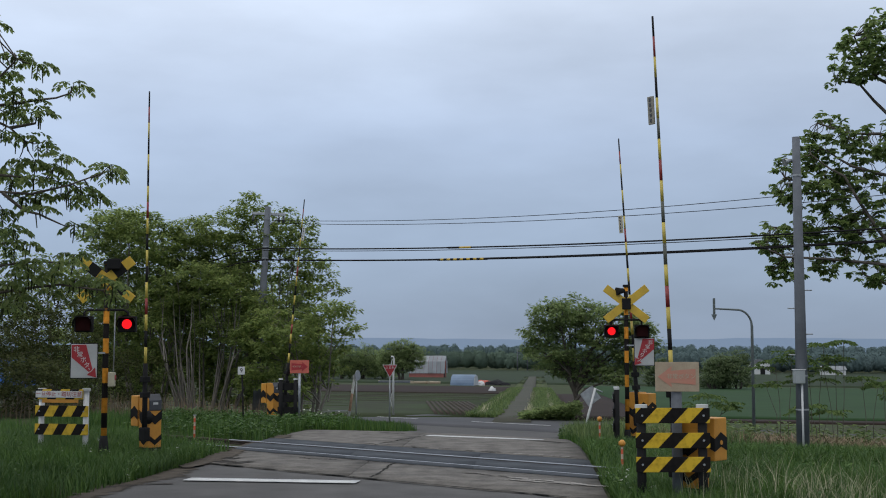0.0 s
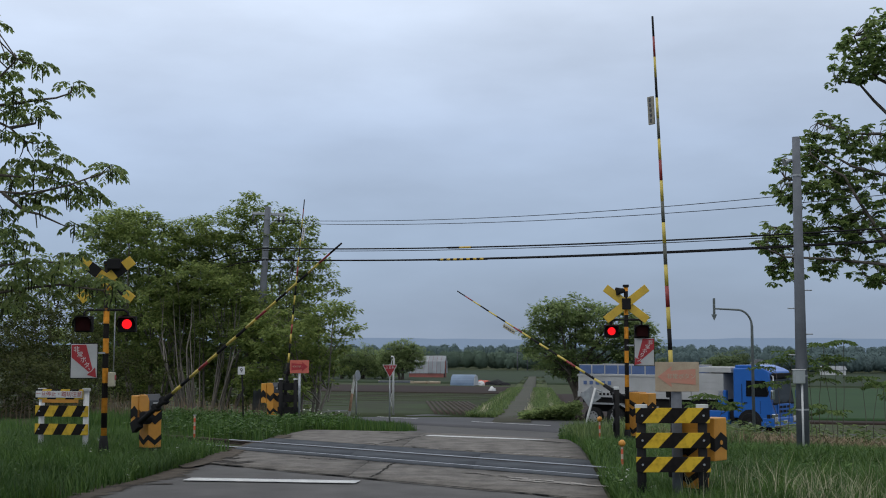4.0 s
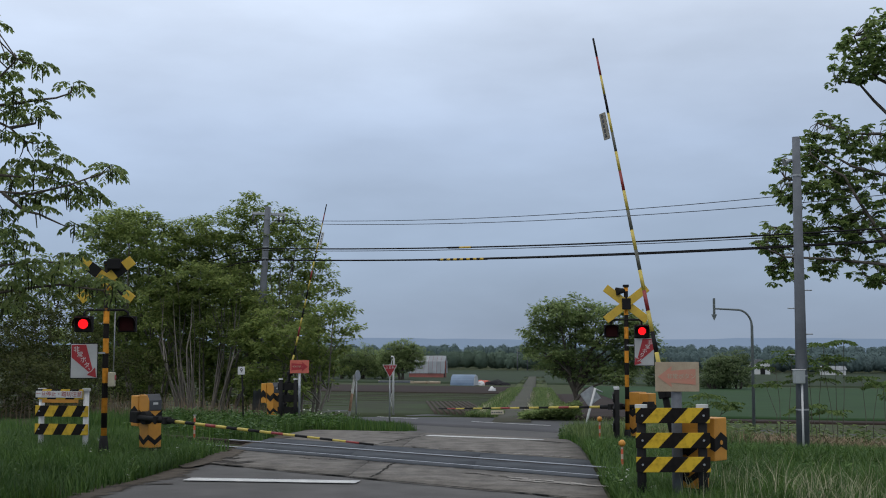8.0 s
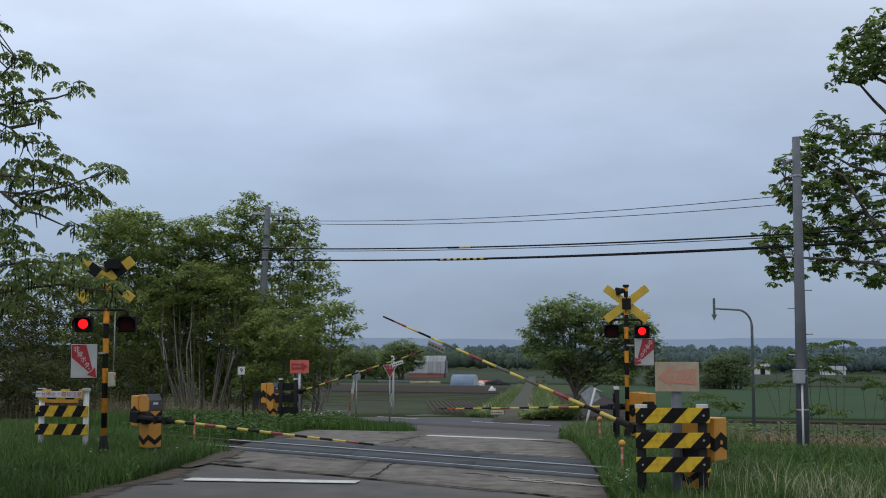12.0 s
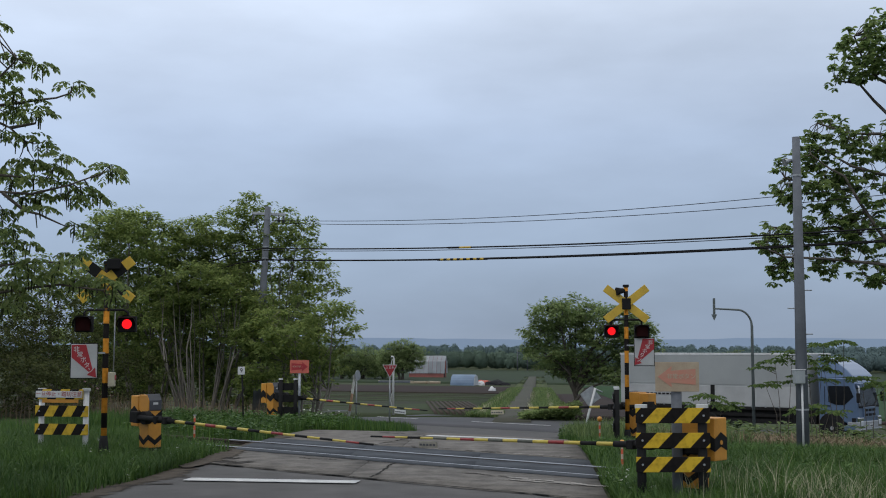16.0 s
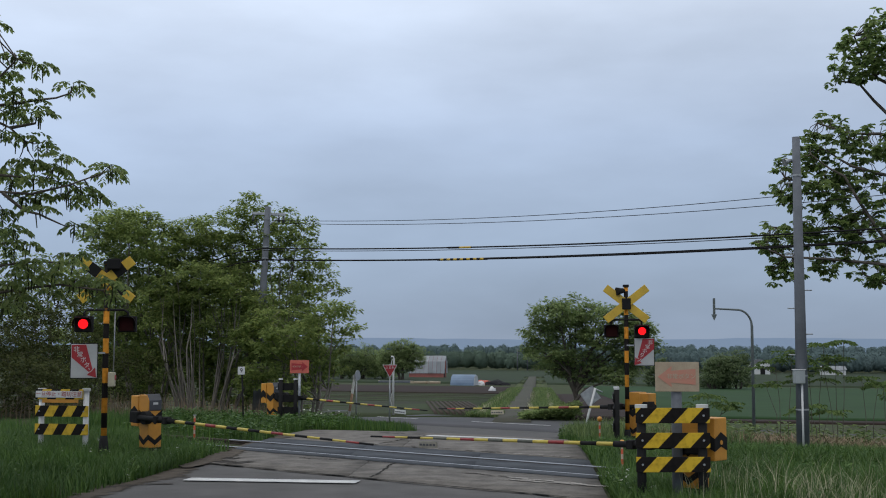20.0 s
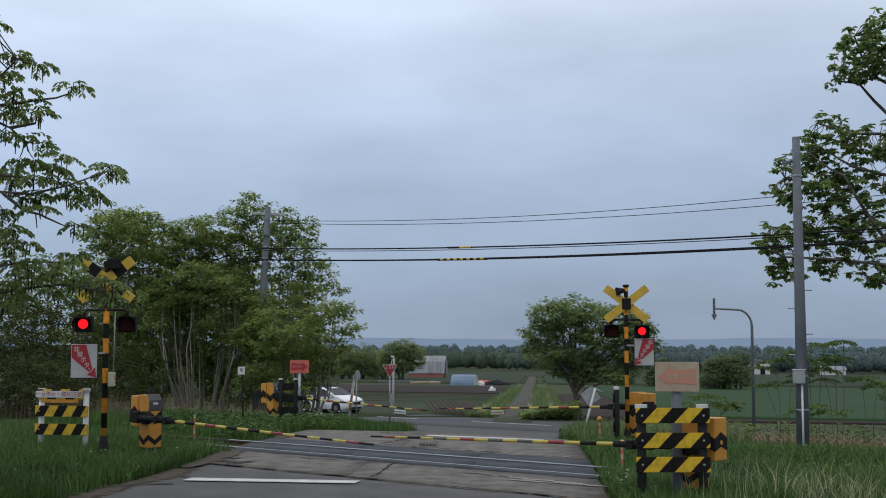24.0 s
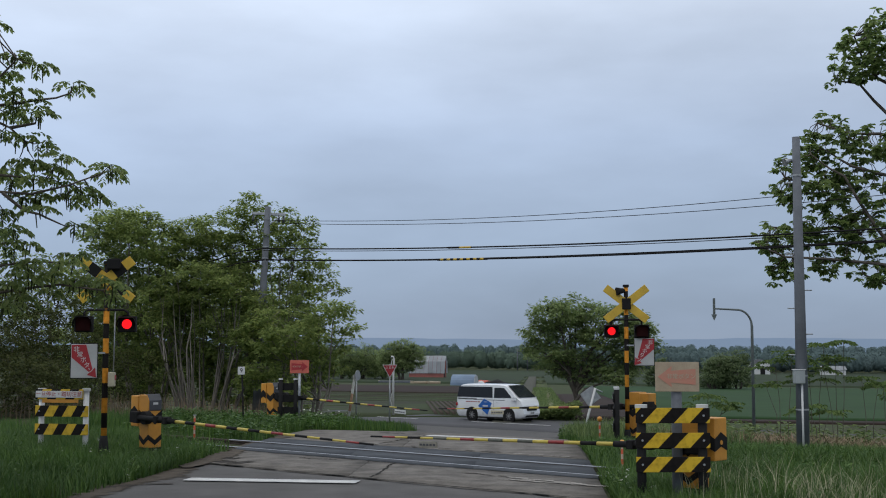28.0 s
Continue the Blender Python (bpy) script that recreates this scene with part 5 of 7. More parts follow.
def tall_oak():
    """A tall oak whose leaves stand in whorls at the ends of the shoots."""
    rs = np.random.RandomState(9)
    X0, Y0 = 16.2, 36.0
    r = thing("oak_tree", pose(X0, Y0, hz(X0, Y0)), "tall oak with whorls of fresh green leaves", "tree")
    segs = [((0, 0, -0.2), (-0.1, 0, 4.5), 0.34, 0.28), ((-0.1, 0, 4.5), (-0.3, 0, 9.0), 0.28, 0.18), ((-0.3, 0, 9.0), (-0.5, 0.1, 13.4), 0.18, 0.04)]
    # limbs: height at the trunk, then x and z along them
    nodes = []
    for zt, way in ((4.2, ((-2.7, 5.8), (-3.5, 6.8), (-4.1, 7.7), (-4.45, 8.35), (-4.9, 8.6), (-5.4, 9.0))),
                    (7.0, ((-2.4, 8.3), (-3.35, 8.5), (-4.1, 8.7), (-4.45, 8.95), (-4.8, 9.2))),
                    (4.6, ((-2.5, 5.65), (-3.5, 5.8), (-5.0, 5.95), (-6.2, 6.0), (-6.9, 6.3))),
                    (9.8, ((-2.3, 11.1), (-3.0, 11.5), (-3.4, 12.0), (-3.7, 12.8))),
                    (8.9, ((-2.4, 10.2), (-3.0, 10.9), (-3.5, 11.4), (-4.2, 11.5))),
                    (0, ((-3.5, 6.8), (-4.3, 7.0), (-5.3, 6.9), (-6.3, 7.0))),
                    (8.2, ((-2.4, 9.5), (-3.2, 9.7), (-4.1, 9.7), (-5.1, 10.0))),
                    (4.0, ((-2.5, 5.0), (-3.2, 5.3), (-3.7, 5.5))),
                    (0, ((-4.45, 8.35), (-5.2, 8.2), (-6.0, 8.4))),
                    (9.5, ((1.0, 10.8), (2.2, 11.8))), (7.5, ((1.2, 8.8), (2.8, 9.6))), (6.0, ((1.4, 7.0), (3.2, 7.6))), (10.5, ((-0.6, 12.5), (-1.2, 13.8)))):
        y = rs.uniform(-0.7, 0.7)
        pts = ([np.array([-0.2, 0, zt])] if zt else []) + [np.array([x, y * min(1, abs(x) / 3) + rs.uniform(-0.1, 0.1), z]) for x, z in way]
        for i, (p, q) in enumerate(zip(pts, pts[1:])):
            k = len(pts)
            segs.append((p, q, 0.012 + 0.055 * (1 - i / k), 0.012 + 0.055 * (1 - (i + 1) / k)))
            nodes += [p + (q - p) * t for t in (0.2, 0.4, 0.6, 0.8, 1.0)]
    nodes = np.array(nodes)
    C, A, Nn = [], [], []
    # clumps of the crown: x, z, half width, half height, number of whorls
    for cx, cz, rx, rz, n in ((-3.7, 12.1, 0.84, 1.0, 49), (-3.0, 12.3, 0.84, 1.25, 49), (-4.6, 9.5, 1.0, 0.75, 52), (-3.3, 9.5, 0.84, 0.67, 35), (-5.8, 8.3, 0.5, 0.9, 29), (-5.0, 8.2, 0.92, 0.84, 38), (-3.8, 8.0, 0.92, 1.0, 49),
                              (-5.8, 6.7, 0.84, 0.55, 32), (-4.7, 6.8, 1.0, 0.67, 44), (-3.5, 6.7, 0.84, 0.75, 41), (-6.1, 5.7, 0.47, 0.42, 17), (-4.5, 5.85, 0.84, 0.28, 16), (-3.4, 5.6, 0.5, 0.45, 16), (-6.6, 6.4, 0.4, 0.3, 9),
                              (-1.4, 9.0, 1.5, 3.4, 90), (1.6, 9.0, 2.2, 3.4, 90), (-0.6, 13.2, 1.8, 1.0, 40)):
        for i in range(n):
            t = rs.normal(0, 1, 3)
            t *= rs.uniform(0.15, 1) ** 0.4 / np.linalg.norm(t)
            c = np.array([cx, 0, cz]) + t * [rx, 1.1, rz]
            j = nodes[int(np.argmin(np.linalg.norm((nodes - c) * [1, 0.6, 1], axis=1)))]
            mid = (j + c) / 2 + rs.normal(0, 0.06, 3)
            segs += [(j, mid, 0.013, 0.010), (mid, c, 0.010, 0.006)]
            d = (c - j) / (np.linalg.norm(c - j) + 1e-6)
            for w in range(2):
                h = c + (rs.normal(0, 0.16, 3) if w else 0)
                m = rs.randint(6, 9)
                a0 = rs.uniform(0, 6.283)
                for k in range(m):
                    a = a0 + 6.283 * k / m + rs.uniform(-0.3, 0.3)
                    C.append(h + rs.normal(0, 0.012, 3))
                    A.append(np.array([math.cos(a), math.sin(a), rs.uniform(-0.9, 0.2)]) + d * 0.4)
                    Nn.append(rs.normal(0, 0.25, 3) + [0, 0, 1])
    C, A, Nn = np.array(C), np.array(A), np.array(Nn)
    t = new("trunk", limbs_mesh("trunk", segs, M_BARK))
    t.parent = r
    c_ = new("crown", fold_leaf_mesh("crown", C, A, Nn, 0.20 * rs.uniform(0.7, 1.2, len(C)), 0.125 * rs.uniform(0.8, 1.2, len(C)), M_LEAF_C))
    c_.parent = r


tall_oak()

# ---- the plain: fields, farm road, farm, woods and hills ----
M_PLOUGH = mat("ploughed_field", (0.040, 0.029, 0.024), (0.027, 0.019, 0.016), 0.95, scale=0.08, fine=1.2, bump=0.6)
M_CROP = mat("young_crop", (0.033, 0.068, 0.026), (0.024, 0.050, 0.020), 0.95, scale=0.05, fine=0.8, bump=0.4)
M_THIN = mat("sparse_crop", (0.044, 0.064, 0.026), (0.034, 0.034, 0.022), 0.95, scale=0.25, fine=1.5, bump=0.5)
M_PAST = mat("dull_pasture", (0.036, 0.054, 0.027), (0.026, 0.036, 0.021), 0.95, scale=0.02, fine=0.3, bump=0.4)
M_MEADOW_DULL = mat("young_green_rows", (0.062, 0.092, 0.034), (0.042, 0.056, 0.026), 0.95, scale=0.3, fine=3, bump=0.4)
M_GRAVEL = mat("gravel_track", (0.088, 0.085, 0.070), (0.06, 0.062, 0.046), 0.95, scale=0.4, fine=12, bump=0.4)
M_MEADOW = mat("bright_meadow", (0.085, 0.115, 0.040), (0.055, 0.062, 0.030), 0.95, scale=0.3, fine=2, bump=0.4)


def farm(u, y):
    """Across and along the farm road, which goes on from the side road."""
    return Vector((3.3 + 0.0775 * (y - 60) + u, y, 0))


FY = np.concatenate([np.arange(63, 130, 6), np.arange(130, 330, 15)])
tagged(sheet("farm_road", lambda u, y: farm(u, y), (-1.0, -0.35, 0.35, 1.0), FY, M_GRAVEL, 0.06), "pale gravel farm road between fields", "farm road", kind="structure")
for lab, us, ys, mt in (("dark ploughed field beyond the crop", np.linspace(-34, -2.0, 14), np.concatenate([np.arange(135, 150, 5), np.arange(150, 190, 13)]), M_PLOUGH),
                        ("dull pasture before the woods", np.linspace(-190, 190, 30), np.arange(216, 520, 19), M_PAST),
                        ("thin green crop on dark soil", np.linspace(-85, -2.0, 16), np.arange(68, 135.1, 5), M_THIN),
                        ("green crop field beyond the road", np.linspace(8.5, 190, 26), np.concatenate([np.arange(73, 85, 3), np.arange(85, 215, 12)]), M_CROP),
                        ("dark ploughed strip by the road", np.linspace(8.5, 80, 20), np.arange(67, 72.1, 1.7), M_PLOUGH),
                        ("dark ploughed plot beside the farm road", np.linspace(3.1, 8.4, 5), np.arange(67, 140, 6), M_PLOUGH),
                        ("bright meadow verge beside the farm road", np.linspace(1.05, 3.0, 3), np.concatenate([np.arange(69, 130, 6), np.arange(130, 330, 15)]), M_MEADOW),
                        ("bright meadow verge beside the farm road", np.linspace(-2.2, -1.05, 3), np.concatenate([np.arange(69, 130, 6), np.arange(130, 330, 15)]), M_MEADOW)):
    tagged(sheet("field", lambda u, y: farm(u, y), us, ys, mt, 0.03), lab, "field", kind="structure")
ridges = tagged(thing("crop_ridges", pose(0, 0, 0), "ridged rows of dark soil beside the farm road", "crop ridges"), kind="structure")
M_RIDGE = mat("dry_ridge_soil", (0.078, 0.064, 0.051), (0.05, 0.041, 0.033), 0.95, scale=1.5, bump=0.4)
for i in range(10):
    def row(t, k, i=i):
        return Vector((-0.4 + 0.36 * i + 0.09 * k - 0.9 * t, 71.5 + 27 * t, 0))
    sheet("ridge", row, np.linspace(0, 1, 6), (-1, 1), M_RIDGE, 0.11, 0.15, ridges)


rows_ = tagged(thing("crop_rows", pose(0, 0, 0), "uneven bands of young crop and bare soil across the field", "crop rows"), kind="structure")
crs = random.Random(8)
for i in range(22):
    y0 = 71 + 2.9 * i + crs.uniform(-0.8, 0.8)
    x1 = -2.2 - crs.uniform(0.0, 3.0) - (9.5 if y0 < 99 else 0)
    sheet("crop_row", lambda u, k: farm(u, y0 + k * (0.35 + 0.25 * math.sin(u * 0.21 + y0)) + 0.25 * math.sin(u * 0.09)), np.linspace(-70 + crs.uniform(0, 20), x1, 22), (-1, 1), (M_PLOUGH, M_MEADOW_DULL)[i % 2], 0.05, 0.08, rows_)


def woods(name, x0, x1, y0, y1, h0, h1, n, per, size, seed, material, label):
    """A far belt of trees, as stuff: crowns of many loose clumps."""
    rs = np.random.RandomState(seed)
    tx, ty, th = rs.uniform(x0, x1, n), rs.uniform(y0, y1, n), rs.uniform(h0, h1, n)
    tz = base(tx, ty)
    C = np.repeat(np.column_stack([tx, ty, tz + th * 0.55]), per, 0)
    o = rs.normal(0, 1, (n * per, 3))
    o /= np.linalg.norm(o, axis=1, keepdims=True)
    dirs = o.copy()
    o *= rs.uniform(0.62, 1.0, (n * per, 1)) ** 0.5
    C = C + o * np.repeat(th, per)[:, None] * [0.36, 0.36, 0.46]
    T = np.linspace(0, 2 * np.pi, 9)[:-1]
    S_ = np.array([(math.sin(p) * math.cos(t), math.sin(p) * math.sin(t), math.cos(p)) for p in np.linspace(0.15, 2.9, 6) for t in T])
    core = (np.column_stack([tx, ty, tz + th * 0.52])[:, None] + S_[None] * (th[:, None, None] * [0.31, 0.31, 0.40]) * rs.uniform(0.85, 1.1, (n, len(S_), 1))).reshape(-1, 3)
    cq = np.array([(r * 8 + k, r * 8 + (k + 1) % 8, r * 8 + 8 + (k + 1) % 8, r * 8 + 8 + k) for r in range(5) for k in range(8)])
    cq = (np.arange(n)[:, None, None] * len(S_) + cq[None]).reshape(-1, 4)
    me = leaf_mesh(name, C, np.cross(dirs, rs.normal(0, 1, C.shape)), dirs + rs.normal(0, 0.25, C.shape) + [0, 0, 0.3], size * rs.uniform(0.6, 1.4, len(C)), size * 0.7, material)
    V = np.empty(len(me.vertices) * 3, np.float32)
    me.vertices.foreach_get("co", V)
    me = np_mesh(name, np.concatenate([V.reshape(-1, 3), core]), np.concatenate([np.arange(len(C) * 4).reshape(-1, 4), cq + len(C) * 4]), None, material)
    return tagged(new(name, me), label, "woods", kind="stuff")


woods("far_woods", -270, 62, 500, 680, 4.5, 8.8, 700, 340, 0.8, 31, M_LEAF_F, "belt of green woods across the plain, paled with haze")
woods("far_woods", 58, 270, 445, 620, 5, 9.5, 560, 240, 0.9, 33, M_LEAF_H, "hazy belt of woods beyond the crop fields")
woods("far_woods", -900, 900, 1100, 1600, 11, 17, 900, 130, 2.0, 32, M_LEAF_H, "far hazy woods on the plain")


def ridge(y, z, amp, seed, material, label):
    rs = np.random.RandomState(seed)
    xs = np.linspace(-4200, 4200, 160)
    ph = rs.uniform(0, 6.28, 6)
    top = z + amp * sum(np.sin(xs * f + p) / (i + 1.5) for i, (f, p) in enumerate(zip((0.0011, 0.0023, 0.0047, 0.009, 0.019, 0.037), ph)))
    V = np.concatenate([np.column_stack([xs, np.full(160, y), np.full(160, -30.0)]), np.column_stack([xs, np.full(160, y) + 300, top])])
    i = np.arange(159)
    me = np_mesh("backdrop", V, np.stack([i, i + 1, i + 161, i + 160], -1), None, material, True)
    return tagged(new("backdrop", me), label, "hills", kind="structure")


# distance haze is put into both ridges as a faint blue glow
M_HILL1 = mat("haze_glow_hills", (0.02, 0.03, 0.04), rough=1.0, scale=0.004, fine=0.03, bump=0, emit=(0.165, 0.225, 0.325, 1.0))
M_HILL2 = mat("haze_glow_low_hills", (0.02, 0.03, 0.03), rough=1.0, scale=0.004, fine=0.03, bump=0, emit=(0.105, 0.15, 0.205, 1.0))
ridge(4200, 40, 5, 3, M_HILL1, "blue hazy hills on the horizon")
ridge(2600, 2, 3, 4, M_HILL2, "wooded rise before the hills, its grey-blue haze painted in")


# farm buildings
M_ROOF = mat("pale_metal_roof", (0.50, 0.52, 0.54), (0.38, 0.40, 0.42), 0.5, 0.1, scale=0.6, bump=0.1, random_tint=0.16)
M_BARNWALL = mat("red_barn_wall", (0.34, 0.13, 0.11), (0.25, 0.10, 0.085), 0.8, scale=0.5, bump=0.1)
# farmyard leaves are lightened in colour for the haze at their distance
M_LEAF_Y = mat("haze_paled_farm_leaves", (0.29, 0.36, 0.16), (0.22, 0.28, 0.125), 0.8, scale=0.4, bump=0, island=0.25, translucent=0.7)
M_TARP = mat("blue_tarpaulin", (0.145, 0.21, 0.30), (0.09, 0.135, 0.20), 0.5, scale=0.6, bump=0.3)


def barn(x, y, w, l, hw, hr, rz, label, wall, roof, gambrel=0.0):
    """A farm building; with gambrel, its roof is steep below and flatter above."""
    r = thing("barn", pose(x, y, hz(x, y), 0, 0, rz), label, "barn")
    prof = [(w / 2, hw), (w / 2 * 0.80, hw + (hr - hw) * 0.66), (0, hr)] if gambrel else [(w / 2, hw), (0, hr)]
    out = [(-w / 2, -0.3), (w / 2, -0.3)] + prof + [(-px, pz) for px, pz in prof[-2::-1]]
    part("wall", prism(out, 0, l), wall, r)
    for s in (-1, 1):
        for (ax, az), (bx, bz) in zip([(w / 2 + 0.25, hw - 0.15)] + prof[1:-1], prof[1:-1] + [(0, hr)]):
            n = 9 if gambrel else 1
            for k in range(n):
                y0, y1 = -0.4 + (l + 0.8) * k / n, -0.4 + (l + 0.8) * (k + 1) / n - (0.05 if n > 1 else 0)
                bm = bmesh.new()
                v = [bm.verts.new(c) for c in ((s * ax, y0, az + 0.1), (s * bx, y0, bz + 0.14), (s * bx, y1, bz + 0.14), (s * ax, y1, az + 0.1))]
                bm.faces.new(v)
                bmesh.ops.solidify(bm, geom=bm.faces[:], thickness=0.12)
                part("roof_sheet" if n > 1 else "roof", bm, roof, r)
    # black panel stands in for the unlit inside of the doorway
    part("door", box(-w * 0.16, -0.06, 0, w * 0.16, -0.01, min(hw, 3) * 0.8 + (1.4 if gambrel else 0)), M_BLK, r)
    if not gambrel:
        for wx in (-0.3, 0.3):
            wd = part("window", box(w * wx - 0.4, -0.05, hw * 0.5, w * wx + 0.4, -0.012, hw * 0.78), M_GREY_DARK, r)
            part("window_frame", box(w * wx - 0.46, -0.03, hw * 0.5 - 0.06, w * wx + 0.46, -0.011, hw * 0.5), M_WHT, wd)
    return r


barn(0.4, 300, 5.6, 8.4, 1.1, 5.2, 82, "barn with a pale metal gambrel roof and low red walls", M_BARNWALL, M_ROOF, 1.0)
barn(110, 420, 5.4, 6, 3.6, 5.0, 8, "small white farmhouse with a dark roof", M_WHT, M_GREY_DARK)
barn(138, 420, 4, 8, 1.8, 3.0, 88, "low white shed with a pale roof", M_WHT, M_ROOF)
gh = thing("plastic_tunnel", pose(5.4, 200, hz(5.4, 200), 0, 0, 75), "blue sheeted storage tunnel", "tunnel")
arch = [(1.7 * math.cos(t), 1.75 * math.sin(t)) for t in np.linspace(0, math.pi, 13)]
part("sheeting", prism(arch, 0, 3.9), M_TARP, gh, "blue tarpaulin sheeting")
part("end_sheet", prism([(0.97 * u, 0.97 * v) for u, v in arch], -0.05, -0.004), M_ROOF, gh, "pale end sheet")
lobed_tree(-8.6, 255, "wide round-topped tree beside the farmyard", [(-2.0, 5.9, 2.2, 1.5), (0.4, 6.8, 2.5, 1.5), (2.6, 5.8, 2.1, 1.5), (-3.2, 4.2, 1.7, 1.5), (-0.8, 4.6, 2.4, 1.6), (2.4, 4.0, 2.3, 1.5), (-2.4, 2.4, 1.8, 1.2), (0.6, 2.8, 1.9, 1.2)], 90, 2, 0.5, 0.3, 2.0, 0.36, 66, 22, 0.5, M_LEAF_Y, M_BARK, "farmyard trees")
for i, (x, y, k) in enumerate(((-17, 262, 1.0), (-21.5, 258, 0.95), (-13.4, 268, 0.85), (-25, 250, 1.0))):
    lobed_tree(x, y, "rounded leafy tree beside the farmyard", [(-1.6 * k, 4.4 * k, 1.8, 1.5), (0.6 * k, 5.6 * k, 2.0, 1.6), (1.9 * k, 4.0 * k, 1.7, 1.5), (0, 2.6 * k, 2.2, 1.5), (-2.0 * k, 2.2 * k, 1.5, 1.3), (2.0 * k, 1.8 * k, 1.4, 1.2)], 91 + i, 2, 0.4, 0.22, 1.4, 0.36, 52, 22, 0.5, M_LEAF_Y, M_BARK, "farmyard trees")
for i, (x, y, k) in enumerate(((42.2, 190, 0.85), (44.0, 193, 1.0), (45.6, 189, 1.05), (36.2, 205, 0.8))):
    lobed_tree(x, y, "rounded leafy tree at the field's edge", [(-1.0 * k, 4.0 * k, 1.2, 1.0), (0.5 * k, 4.7 * k, 1.2, 1.1), (1.2 * k, 3.3 * k, 1.1, 1.1), (-0.3, 2.6 * k, 1.4, 1.2), (-1.2 * k, 1.6 * k, 1.1, 1.1), (1.1 * k, 1.3 * k, 1.1, 1.0)], 110 + i, 4, 0.5, 0.12, 0.5, 0.30, 55, 22, 0.4, M_LEAF_E, M_BARK, "trees at the field edge")


# clutter in the farmyard
M_HEAP = mat("dark_heap", (0.03, 0.03, 0.032), (0.018, 0.018, 0.02), 0.9, scale=1.0, bump=0.6)


def heap(x, y, sx, sy, sz, seed, material, label, name="heap"):
    rs = np.random.RandomState(seed)
    b = bmesh.new()
    bmesh.ops.create_icosphere(b, subdivisions=3, radius=1)
    for v in b.verts:
        n = noise.noise(v.co * 1.7 + Vector((seed, 0, 0)))
        v.co = Vector((v.co.x * sx * (1 + 0.25 * n), v.co.y * sy * (1 + 0.25 * n), max(v.co.z, -0.1) * sz * (1 + 0.5 * n)))
    r = thing(name, pose(x, y, hz(x, y)), label, "heap")
    part("mound", b, material, r)


heap(9.1, 205, 2.2, 1.5, 0.75, 1, M_HEAP, "dark covered heap in the farmyard")
heap(6.9, 206, 1.4, 1.0, 0.8, 2, M_SALMON, "reddish heap of farm scrap")
heap(6.2, 203, 0.8, 0.6, 0.6, 3, M_WHT, "white wrapped bale by the tunnel")
heap(6.1, 152, 0.45, 0.35, 0.5, 4, M_WHT, "small white bag lying in the field")
for i, (x, y, l, a) in enumerate(((-3.6, 215, 4.0, 20), (-1.6, 214, 2.0, 15), (-8.5, 218, 6.0, 0))):
    bd = thing("boards", pose(x, y, hz(x, y), 0, 0, a), "pale boards stacked on the ground", "boards")
    part("stack", box(-l / 2, -0.8, 0, l / 2, 0.8, 0.35, 0.02), M_POLE if i == 2 else M_CREAM, bd)
    part("batten", box(-l / 2, -0.9, 0.35, -l / 2 + 0.1, 0.9, 0.42), M_CREAM, bd)
for x, y in ((40, 640), (46, 640), (30.5, 500), (34.6, 500)):
    fp = thing("far_pole", pose(x, y, hz(x, y)), "slim pale pole far off on the plain", "utility pole", "far poles")
    part("shaft", tube([(0, 0, -0.3), (0, 0, 9)], [0.22, 0.16], 6), M_POLE, fp)
    part("crossarm", box(-0.9, -0.08, 8.4, 0.9, 0.08, 8.6), M_POLE, fp)

wp = thing("snow_marker", pose(-2.85, 70.2, hz(-2.85, 70.2)), "white roadside pole with a curled top", "roadside pole")
part("shaft", tube([(0, 0, -0.2), (0, 0, 2.3), (0.03, 0, 3.2), (0.0, 0, 3.34), (-0.1, 0, 3.36), (-0.16, 0, 3.25)], [0.06, 0.055, 0.05, 0.045, 0.04, 0.035], 8), M_WHT, wp)
part("guide_line", tube([(-0.05 - 0.09 * math.sin(3 * t), 0.06, 0.4 + 0.9 * t) for t in np.linspace(0, 3.1, 22)], 0.025, 6), M_WHT, wp)


# saplings with flat tufts of pinnate leaves beyond the pole
def sapling(x, y, seed, tips, label):
    """Thin stems that each end in an umbrella of leaves; tips are x and height above the ground."""
    rs = np.random.RandomState(seed)
    r = thing("sapling", pose(x, y, hz(x, y)), label, "sapling", "saplings beyond the pole")
    out = []
    for tx, h in tips:
        tip = np.array([tx, rs.uniform(-0.2, 0.2), h])
        b = np.array([tx * 0.35, 0, -0.1])
        m = (b + tip) / 2 + np.array([-tx * 0.15, 0, 0.1]) + rs.normal(0, 0.04, 3)
        st = [(b, m, 0.010, 0.008), (m, tip, 0.008, 0.005)]
        rosette(rs, tip, np.array([0, 0, 0.2]), 9, 0.40, 0.125, out, 0.11)
        if rs.uniform() < 0.6:
            q = m + (tip - m) * rs.uniform(0.3, 0.7)
            e = q + np.array([rs.choice([-1, 1]) * 0.3, rs.uniform(-0.2, 0.2), 0.15])
            st.append((q, e, 0.009, 0.006))
            rosette(rs, e, np.array([0, 0, 0.2]), 6, 0.32, 0.11, out, 0.12)
        t = new("stem", limbs_mesh("stem", st, M_BARK))
        t.parent = r
    C, A, Nn, L = (np.array([o[i] for o in out]) for i in range(4))
    k = new("crown", fold_leaf_mesh("crown", C, A, Nn, L, L * 0.5, M_LEAF_S))
    k.parent = r


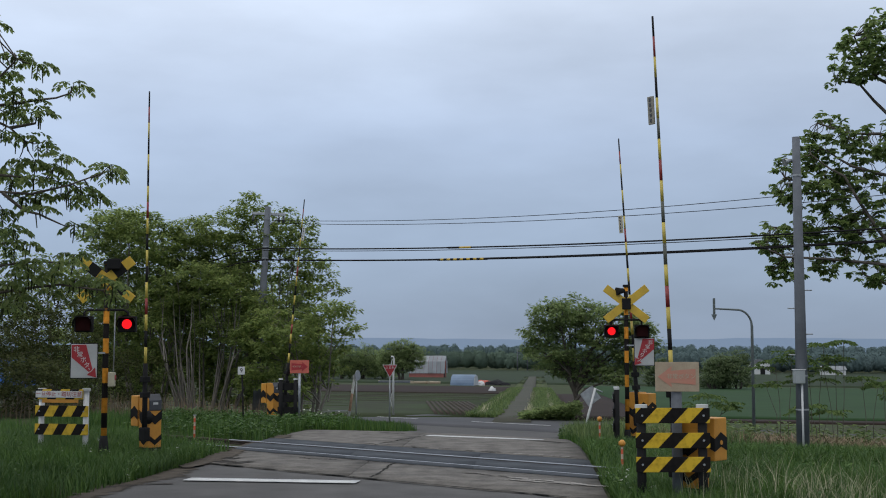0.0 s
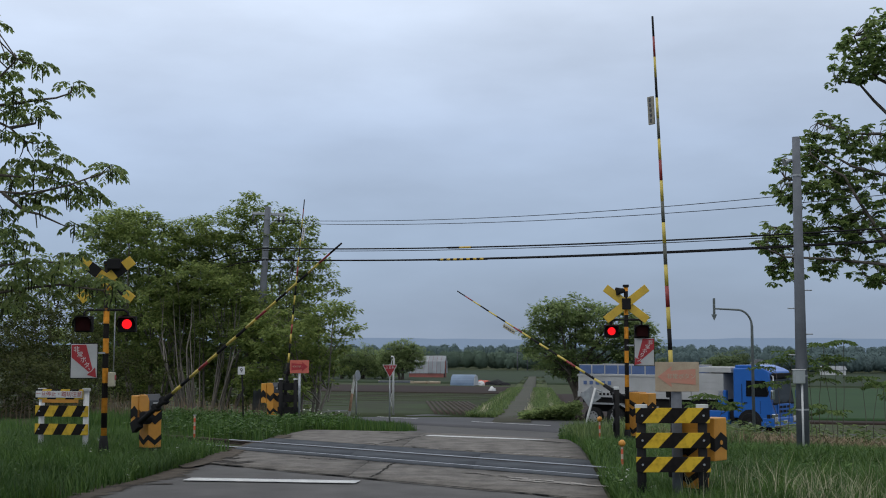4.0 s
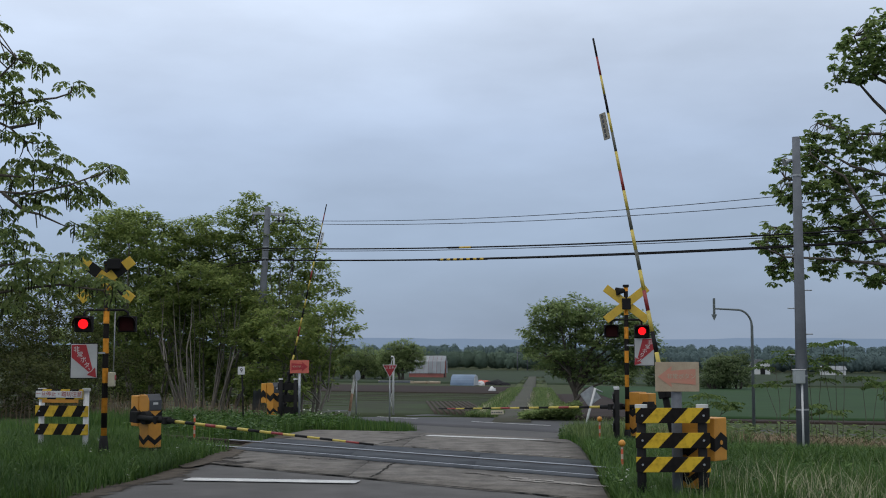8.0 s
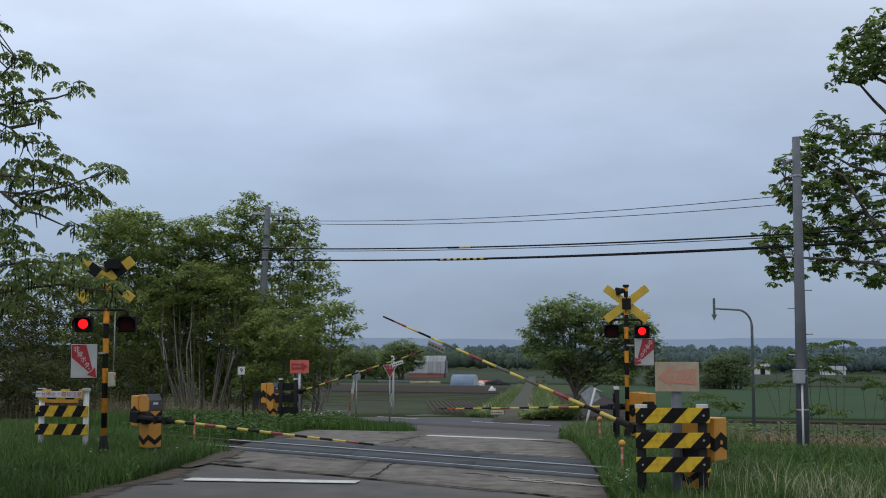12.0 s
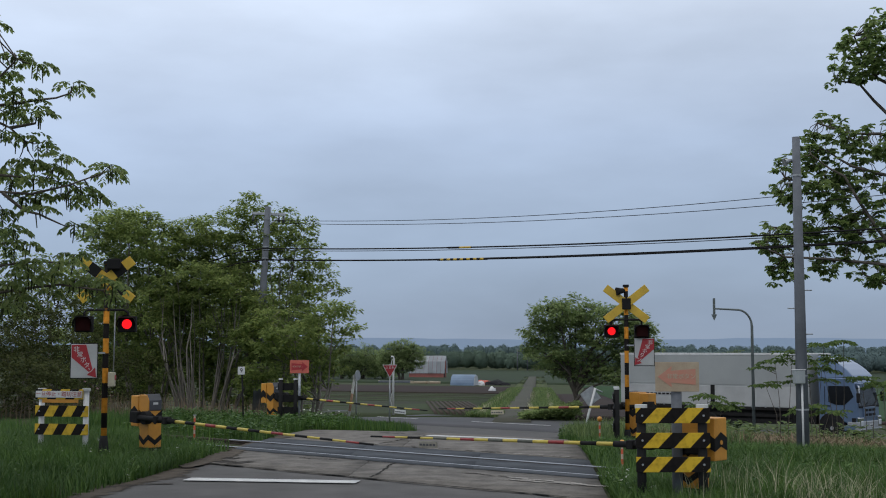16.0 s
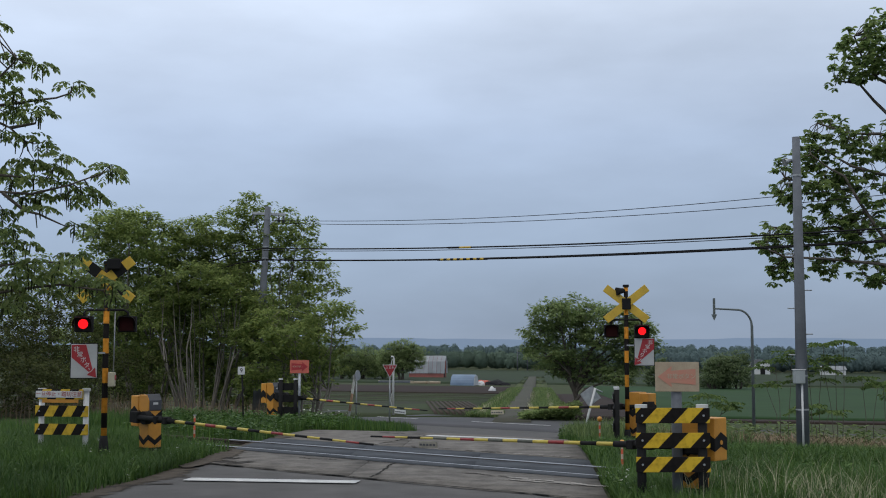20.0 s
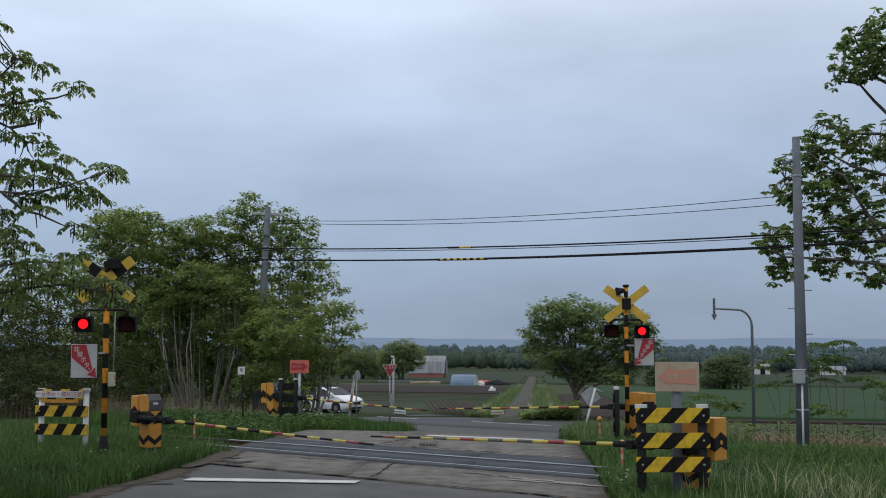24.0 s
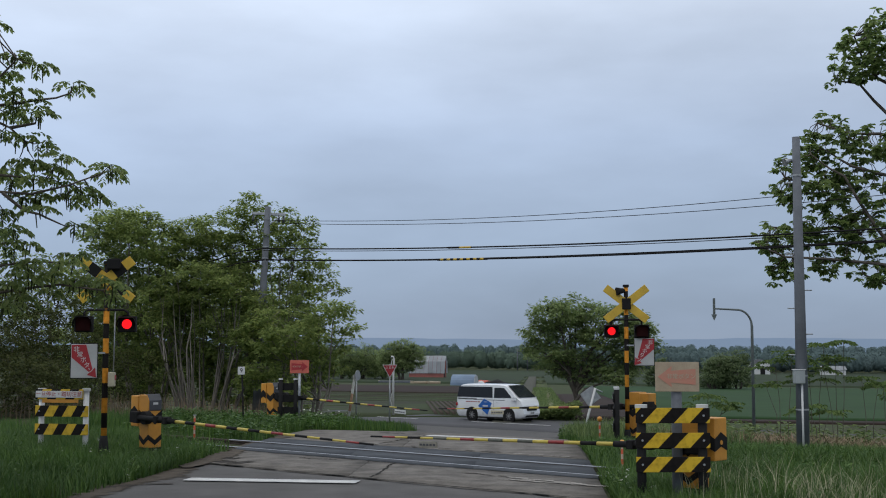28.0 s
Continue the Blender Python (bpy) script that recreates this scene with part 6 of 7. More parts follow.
M_LEAF_S = mat("sapling_leaves", (0.125, 0.185, 0.06), (0.09, 0.135, 0.045), 0.8, scale=3, bump=0, island=0.3, translucent=0.5)
for i, (x, y, tips) in enumerate(((8.3, 30, ((-0.1, 2.25), (0.32, 2.42), (-0.35, 1.65))), (9.2, 30.4, ((-0.15, 2.3), (0.35, 2.72))), (9.9, 30.6, ((0.12, 2.85), (-0.1, 2.45), (-0.35, 2.15))),
                                  (10.6, 30.5, ((-0.1, 1.95), (0.25, 1.8))), (8.9, 29, ((-0.2, 1.15), (0.3, 1.0))),
                                  (11.3, 31.2, ((0.0, 1.9), (0.4, 1.6))), (6.6, 30.5, ((0, 1.3), (0.4, 1.1))), (12.3, 33, ((0.0, 1.9), (0.5, 1.7))))):
    sapling(x, y, 200 + i, tips, "slender sapling topped by flat tufts of pinnate leaves")


# low broad-leaved weeds and white flower heads
def weeds(name, n, fn, seed, h0, h1, leaf, material, label, per=9):
    rs = np.random.RandomState(seed)
    xy = scatter(n, fn, seed)
    z = base(xy[:, 0], xy[:, 1])
    h = rs.uniform(h0, h1, n)
    C = np.repeat(np.column_stack([xy, z]), per, 0)
    f = rs.uniform(0.25, 1, n * per)
    C[:, 2] += np.repeat(h, per) * f
    a = rs.uniform(0, 6.283, n * per)
    A = np.column_stack([np.cos(a), np.sin(a), rs.uniform(-0.1, 0.7, n * per)])
    me = leaf_mesh(name, C, A, rs.normal(0, 0.3, C.shape) + [0, 0, 1], leaf * rs.uniform(0.6, 1.4, n * per), leaf * 0.55, material)
    return tagged(new(name, me), label, "weeds", kind="stuff")


weeds("weeds", 500, area(-10, -3.8, 15, 24), 301, 0.08, 0.3, 0.07, M_GRASS, "broad-leaved weeds among verge grass")
weeds("weeds", 700, area(2.3, 9, 14, 24), 302, 0.08, 0.3, 0.07, M_GRASS, "broad-leaved weeds beside the guard fence")
weeds("weeds", 900, area(-8, -2.5, 27, 37), 303, 0.1, 0.4, 0.10, M_GRASS, "broad-leaved weeds beyond the rails")
weeds("weeds", 1500, area(5, 20, 29.5, 40), 304, 0.15, 0.8, 0.18, M_VERGE, "rank green weeds before the main road")
weeds("weeds", 420, area(3.4, 7, 31, 52), 305, 0.12, 0.42, 0.12, M_GRASS, "rank green weeds on the bank")
weeds("flowers", 60, area(4.3, 6.2, 42, 50), 306, 0.3, 0.55, 0.09, M_FLOWER, "white flower heads on the bank", 5)
weeds("flowers", 60, area(-5.2, -3.4, 34, 50), 307, 0.35, 0.55, 0.08, M_FLOWER, "white flower heads by the signs", 5)
weeds("flowers", 14, area(2.2, 3.0, 16, 19), 308, 0.2, 0.3, 0.04, M_FLOWER, "white seed heads in the grass", 6)
weeds("flowers", 16, area(-7, -4.5, 17, 22), 309, 0.2, 0.4, 0.03, M_FLOWER, "white seed heads in the verge", 6)
weeds("shrub_patch", 260, lambda rs, n: (np.column_stack([rs.uniform(4.2, 7.4, n), rs.uniform(65.0, 68.0, n)]), np.ones(n, bool)), 310, 0.3, 1.0, 0.22, M_LEAF_D, "dark green shrubs at the farm road's mouth", 14)
grass("grass", scatter(9000, lambda rs, n: area(-14, 2.6, 62, 74)(rs, n), 311), 0.12, 0.38, 0.04, 311, M_GRASS, "grass along the far edge of the main road")
for sd, u0, u1, n in ((312, 0.85, 3.2, 15000), (313, -2.6, -0.85, 10000), (314, -0.15, 0.15, 900)):
    def verge(rs, m):
        y = 68 + 110 * rs.uniform(0, 1, m) ** 1.8
        u = rs.uniform(u0, u1, m)
        wob = 0.3 * np.sin(y * 1.7) + 0.25 * np.sin(y * 0.63 + u)
        p = np.column_stack([3.3 + 0.0775 * (y - 60) + u + wob * 0.4, y])
        return p, rs.uniform(-1.2, 1, m) < np.sin(p[:, 0] * 2.3 + np.sin(y * 0.9) * 2) + 0.4
    grass("grass", scatter(n, verge, sd), 0.08, 0.42 if sd < 314 else 0.15, 0.06, sd, M_VERGE if sd < 314 else M_GRASS, "rough grass beside the farm road", 0.9)
grass("dry_grass", scatter(900, lambda rs, m: ((lambda y: np.column_stack([3.3 + 0.0775 * (y - 60) + rs.choice([-2.0, 0.9, 2.4], m) + rs.normal(0, 0.15, m), y]))(68 + 80 * rs.uniform(0, 1, m) ** 1.5), np.ones(m, bool)), 315), 0.15, 0.5, 0.07, 315, M_STALK, "pale dead grass along the farm road", 0.8)


# ---- vehicles ----
def gloss(name, col, rough=0.25, metal=0.0, coat=0.6):
    m = mat(name, col, tuple(v * 0.9 for v in col), rough, metal, scale=1.5, fine=12, bump=0.01)
    m.node_tree.nodes["Principled BSDF"].inputs["Coat Weight"].default_value = coat
    return m


M_CARWHITE = gloss("white_car_paint", (0.74, 0.75, 0.76))
M_CARRED = gloss("red_car_paint", (0.105, 0.004, 0.008), 0.42, 0.0, 0.1)
M_BLUE = gloss("blue_lorry_paint", (0.012, 0.115, 0.43), 0.35, 0.0, 0.3)
M_PALEBLUE = gloss("pale_blue_lorry_paint", (0.11, 0.165, 0.265), 0.35, 0.3)
M_GLASS = gloss("tinted_glass", (0.008, 0.009, 0.011), 0.12, 0.0, 0.0)
M_SCREEN = gloss("windscreen_glass", (0.045, 0.055, 0.058), 0.06, 0.0, 0.3)
M_BODYGREY = mat("pale_grey_steel_body", (0.44, 0.44, 0.43), (0.34, 0.34, 0.33), 0.55, 0.1, scale=1.5, bump=0.06)
M_BODYPANEL = mat("aluminium_body_panel", (0.38, 0.39, 0.38), (0.31, 0.32, 0.31), 0.45, 0.2, scale=0.7, bump=0.03)
M_TARPBLUE = mat("blue_cover_sheet", (0.09, 0.15, 0.30), (0.06, 0.10, 0.22), 0.6, scale=2, bump=0.2)
# dirty chassis, darkened further so that it doubles as underbody shade
M_CHASSIS = mat("dirty_chassis_and_shade", (0.024, 0.023, 0.022), (0.014, 0.013, 0.013), 0.8, scale=3, bump=0.2)
M_RIM = mat("steel_wheel_rim", (0.34, 0.34, 0.34), (0.22, 0.22, 0.22), 0.45, 0.35, scale=6, bump=0.05)
M_SPOKE = mat("dull_alloy_spoke", (0.21, 0.21, 0.215), (0.15, 0.15, 0.155), 0.5, 0.3, scale=6, bump=0.05)
# rim colour darkened for the shade of the recess behind the spokes
M_RIMDARK = mat("shaded_alloy_rim", (0.13, 0.13, 0.135), (0.08, 0.08, 0.085), 0.5, 0.3, scale=6, bump=0.05)
M_CHROME = mat("chrome", (0.65, 0.66, 0.68), rough=0.15, metal=0.95, bump=0)
M_HEADLAMP = mat("headlamp_glass", (0.55, 0.57, 0.60), (0.42, 0.44, 0.47), 0.12, bump=0)
M_TAIL = mat("tail_lamp", (0.30, 0.02, 0.02), rough=0.25, bump=0)

WHEELS = {}


for m_ in (M_GLASS, M_SCREEN):
    m_.node_tree.nodes["Principled BSDF"].inputs["Specular IOR Level"].default_value = 0.3


def wheel(parent, x, y, r, w, spokes):
    """A wheel that turns about its axle."""
    s = 1 if y > 0 else -1
    e = thing_part("wheel", parent, pose(x, y, r))
    bm = bmesh.new()
    prof = [(r * 0.62, -w / 2), (r * 0.93, -w / 2), (r, -w * 0.36), (r, w * 0.36), (r * 0.93, w / 2), (r * 0.62, w / 2)]
    n = 24
    rings = [[bm.verts.new((rr * math.cos(t), yy, rr * math.sin(t))) for rr, yy in prof] for t in (2 * math.pi * k / n for k in range(n))]
    for k in range(n):
        a, b = rings[k], rings[(k + 1) % n]
        for i in range(len(prof)):
            j = (i + 1) % len(prof)
            f = bm.faces.new((a[i], a[j], b[j], b[i]))
    bmesh.ops.recalc_face_normals(bm, faces=bm.faces[:])
    part("tyre", bm, M_RUB, e)
    rim = tube([(0, s * w * 0.18, 0), (0, s * w * 0.40, 0)], [r * 0.63, r * 0.60], 24, smooth=False)
    ro = part("rim", rim, M_RIMDARK if spokes else M_RIM, e)
    if spokes:
        for k in range(spokes):
            b = box(-0.024, s * w * 0.40, r * 0.10, 0.024, s * (w * 0.40 + 0.02), r * 0.60)
            part("spoke", b, M_SPOKE, ro).matrix_basis = pose(0, 0, 0, 0, 360 / spokes * k, 0)
    else:
        for k in range(8):
            t = 2 * math.pi * k / 8
            part("hand_hole", disc((r * 0.42 * math.cos(t), s * (w * 0.40 + 0.003), r * 0.42 * math.sin(t)), r * 0.07, (0, 1, 0), 0.008, 8), M_CHASSIS, ro)
    part("hub", disc((0, s * w * 0.42, 0), r * 0.18, (0, 1, 0), w * 0.1, 12), M_RIM, e)
    WHEELS.setdefault(parent.name, []).append((e, (x, y, r)))
    return e


def shaped(outline, w, belt, k, y0=None, y1=None, bev=0.0, bm=None):
    """A body outline across the car's width w, narrowing above the belt."""
    b = prism(outline, -w if y0 is None else y0, w if y1 is None else y1, bev)
    for v in b.verts:
        if v.co.z > belt:
            v.co.y *= 1 - k * (v.co.z - belt)
    return merge(bm, b)


def pane(name, outline, w, belt, k, material, parent, label=""):
    for s in (-1, 1):
        part(name, shaped(outline, w, belt, k, s * (w - 0.03), s * (w + 0.006)), material, parent, label)


def cross_panel(name, x0, z0, x1, z1, wy0, wy1, material, parent, lift=0.008):
    """A sloping panel across the body between two heights, e.g. a windscreen."""
    bm = bmesh.new()
    n = Vector((z1 - z0, 0, -(x1 - x0))).normalized()
    n = n if n.z > 0 or n.x > 0 else -n
    o = n * lift
    v = [bm.verts.new(Vector(c) + o) for c in ((x0, -wy0, z0), (x0, wy0, z0), (x1, wy1, z1), (x1, -wy1, z1))]
    bm.faces.new(v)
    bmesh.ops.solidify(bm, geom=bm.faces[:], thickness=0.02)
    bmesh.ops.recalc_face_normals(bm, faces=bm.faces[:])
    return part(name, bm, material, parent)


def loft_body(outline, w, belt, k):
    """A car body lofted along its length under its roof line, with rounded shoulders and ends."""
    lo = min(z for _, z in outline)
    up = [(x, z) for x, z in outline if z > lo + 0.12]
    up = sorted(up)
    xs, zs = np.array([p[0] for p in up]), np.array([p[1] for p in up])
    X = np.linspace(xs[0], xs[-1], 56)
    # round the roof line off between its points
    T = sum(np.interp(np.clip(X + o, xs[0], xs[-1]), xs, zs) for o in np.linspace(-0.16, 0.16, 9)) / 9
    T[0], T[-1] = zs[0], zs[-1]
    bm = bmesh.new()
    rings = []
    for x, t in zip(X, T):
        e = min(x - X[0], X[-1] - x)
        wr = w * (1 - 0.16 * max(0, 1 - e / 0.45) ** 2)
        b = lo + 0.16 * max(0, 1 - e / 0.30) ** 2
        s = min(t - 0.03, belt)
        wt = wr * (1 - k * max(0, t - 0.05 - s))
        half = [(wr * 0.90, b), (wr * 0.985, b + 0.07), (wr, b + (s - b) * 0.45), (wr * 0.995, s - 0.05), (wr * 0.985, s),
                ((wr * 0.985 + wt) / 2, (s + t - 0.05) / 2), (wt, max(s + 0.004, t - 0.05)), (wt - 0.07, t - 0.018), (wt - 0.25, t - 0.004)]
        rings.append([bm.verts.new((x, y, z)) for y, z in half] + [bm.verts.new((x, -y, z)) for y, z in half[::-1]])
    n = len(rings[0])
    for r0, r1 in zip(rings, rings[1:]):
        for i in range(n):
            f = bm.faces.new((r0[i], r0[(i + 1) % n], r1[(i + 1) % n], r1[i]))
    bm.faces.new(rings[0])
    bm.faces.new(rings[-1][::-1])
    bmesh.ops.recalc_face_normals(bm, faces=bm.faces[:])
    for f in bm.faces:
        f.smooth = len(f.verts) == 4
    return bm


def car(name, label, category, paint, outline, w, belt, k, windows, screen, rear, axles, r, spokes, hood_z, grille, extras=()):
    c = thing(name, pose(0, 0, 0), label, category)
    body = part("body", loft_body(outline, w, belt, k), paint, c)
    body.data.set_sharp_from_angle(angle=radians(48))
    for o in windows:
        pane("side_window", o, w, belt, k, M_GLASS, c, "dark tinted window")
    cross_panel("windscreen", *screen, M_SCREEN, c, 0.02)
    cross_panel("rear_window", *rear, M_GLASS, c, 0.02)
    for x in axles:
        for s in (-1, 1):
            # dark disc on the uncut body side stands in for the arch's shade
            part("wheel_arch", disc((x, s * (w - 0.04), r + 0.02), r + 0.075, (0, 1, 0), 0.10, 24), M_CHASSIS, c)
            wheel(c, x, s * (w - 0.08), r, 0.20, spokes)
    part("sill", box(axles[1] + r + 0.1, -w + 0.01, 0.17, axles[0] - r - 0.1, w - 0.01, 0.25), M_CHASSIS, c)
    x0 = outline_front(outline, hood_z)
    for s in (-1, 1):
        hl = box(x0 - 0.30, s * (w - 0.40) - 0.16, hood_z - 0.10, x0 + 0.012, s * (w - 0.40) + 0.22, hood_z + 0.03, 0.03)
        part("headlamp", hl, M_HEADLAMP, c, "clear headlamp")
        part("mirror", box(screen[0] - 0.28, s * (w + 0.02), belt + 0.02, screen[0] - 0.12, s * (w + 0.20), belt + 0.16, 0.03), paint, c)
        tl = outline[0][0]
        part("tail_lamp", box(tl - 0.015, s * (w - 0.16) - 0.12, 0.78, tl + 0.12, s * (w - 0.16) + 0.12, 0.95, 0.02), M_TAIL, c)
        for dx in grille[4:]:
            part("door_handle", box(dx, s * (w - 0.005), belt - 0.13, dx + 0.16, s * (w + 0.02), belt - 0.10, 0.008), paint, c)
    gz0, gz1, gw = grille[:3]
    part("grille", box(x0 - 0.06, -gw, gz0, x0 + 0.03, gw, gz1, 0.02), M_BLK, c, "black front grille")
    part("lower_intake", box(x0 - 0.10, -gw * 1.25, 0.28, x0 + 0.03, gw * 1.25, 0.38, 0.02), M_BLK, c)
    part("number_plate", box(x0 + 0.015, -0.17, 0.42, x0 + 0.03, 0.17, 0.56), M_WHT, c, "blank white plate")
    for m_ in (-0.10, 0.02, 0.10):
        part("plate_bar", box(x0 + 0.031, m_ - 0.03, 0.45, x0 + 0.033, m_ + 0.03, 0.53), M_GREY_DARK, c)
    for s in (-1, 1):
        for dx in grille[4:]:
            xs_ = dx - 0.10
            part("door_seam", box(xs_ - 0.006, s * (w - 0.012), 0.34, xs_ + 0.006, s * (w + 0.005), belt), M_CHASSIS, c)
        part("belt_trim", box(axles[1] + 0.1, s * (w - 0.01), belt - 0.012, axles[0] - 0.3, s * (w + 0.006), belt + 0.008), M_BLK, c)
    for (a0, a1, b0, b1) in extras:
        for s in (-1, 1):
            part("trim", box(a0, s * (w - 0.01), b0, a1, s * (w + 0.008), b1), M_BLK, c)
    return c


def outline_front(outline, z):
    return max(x for x, zz in outline)


# white saloon: length 4.6 m, nose at x = 0
saloon = car("saloon_car", "white four-door saloon car driving along the main road", "car", M_CARWHITE,
             [(-4.56, 0.36), (-4.60, 0.62), (-4.58, 0.98), (-4.42, 1.08), (-4.05, 1.15), (-3.40, 1.40), (-2.9, 1.485), (-2.4, 1.50), (-1.95, 1.44), (-1.05, 1.05), (-0.60, 0.96), (-0.15, 0.80), (0.0, 0.60), (-0.02, 0.30), (-0.5, 0.2), (-4.2, 0.2)],
             0.88, 0.97, 0.40, ([(-3.88, 1.09), (-3.40, 1.33), (-2.74, 1.43), (-2.74, 1.00)], [(-2.69, 1.00), (-2.69, 1.43), (-2.05, 1.38), (-1.36, 1.04), (-1.36, 1.00)]),
             (-1.07, 1.07, -1.93, 1.43, 0.78, 0.64), (-4.03, 1.17, -3.42, 1.39, 0.72, 0.62), (-0.88, -3.60), 0.325, 9, 0.74, (0.55, 0.70, 0.42, 0, -2.6, -1.75))
hatch = car("hatchback_car", "dark red five-door hatchback car driving along the main road", "car", M_CARRED,
            [(-4.02, 0.34), (-4.06, 0.62), (-3.98, 1.02), (-3.72, 1.35), (-3.35, 1.47), (-2.6, 1.51), (-1.95, 1.46), (-1.15, 1.05), (-0.62, 0.94), (-0.16, 0.78), (0.0, 0.58), (-0.02, 0.30), (-0.5, 0.2), (-3.7, 0.2)],
            0.85, 0.95, 0.36, ([(-3.42, 1.10), (-3.25, 1.36), (-2.62, 1.42), (-2.62, 1.04)], [(-2.54, 1.03), (-2.54, 1.42), (-2.02, 1.38), (-1.42, 1.05), (-1.42, 1.0)]),
            (-1.17, 1.07, -1.93, 1.45, 0.74, 0.62), (-3.97, 1.05, -3.74, 1.34, 0.66, 0.58), (-0.80, -3.37), 0.31, 10, 0.70, (0.50, 0.68, 0.40, 0, -2.5, -1.7))
van = car("van", "white delivery van with dark windows and a blue side panel", "van", M_CARWHITE,
          [(-4.66, 0.34), (-4.69, 0.8), (-4.60, 1.55), (-4.45, 1.90), (-4.1, 1.98), (-1.6, 1.99), (-1.12, 1.94), (-0.32, 1.27), (-0.10, 1.12), (-0.01, 0.88), (0.0, 0.5), (-0.02, 0.26), (-0.5, 0.2), (-4.3, 0.2)],
          0.845, 1.15, 0.14, ([(-4.54, 1.27), (-4.44, 1.83), (-2.10, 1.84), (-2.05, 1.26)], [(-1.95, 1.26), (-1.95, 1.80), (-1.30, 1.80), (-0.72, 1.28)]),
          (-0.32, 1.30, -1.09, 1.92, 0.76, 0.68), (-4.62, 1.35, -4.47, 1.85, 0.7, 0.66), (-0.92, -3.48), 0.33, 8, 0.86, (0.62, 0.84, 0.42, 0, -1.85, -2.6), ((-4.5, -3.15, 1.16, 1.20),))
for s in (-1, 1):
    part("side_panel", prism([(-3.05, 0.80), (-2.40, 0.36), (-2.08, 0.98), (-2.62, 1.20)], s * 0.846, s * 0.853), M_BLUE, van, "tilted blue panel with pale bars")
    part("panel_bar", box(-2.72, s * 0.854, 0.78, -2.35, s * 0.856, 0.86), M_WHT, van)
    for i in range(6):
        part("text_bar", box(-3.9 + 0.17 * i, s * 0.846, 1.00, -3.78 + 0.17 * i, s * 0.850, 1.05), M_TAIL, van)


def lorry_cab(parent, paint, h, length, deflector, win, ax):
    """A forward-control cab, nose at x = 0."""
    o = [(-length, 0.75), (-length, h), (-0.45, h), (-0.18, h - 0.15), (-0.02, 1.55), (0.0, 1.0), (0.0, 0.45), (-0.45, 0.42), (-0.55, 0.75)]
    part("cab", shaped(o, 1.24, 1.6, 0.03, bev=0.05), paint, parent, "lorry cab")
    pane("side_window", win, 1.24, 1.6, 0.03, M_GLASS, parent, "dark side window")
    cross_panel("windscreen", -0.015, 1.46, -0.19, h - 0.30, 1.17, 1.12, M_SCREEN, parent, 0.03)
    part("scuttle", box(-0.03, -1.16, 1.38, 0.035, 1.16, 1.47, 0.01), M_BLK, parent, "black strip below the windscreen")
    for w_ in (-0.55, 0.35):
        part("wiper", tube([(0.05, w_, 1.45), (0.0, w_ + 0.5, 1.62)], 0.012, 5), M_BLK, parent)
    part("sun_visor", box(-0.10, -1.12, h - 0.44, 0.02 if deflector else 0.15, 1.12, h - 0.22, 0.03), M_BLK if not deflector else paint, parent)
    part("grille", box(-0.01, -0.75, 0.95, 0.05, 0.75, 1.42, 0.02), paint, parent)
    for i in range(2):
        for j in range(3):
            part("grille_slot", box(0.03, -0.62 + 0.44 * j, 1.02 + 0.2 * i, 0.06, -0.26 + 0.44 * j, 1.13 + 0.2 * i, 0.01), M_BLK, parent)
    part("bumper", box(-0.50, -1.25, 0.38, 0.08, 1.25, 0.80, 0.04), M_STEEL if deflector else paint, parent, "front bumper")
    part("bumper_trim", box(0.05, -1.22, 0.36, 0.13, 1.22, 0.47, 0.01), M_CHROME, parent, "chrome bumper strip")
    part("number_plate", box(0.082, -0.2, 0.52, 0.095, 0.2, 0.68), M_WHT, parent, "blank plate")
    part("plate_bar", box(0.096, -0.14, 0.56, 0.098, 0.14, 0.63), M_GREY_DARK, parent)
    for s in (-1, 1):
        part("headlamp_surround", box(-0.14, s * 1.05 - 0.19, 0.52, 0.095, s * 1.05 + 0.21, 0.98, 0.03), M_CHROME, parent, "chrome headlamp surround")
        part("headlamp", box(-0.10, s * 1.04 - 0.15, 0.60, 0.115, s * 1.04 + 0.15, 0.84, 0.03), M_HEADLAMP, parent, "headlamp in a chrome surround")
        part("mirror_arm", tube([(-0.1, s * 1.2, h - 0.3), (0.12, s * 1.42, h - 0.35), (0.12, s * 1.42, 1.5)], 0.02, 6), M_CHROME, parent)
        part("mirror", box(0.02, s * 1.42 - 0.12, 1.62, 0.14, s * 1.42 + 0.12, 2.05, 0.04), M_CHROME if not deflector else M_BLK, parent, "tall side mirror")
        # black plate stands in for the shaded gap at the cab steps
        part("step_recess", box(-0.30, s * 1.236 - 0.01, 0.64, -0.12, s * 1.236 + 0.012, 0.95, 0.005), M_BLK, parent)
        part("door_seam", box(-0.62, s * 1.236 - 0.004, 0.95, -0.605, s * 1.236 + 0.009, 1.55), M_CHASSIS, parent)
        part("step", box(ax + 0.56, s * 1.18 - 0.1, 0.40, -0.14, s * 1.18 + 0.075, 0.62, 0.02), paint, parent)
        part("door_handle", box(-1.42, s * 1.25 - 0.01, 1.42, -1.25, s * 1.25 + 0.02, 1.47), M_BLK, parent)
        part("door_seam", box(-1.52, s * 1.236 - 0.004, 0.85, -1.50, s * 1.236 + 0.008, 2.3), M_CHASSIS, parent)
        # the cab's arch shade is likewise a dark disc on its side
        part("wheel_arch", disc((ax, s * 1.18, 0.55), 0.60, (0, 1, 0), 0.15, 28), M_CHASSIS, parent)


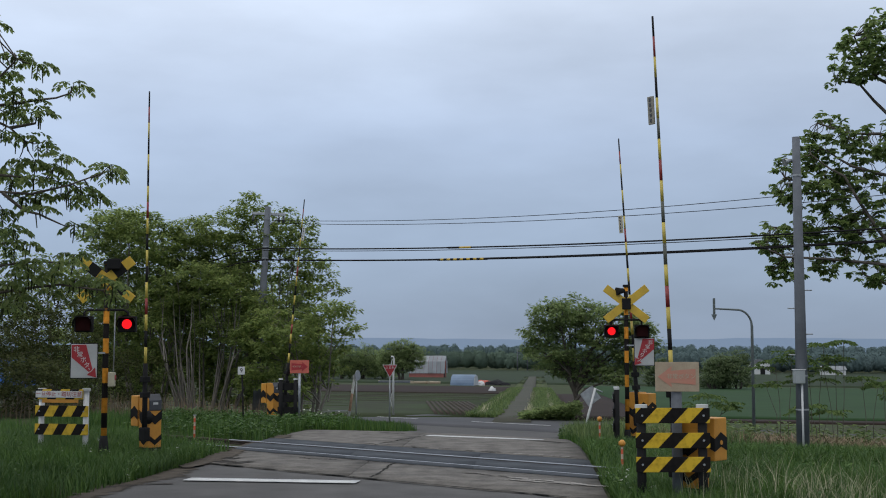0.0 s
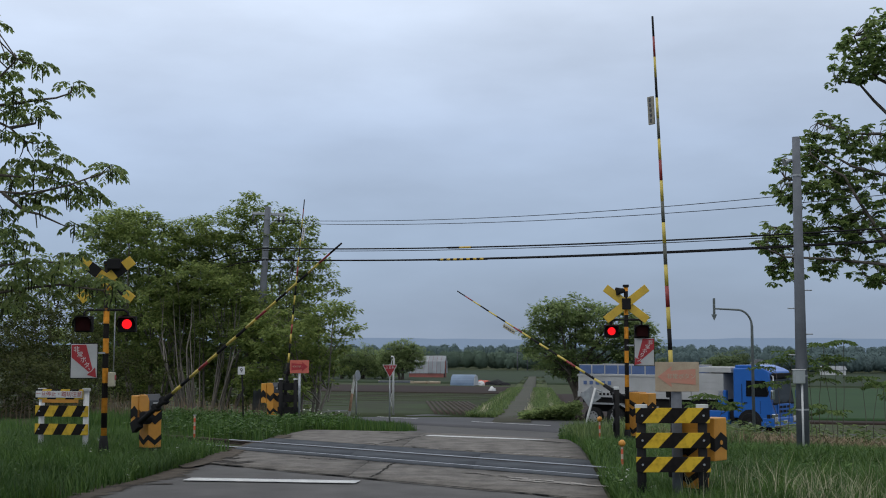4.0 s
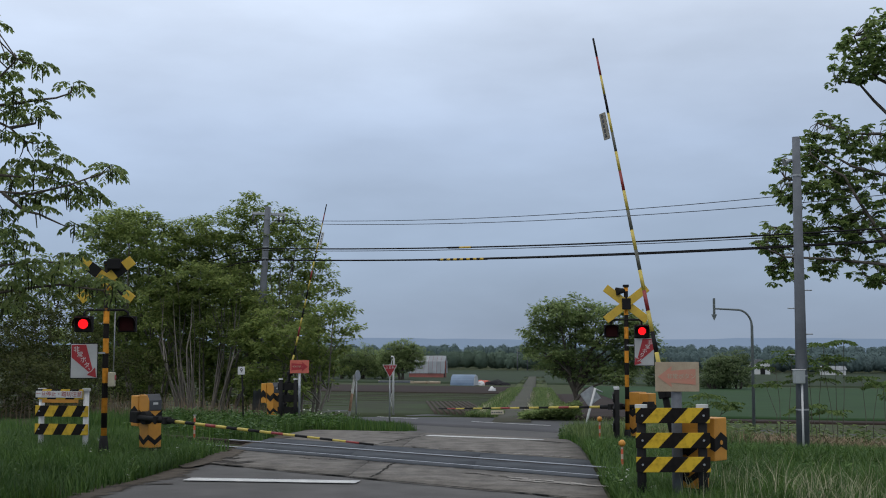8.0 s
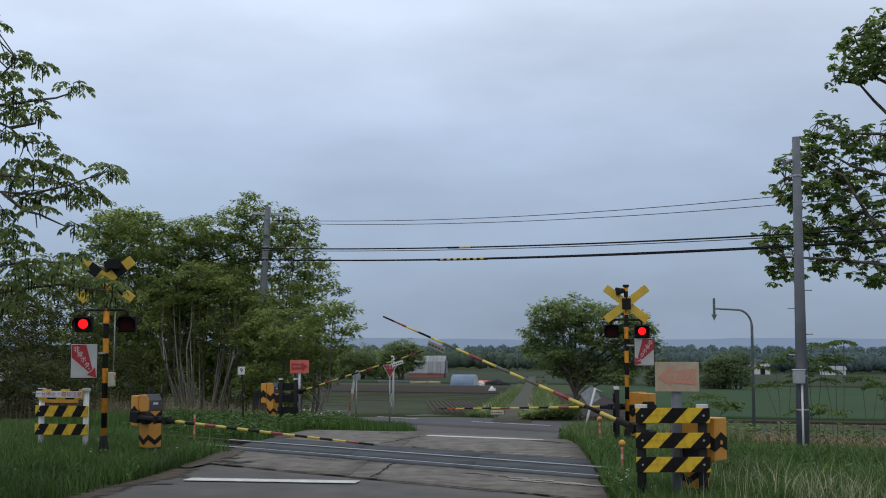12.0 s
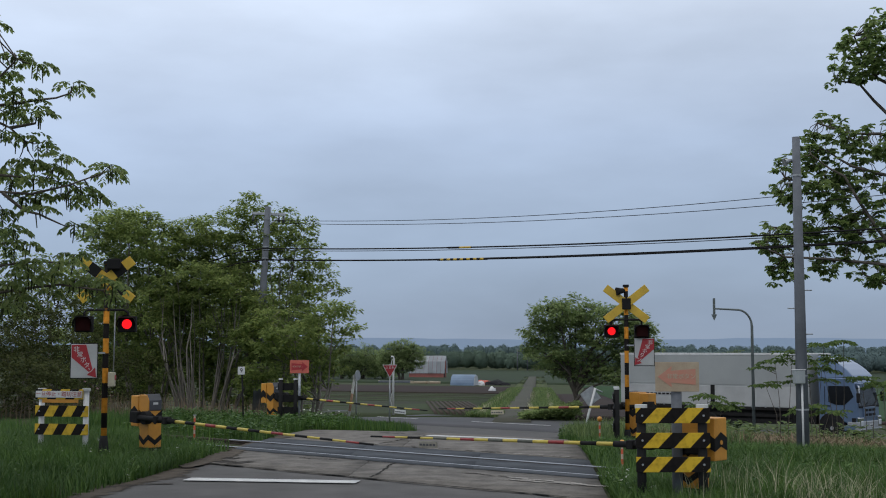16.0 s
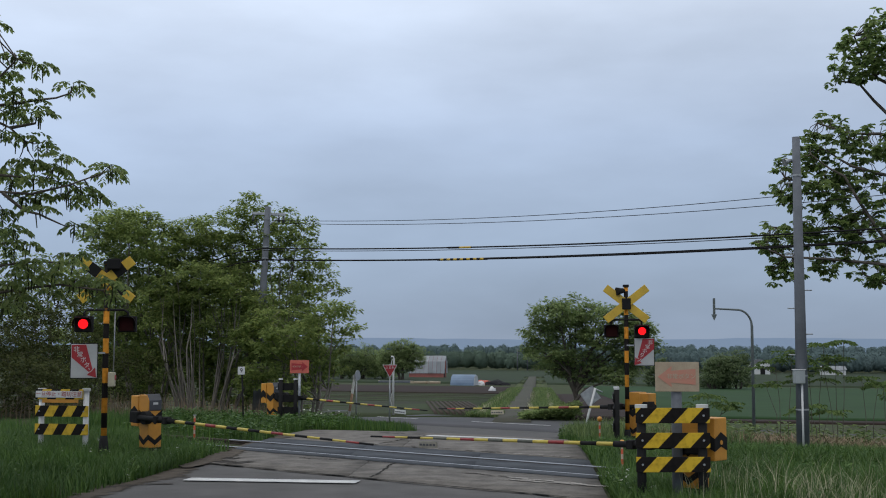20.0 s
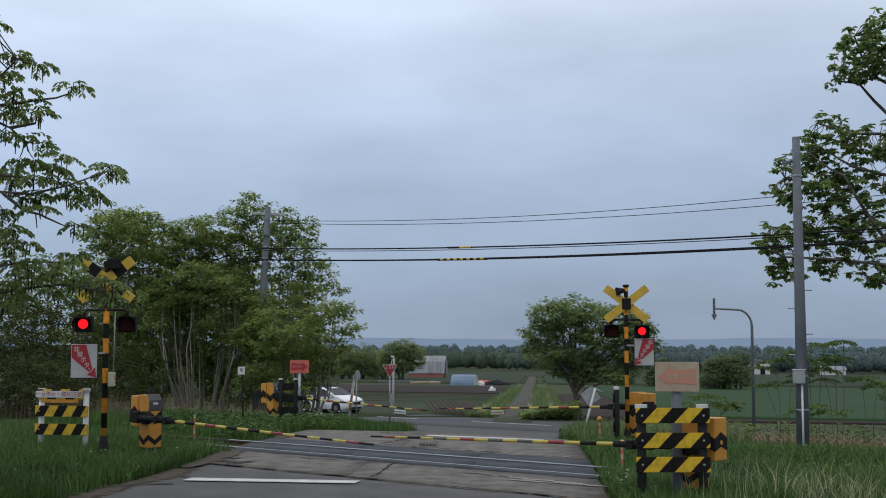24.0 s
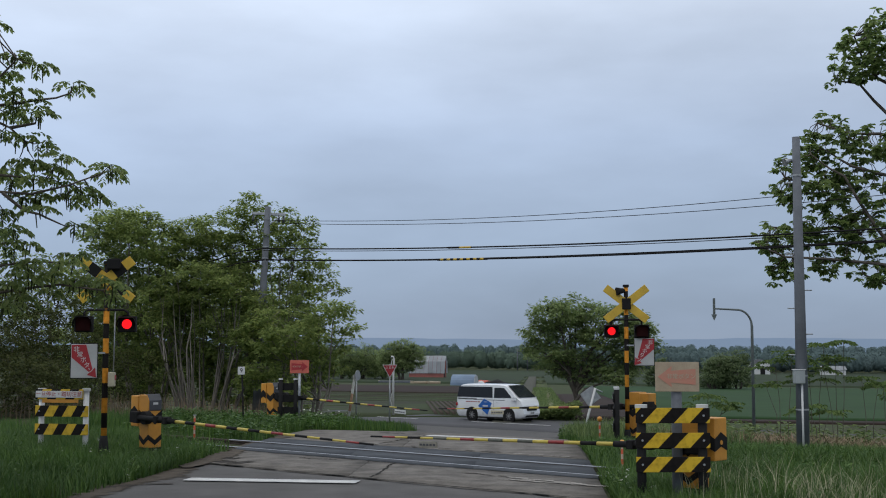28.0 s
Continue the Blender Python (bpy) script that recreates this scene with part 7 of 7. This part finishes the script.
dump = thing("dump_truck", pose(0, 0, 0), "blue tractor lorry hauling a pale grey tipping trailer", "lorry")
lorry_cab(dump, M_BLUE, 3.02, 1.95, False, [(-1.30, 1.74), (-1.30, 2.46), (-0.36, 2.46), (-0.17, 1.92), (-0.26, 1.74)], -1.12)
part("roof_fairing", prism([(-1.9, 3.0), (-1.88, 3.16), (-0.9, 3.16), (-0.4, 3.0)], -1.1, 1.1, 0.03), M_BLUE, dump)
part("chassis", box(-10.3, -0.45, 0.75, -0.6, 0.45, 1.25), M_CHASSIS, dump)
# plain dark block stands in for the shade under the trailer
part("running_gear", box(-7.6, -0.98, 0.60, -2.0, 0.98, 1.3, 0.03), M_CHASSIS, dump, "dark filler for the shade and gear below the trailer")
part("trailer_beam", box(-10.4, -1.0, 1.2, -2.6, 1.0, 1.5), M_CHASSIS, dump)
for s in (-1, 1):
    part("fuel_tank", box(-4.0, s * 1.0 - 0.2, 0.42, -2.25, s * 1.0 + 0.22, 1.05, 0.04), M_BLUE, dump, "blue side skirt and tank")
    part("skirt_edge", box(-4.0, s * 1.225 - 0.01, 0.42, -2.25, s * 1.225 + 0.012, 0.47), M_CHROME, dump)
    part("air_intake", box(-2.75, s * 1.05 - 0.15, 1.25, -2.35, s * 1.05 + 0.15, 2.0, 0.03), M_BLUE, dump)
    for i in range(4):
        part("guard_bar", box(-7.5, s * 1.18, 0.42 + 0.2 * i, -5.9, s * 1.22, 0.54 + 0.2 * i, 0.01), M_STEEL, dump)
    fender = [(-10.0, 1.05), (-9.95, 1.22), (-8.0, 1.22), (-7.55, 0.95), (-7.65, 0.92), (-8.05, 1.14), (-9.9, 1.14)]
    part("mudguard", prism(fender, s * 0.85, s * 1.22), M_STEEL, dump)
    part("white_tank", box(-7.3, s * 0.95 - 0.15, 1.0, -6.6, s * 0.95 + 0.2, 1.28, 0.04), M_WHT, dump)
tip = part("tipping_body", box(-10.55, -1.22, 1.52, -4.15, 1.22, 2.60, 0.02), M_BODYGREY, dump, "ribbed pale grey tipping body")
for s in (-1, 1):
    part("lower_rail", box(-10.58, s * 1.225 - 0.03, 1.50, -4.12, s * 1.225 + 0.08, 1.78, 0.01), M_BODYGREY, tip)
    part("top_rail", box(-10.58, s * 1.225 - 0.03, 2.54, -4.12, s * 1.225 + 0.09, 2.64, 0.01), M_BODYGREY, tip)
    for i in range(8):
        x = -10.45 + 0.86 * i
        part("side_rib", box(x, s * 1.22 - 0.01, 1.78, x + 0.10, s * 1.22 + 0.075, 2.54, 0.008), M_BODYGREY, tip)
    for i in range(8):
        x = -10.45 + 0.775 * i
        bm = prism([(x, 2.66), (x + 0.69, 2.66), (x + 0.69, 3.08), (x, 3.08)], s * 1.20, s * 1.24)
        part("sheet_panel", bm, M_TARPBLUE, tip, "blue sheet panel")
        part("sheet_post", box(x + 0.69, s * 1.20 - 0.02, 2.6, x + 0.775, s * 1.20 + 0.05, 3.12), M_BODYGREY, tip)
    part("sheet_rail", box(-10.5, s * 1.20 - 0.02, 3.08, -4.2, s * 1.20 + 0.05, 3.13), M_BODYGREY, tip)
    for i in range(9):
        part("text_bar", box(-10.35 + 0.22 * i, s * 1.276, 1.60, -10.22 + 0.22 * i, s * 1.28, 1.71), M_BLK, tip)
    for i in range(5):
        part("text_bar", box(-10.2 + 0.36 * i, s * 1.262, 2.12, -10.0 + 0.36 * i, s * 1.267, 2.30), M_TARPBLUE, tip)
part("headboard", box(-4.12, -1.2, 1.55, -2.45, 1.2, 2.75, 0.02), M_BODYGREY, dump, "grey front bulkhead and hoist housing")
part("bulkhead_top", box(-4.1, -1.22, 2.80, -2.05, 1.22, 3.05, 0.02), M_BODYGREY, dump)
for i in range(3):
    for s in (-1, 1):
        part("bulkhead_rib", box(-4.1, s * 1.2 - 0.01, 1.75 + 0.3 * i, -2.78, s * 1.2 + 0.03, 1.80 + 0.3 * i), M_BODYGREY, dump)
for x in (-1.12, -4.55, -8.35, -9.65):
    for s in (-1, 1):
        wheel(dump, x, s * 1.125, 0.50, 0.32, 0)

boxt = thing("box_truck", pose(0, 0, 0), "pale blue lorry with a tall grey box body", "lorry")
lorry_cab(boxt, M_PALEBLUE, 2.68, 1.80, True, [(-1.34, 1.62), (-1.34, 2.32), (-0.40, 2.32), (-0.20, 1.86), (-0.62, 1.50), (-1.0, 1.50)], -1.2)
part("wind_deflector", shaped([(-1.85, 2.66), (-1.85, 3.62), (-1.6, 3.60), (-1.25, 3.48), (-0.85, 3.28), (-0.5, 3.02), (-0.28, 2.80), (-0.22, 2.68)], 1.18, 2.6, 0.12, bev=0.03), M_PALEBLUE, boxt, "pale blue roof deflector")
part("chassis", box(-11.4, -0.45, 0.72, -0.6, 0.45, 1.15), M_CHASSIS, boxt)
# dark block put in as the shade between the box truck's wheels
part("running_gear", box(-11.0, -1.02, 0.62, -2.0, 1.02, 1.2, 0.03), M_CHASSIS, boxt, "dark filler for the shade and gear below the box body")
bb = part("box_body", box(-12.05, -1.24, 1.22, -2.22, 1.24, 3.72, 0.03), M_BODYPANEL, boxt, "tall grey panelled box body")
for s in (-1, 1):
    for x0, x1 in ((-12.0, -7.1), (-6.85, -2.27)):
        part("drop_side", box(x0, s * 1.24 - 0.01, 1.32, x1, s * 1.24 + 0.025, 2.22, 0.012), M_BODYGREY, bb)
    part("upper_panel", box(-12.0, s * 1.24 - 0.01, 2.28, -2.27, s * 1.24 + 0.018, 3.62, 0.012), M_BODYPANEL, bb)
    part("side_post", box(-7.08, s * 1.24 - 0.01, 1.2, -6.87, s * 1.24 + 0.03, 2.26), M_CHASSIS, bb)
    part("roof_rail", box(-12.07, s * 1.24 - 0.02, 3.64, -2.20, s * 1.24 + 0.03, 3.74, 0.01), M_WHT, bb)
    part("floor_rail", box(-12.05, s * 1.24 - 0.02, 1.16, -2.22, s * 1.24 + 0.02, 1.30), M_CHASSIS, bb)
    for i in range(14):
        part("latch", box(-11.6 + 0.66 * i, s * 1.265, 1.27, -11.52 + 0.66 * i, s * 1.28, 1.38), M_STEEL, bb)
    for i in range(9):
        part("text_bar", box(-11.0 + 0.22 * i, s * 1.268, 1.75, -10.84 + 0.22 * i, s * 1.272, 1.83), M_BLK, bb)
    part("side_guard", box(-7.0, s * 1.15, 0.55, -3.1, s * 1.18, 0.75), M_CHASSIS, boxt)
    part("side_guard", box(-7.0, s * 1.15, 0.85, -3.1, s * 1.18, 1.0), M_CHASSIS, boxt)
    part("battery_box", box(-3.6, s * 0.9 - 0.2, 0.6, -2.7, s * 0.9 + 0.25, 1.1, 0.02), M_CHASSIS, boxt)
for x in (-1.2, -7.15, -8.55):
    for s in (-1, 1):
        wheel(boxt, x, s * 1.125, 0.48, 0.30, 0)


def resize(r, k, ky, kz):
    """Make a vehicle's parts smaller together; wheels stay round."""
    for ob in r.children_recursive:
        up = ob
        while up.parent != r:
            up = up.parent
        kx = kz if up.name.split(".")[0] == "wheel" and ob != up else k
        m = ob.matrix_basis.copy()
        m.translation = Vector((m.translation.x * kx, m.translation.y * ky, m.translation.z * kz))
        ob.matrix_basis = m
        if ob.type == "MESH":
            ob.data.transform(Matrix.Diagonal((kx, ky, kz, 1)))
    WHEELS[r.name] = [(e, (x * k, y * ky, rad * kz)) for e, (x, y, rad) in WHEELS[r.name]]


for r_, k_, w_, h_ in ((dump, 0.97, 0.86, 0.97), (boxt, 0.96, 0.90, 0.96), (hatch, 0.885, 0.88, 0.965), (saloon, 0.925, 0.92, 1.0), (van, 0.965, 0.95, 0.975)):
    resize(r_, k_, w_, h_)


def lane_pose(u):
    p = road(Q_ROAD + 1.7, u)
    return pose(p.x, p.y, hz(p.x, p.y) + 0.014, 0, 0, -41)


# thing, speed in m/s, place of its nose on the lane at 0 s
VEHICLES = [(dump, 15.86, -49.92), (boxt, 16.09, -239.93), (hatch, 16.5, -302.40), (saloon, 15.42, -383.49), (van, 14.45, -404.99)]


def insect():
    """A small flying insect: body, head and two wings."""
    r = thing("insect", pose(0.6, 5, 0.02), "small dark insect flying across the sky", "insect")
    b = bmesh.new()
    bmesh.ops.create_uvsphere(b, u_segments=10, v_segments=6, radius=1, matrix=Matrix.Diagonal((0.0022, 0.0022, 0.0075, 1)))
    part("body", b, M_BLK, r)
    b = bmesh.new()
    bmesh.ops.create_uvsphere(b, u_segments=8, v_segments=6, radius=0.002, matrix=pose(0, 0, 0.009))
    part("head", b, M_BLK, r)
    for k in (-1, 1):
        part("wing", prism([(0.001 * k, 0.003), (0.007 * k, 0.006), (0.0085 * k, 0.003), (0.004 * k, 0.0)], -0.0002, 0.0002), M_GREY_DARK, r)
    return r


INSECT = insect()


# ---- what moves ----
def motions():
    walk(INSECT, [(t, pose(*p)) for t, p in ((0, (0.6, 5, 0.02)), (20.2, (0.6, 5, 0.02)), (20.6, (0.12, 5, 2.10)), (20.9, (-0.347, 5, 2.62)), (21.0, (-0.503, 5, 2.79)), (21.1, (-0.633, 5, 2.965)),
                                           (21.5, (-1.25, 5.6, 3.75)), (23.0, (-5.0, 13.5, 5.3)), (28, (-5.0, 13.5, 5.3)))])
    for key, rows in (("near_left", ((0, 90.5), (0.35, 90.0), (0.6, 83.6), (1.0, 77.0), (1.4, 69.6), (1.8, 62.9), (2.4, 53.4), (3.0, 44.0), (3.5, 36.3), (4.5, 21), (5.5, 6.5), (5.9, 0), (6.15, -1.5), (28, -1.5))),
                      ("far_right", ((0, 86), (0.3, 85.3), (0.6, 80), (1.0, 74.2), (1.4, 67.8), (1.8, 61.0), (2.4, 52.0), (3.0, 43.6), (3.5, 35.2), (4.5, 18.5), (5.4, 3), (5.7, -1.5), (5.9, -2.4), (28, -2.4))),
                      ("near_right", ((0, 87.45), (7.35, 87.4), (7.6, 83.6), (8, 77.5), (8.8, 65.4), (9.6, 53.4), (10.4, 41.2), (11, 32.2), (11.6, 23.7), (12, 18), (12.5, 10.8), (13.1, 1.5), (13.4, -1.57), (28, -1.57))),
                      ("far_left", ((0, 82.1), (7.35, 82), (7.6, 79), (8, 72.2), (8.8, 60.5), (9.6, 48.5), (10.4, 36), (11, 27.2), (11.6, 19), (12, 13.3), (12.5, 6.2), (12.9, 0), (13.2, -2.07), (28, -2.07)))):
        r, boom, (x, y, z) = BOOMS[key]
        walk(boom, [(t, pose(x, y, z, 0, -a, 0)) for t, a in rows])
    # lamps swap every 0.605 s: each added shutter swings up under its hood while its lamp shows
    for sh, (x, y, z), side in BLINK_SHUTTERS:
        rows, state = [], side > 0
        rows.append((0.0, state))
        k = 0
        while 0.565 + 0.6047 * k < 27.9:
            t = 0.565 + 0.6047 * k - (0.05 if k == 14 else 0)   # one early tick
            rows += [(t - 0.034, state), (t, not state)]
            state, k = not state, k + 1
        rows.append((28.0, state))
        walk(sh, [(t, pose(x, y, z, -86 if s else 0, 0, 0)) for t, s in rows])
    for r, v, b in VEHICLES:
        t_in, t_out = (-24 - b) / v, (36 - b) / v
        ts = sorted({0.0, 28.0} | {round(t, 2) for t in np.arange(t_in, t_out, 0.4) if 0 < t < 28} | ({27.9} if t_out > 27.9 else set()))
        walk(r, [(t, lane_pose(v * t + b)) for t in ts])
        f0, f1 = int(max(t_in, 0) * FPS) + 1, int(min(t_out, 28) * FPS)
        for e, (x, y, rad) in WHEELS[r.name]:
            step = math.degrees(v / FPS / rad)
            rows = [(f / FPS, pose(x, y, rad, 0, (f - f0) * step, 0)) for f in range(f0, f1)]
            rows = [(0.0, rows[0][1])] * (f0 > 0) + rows + [(28.0, rows[-1][1])] * (f1 <= 28 * FPS)
            walk(e, rows)


motions()
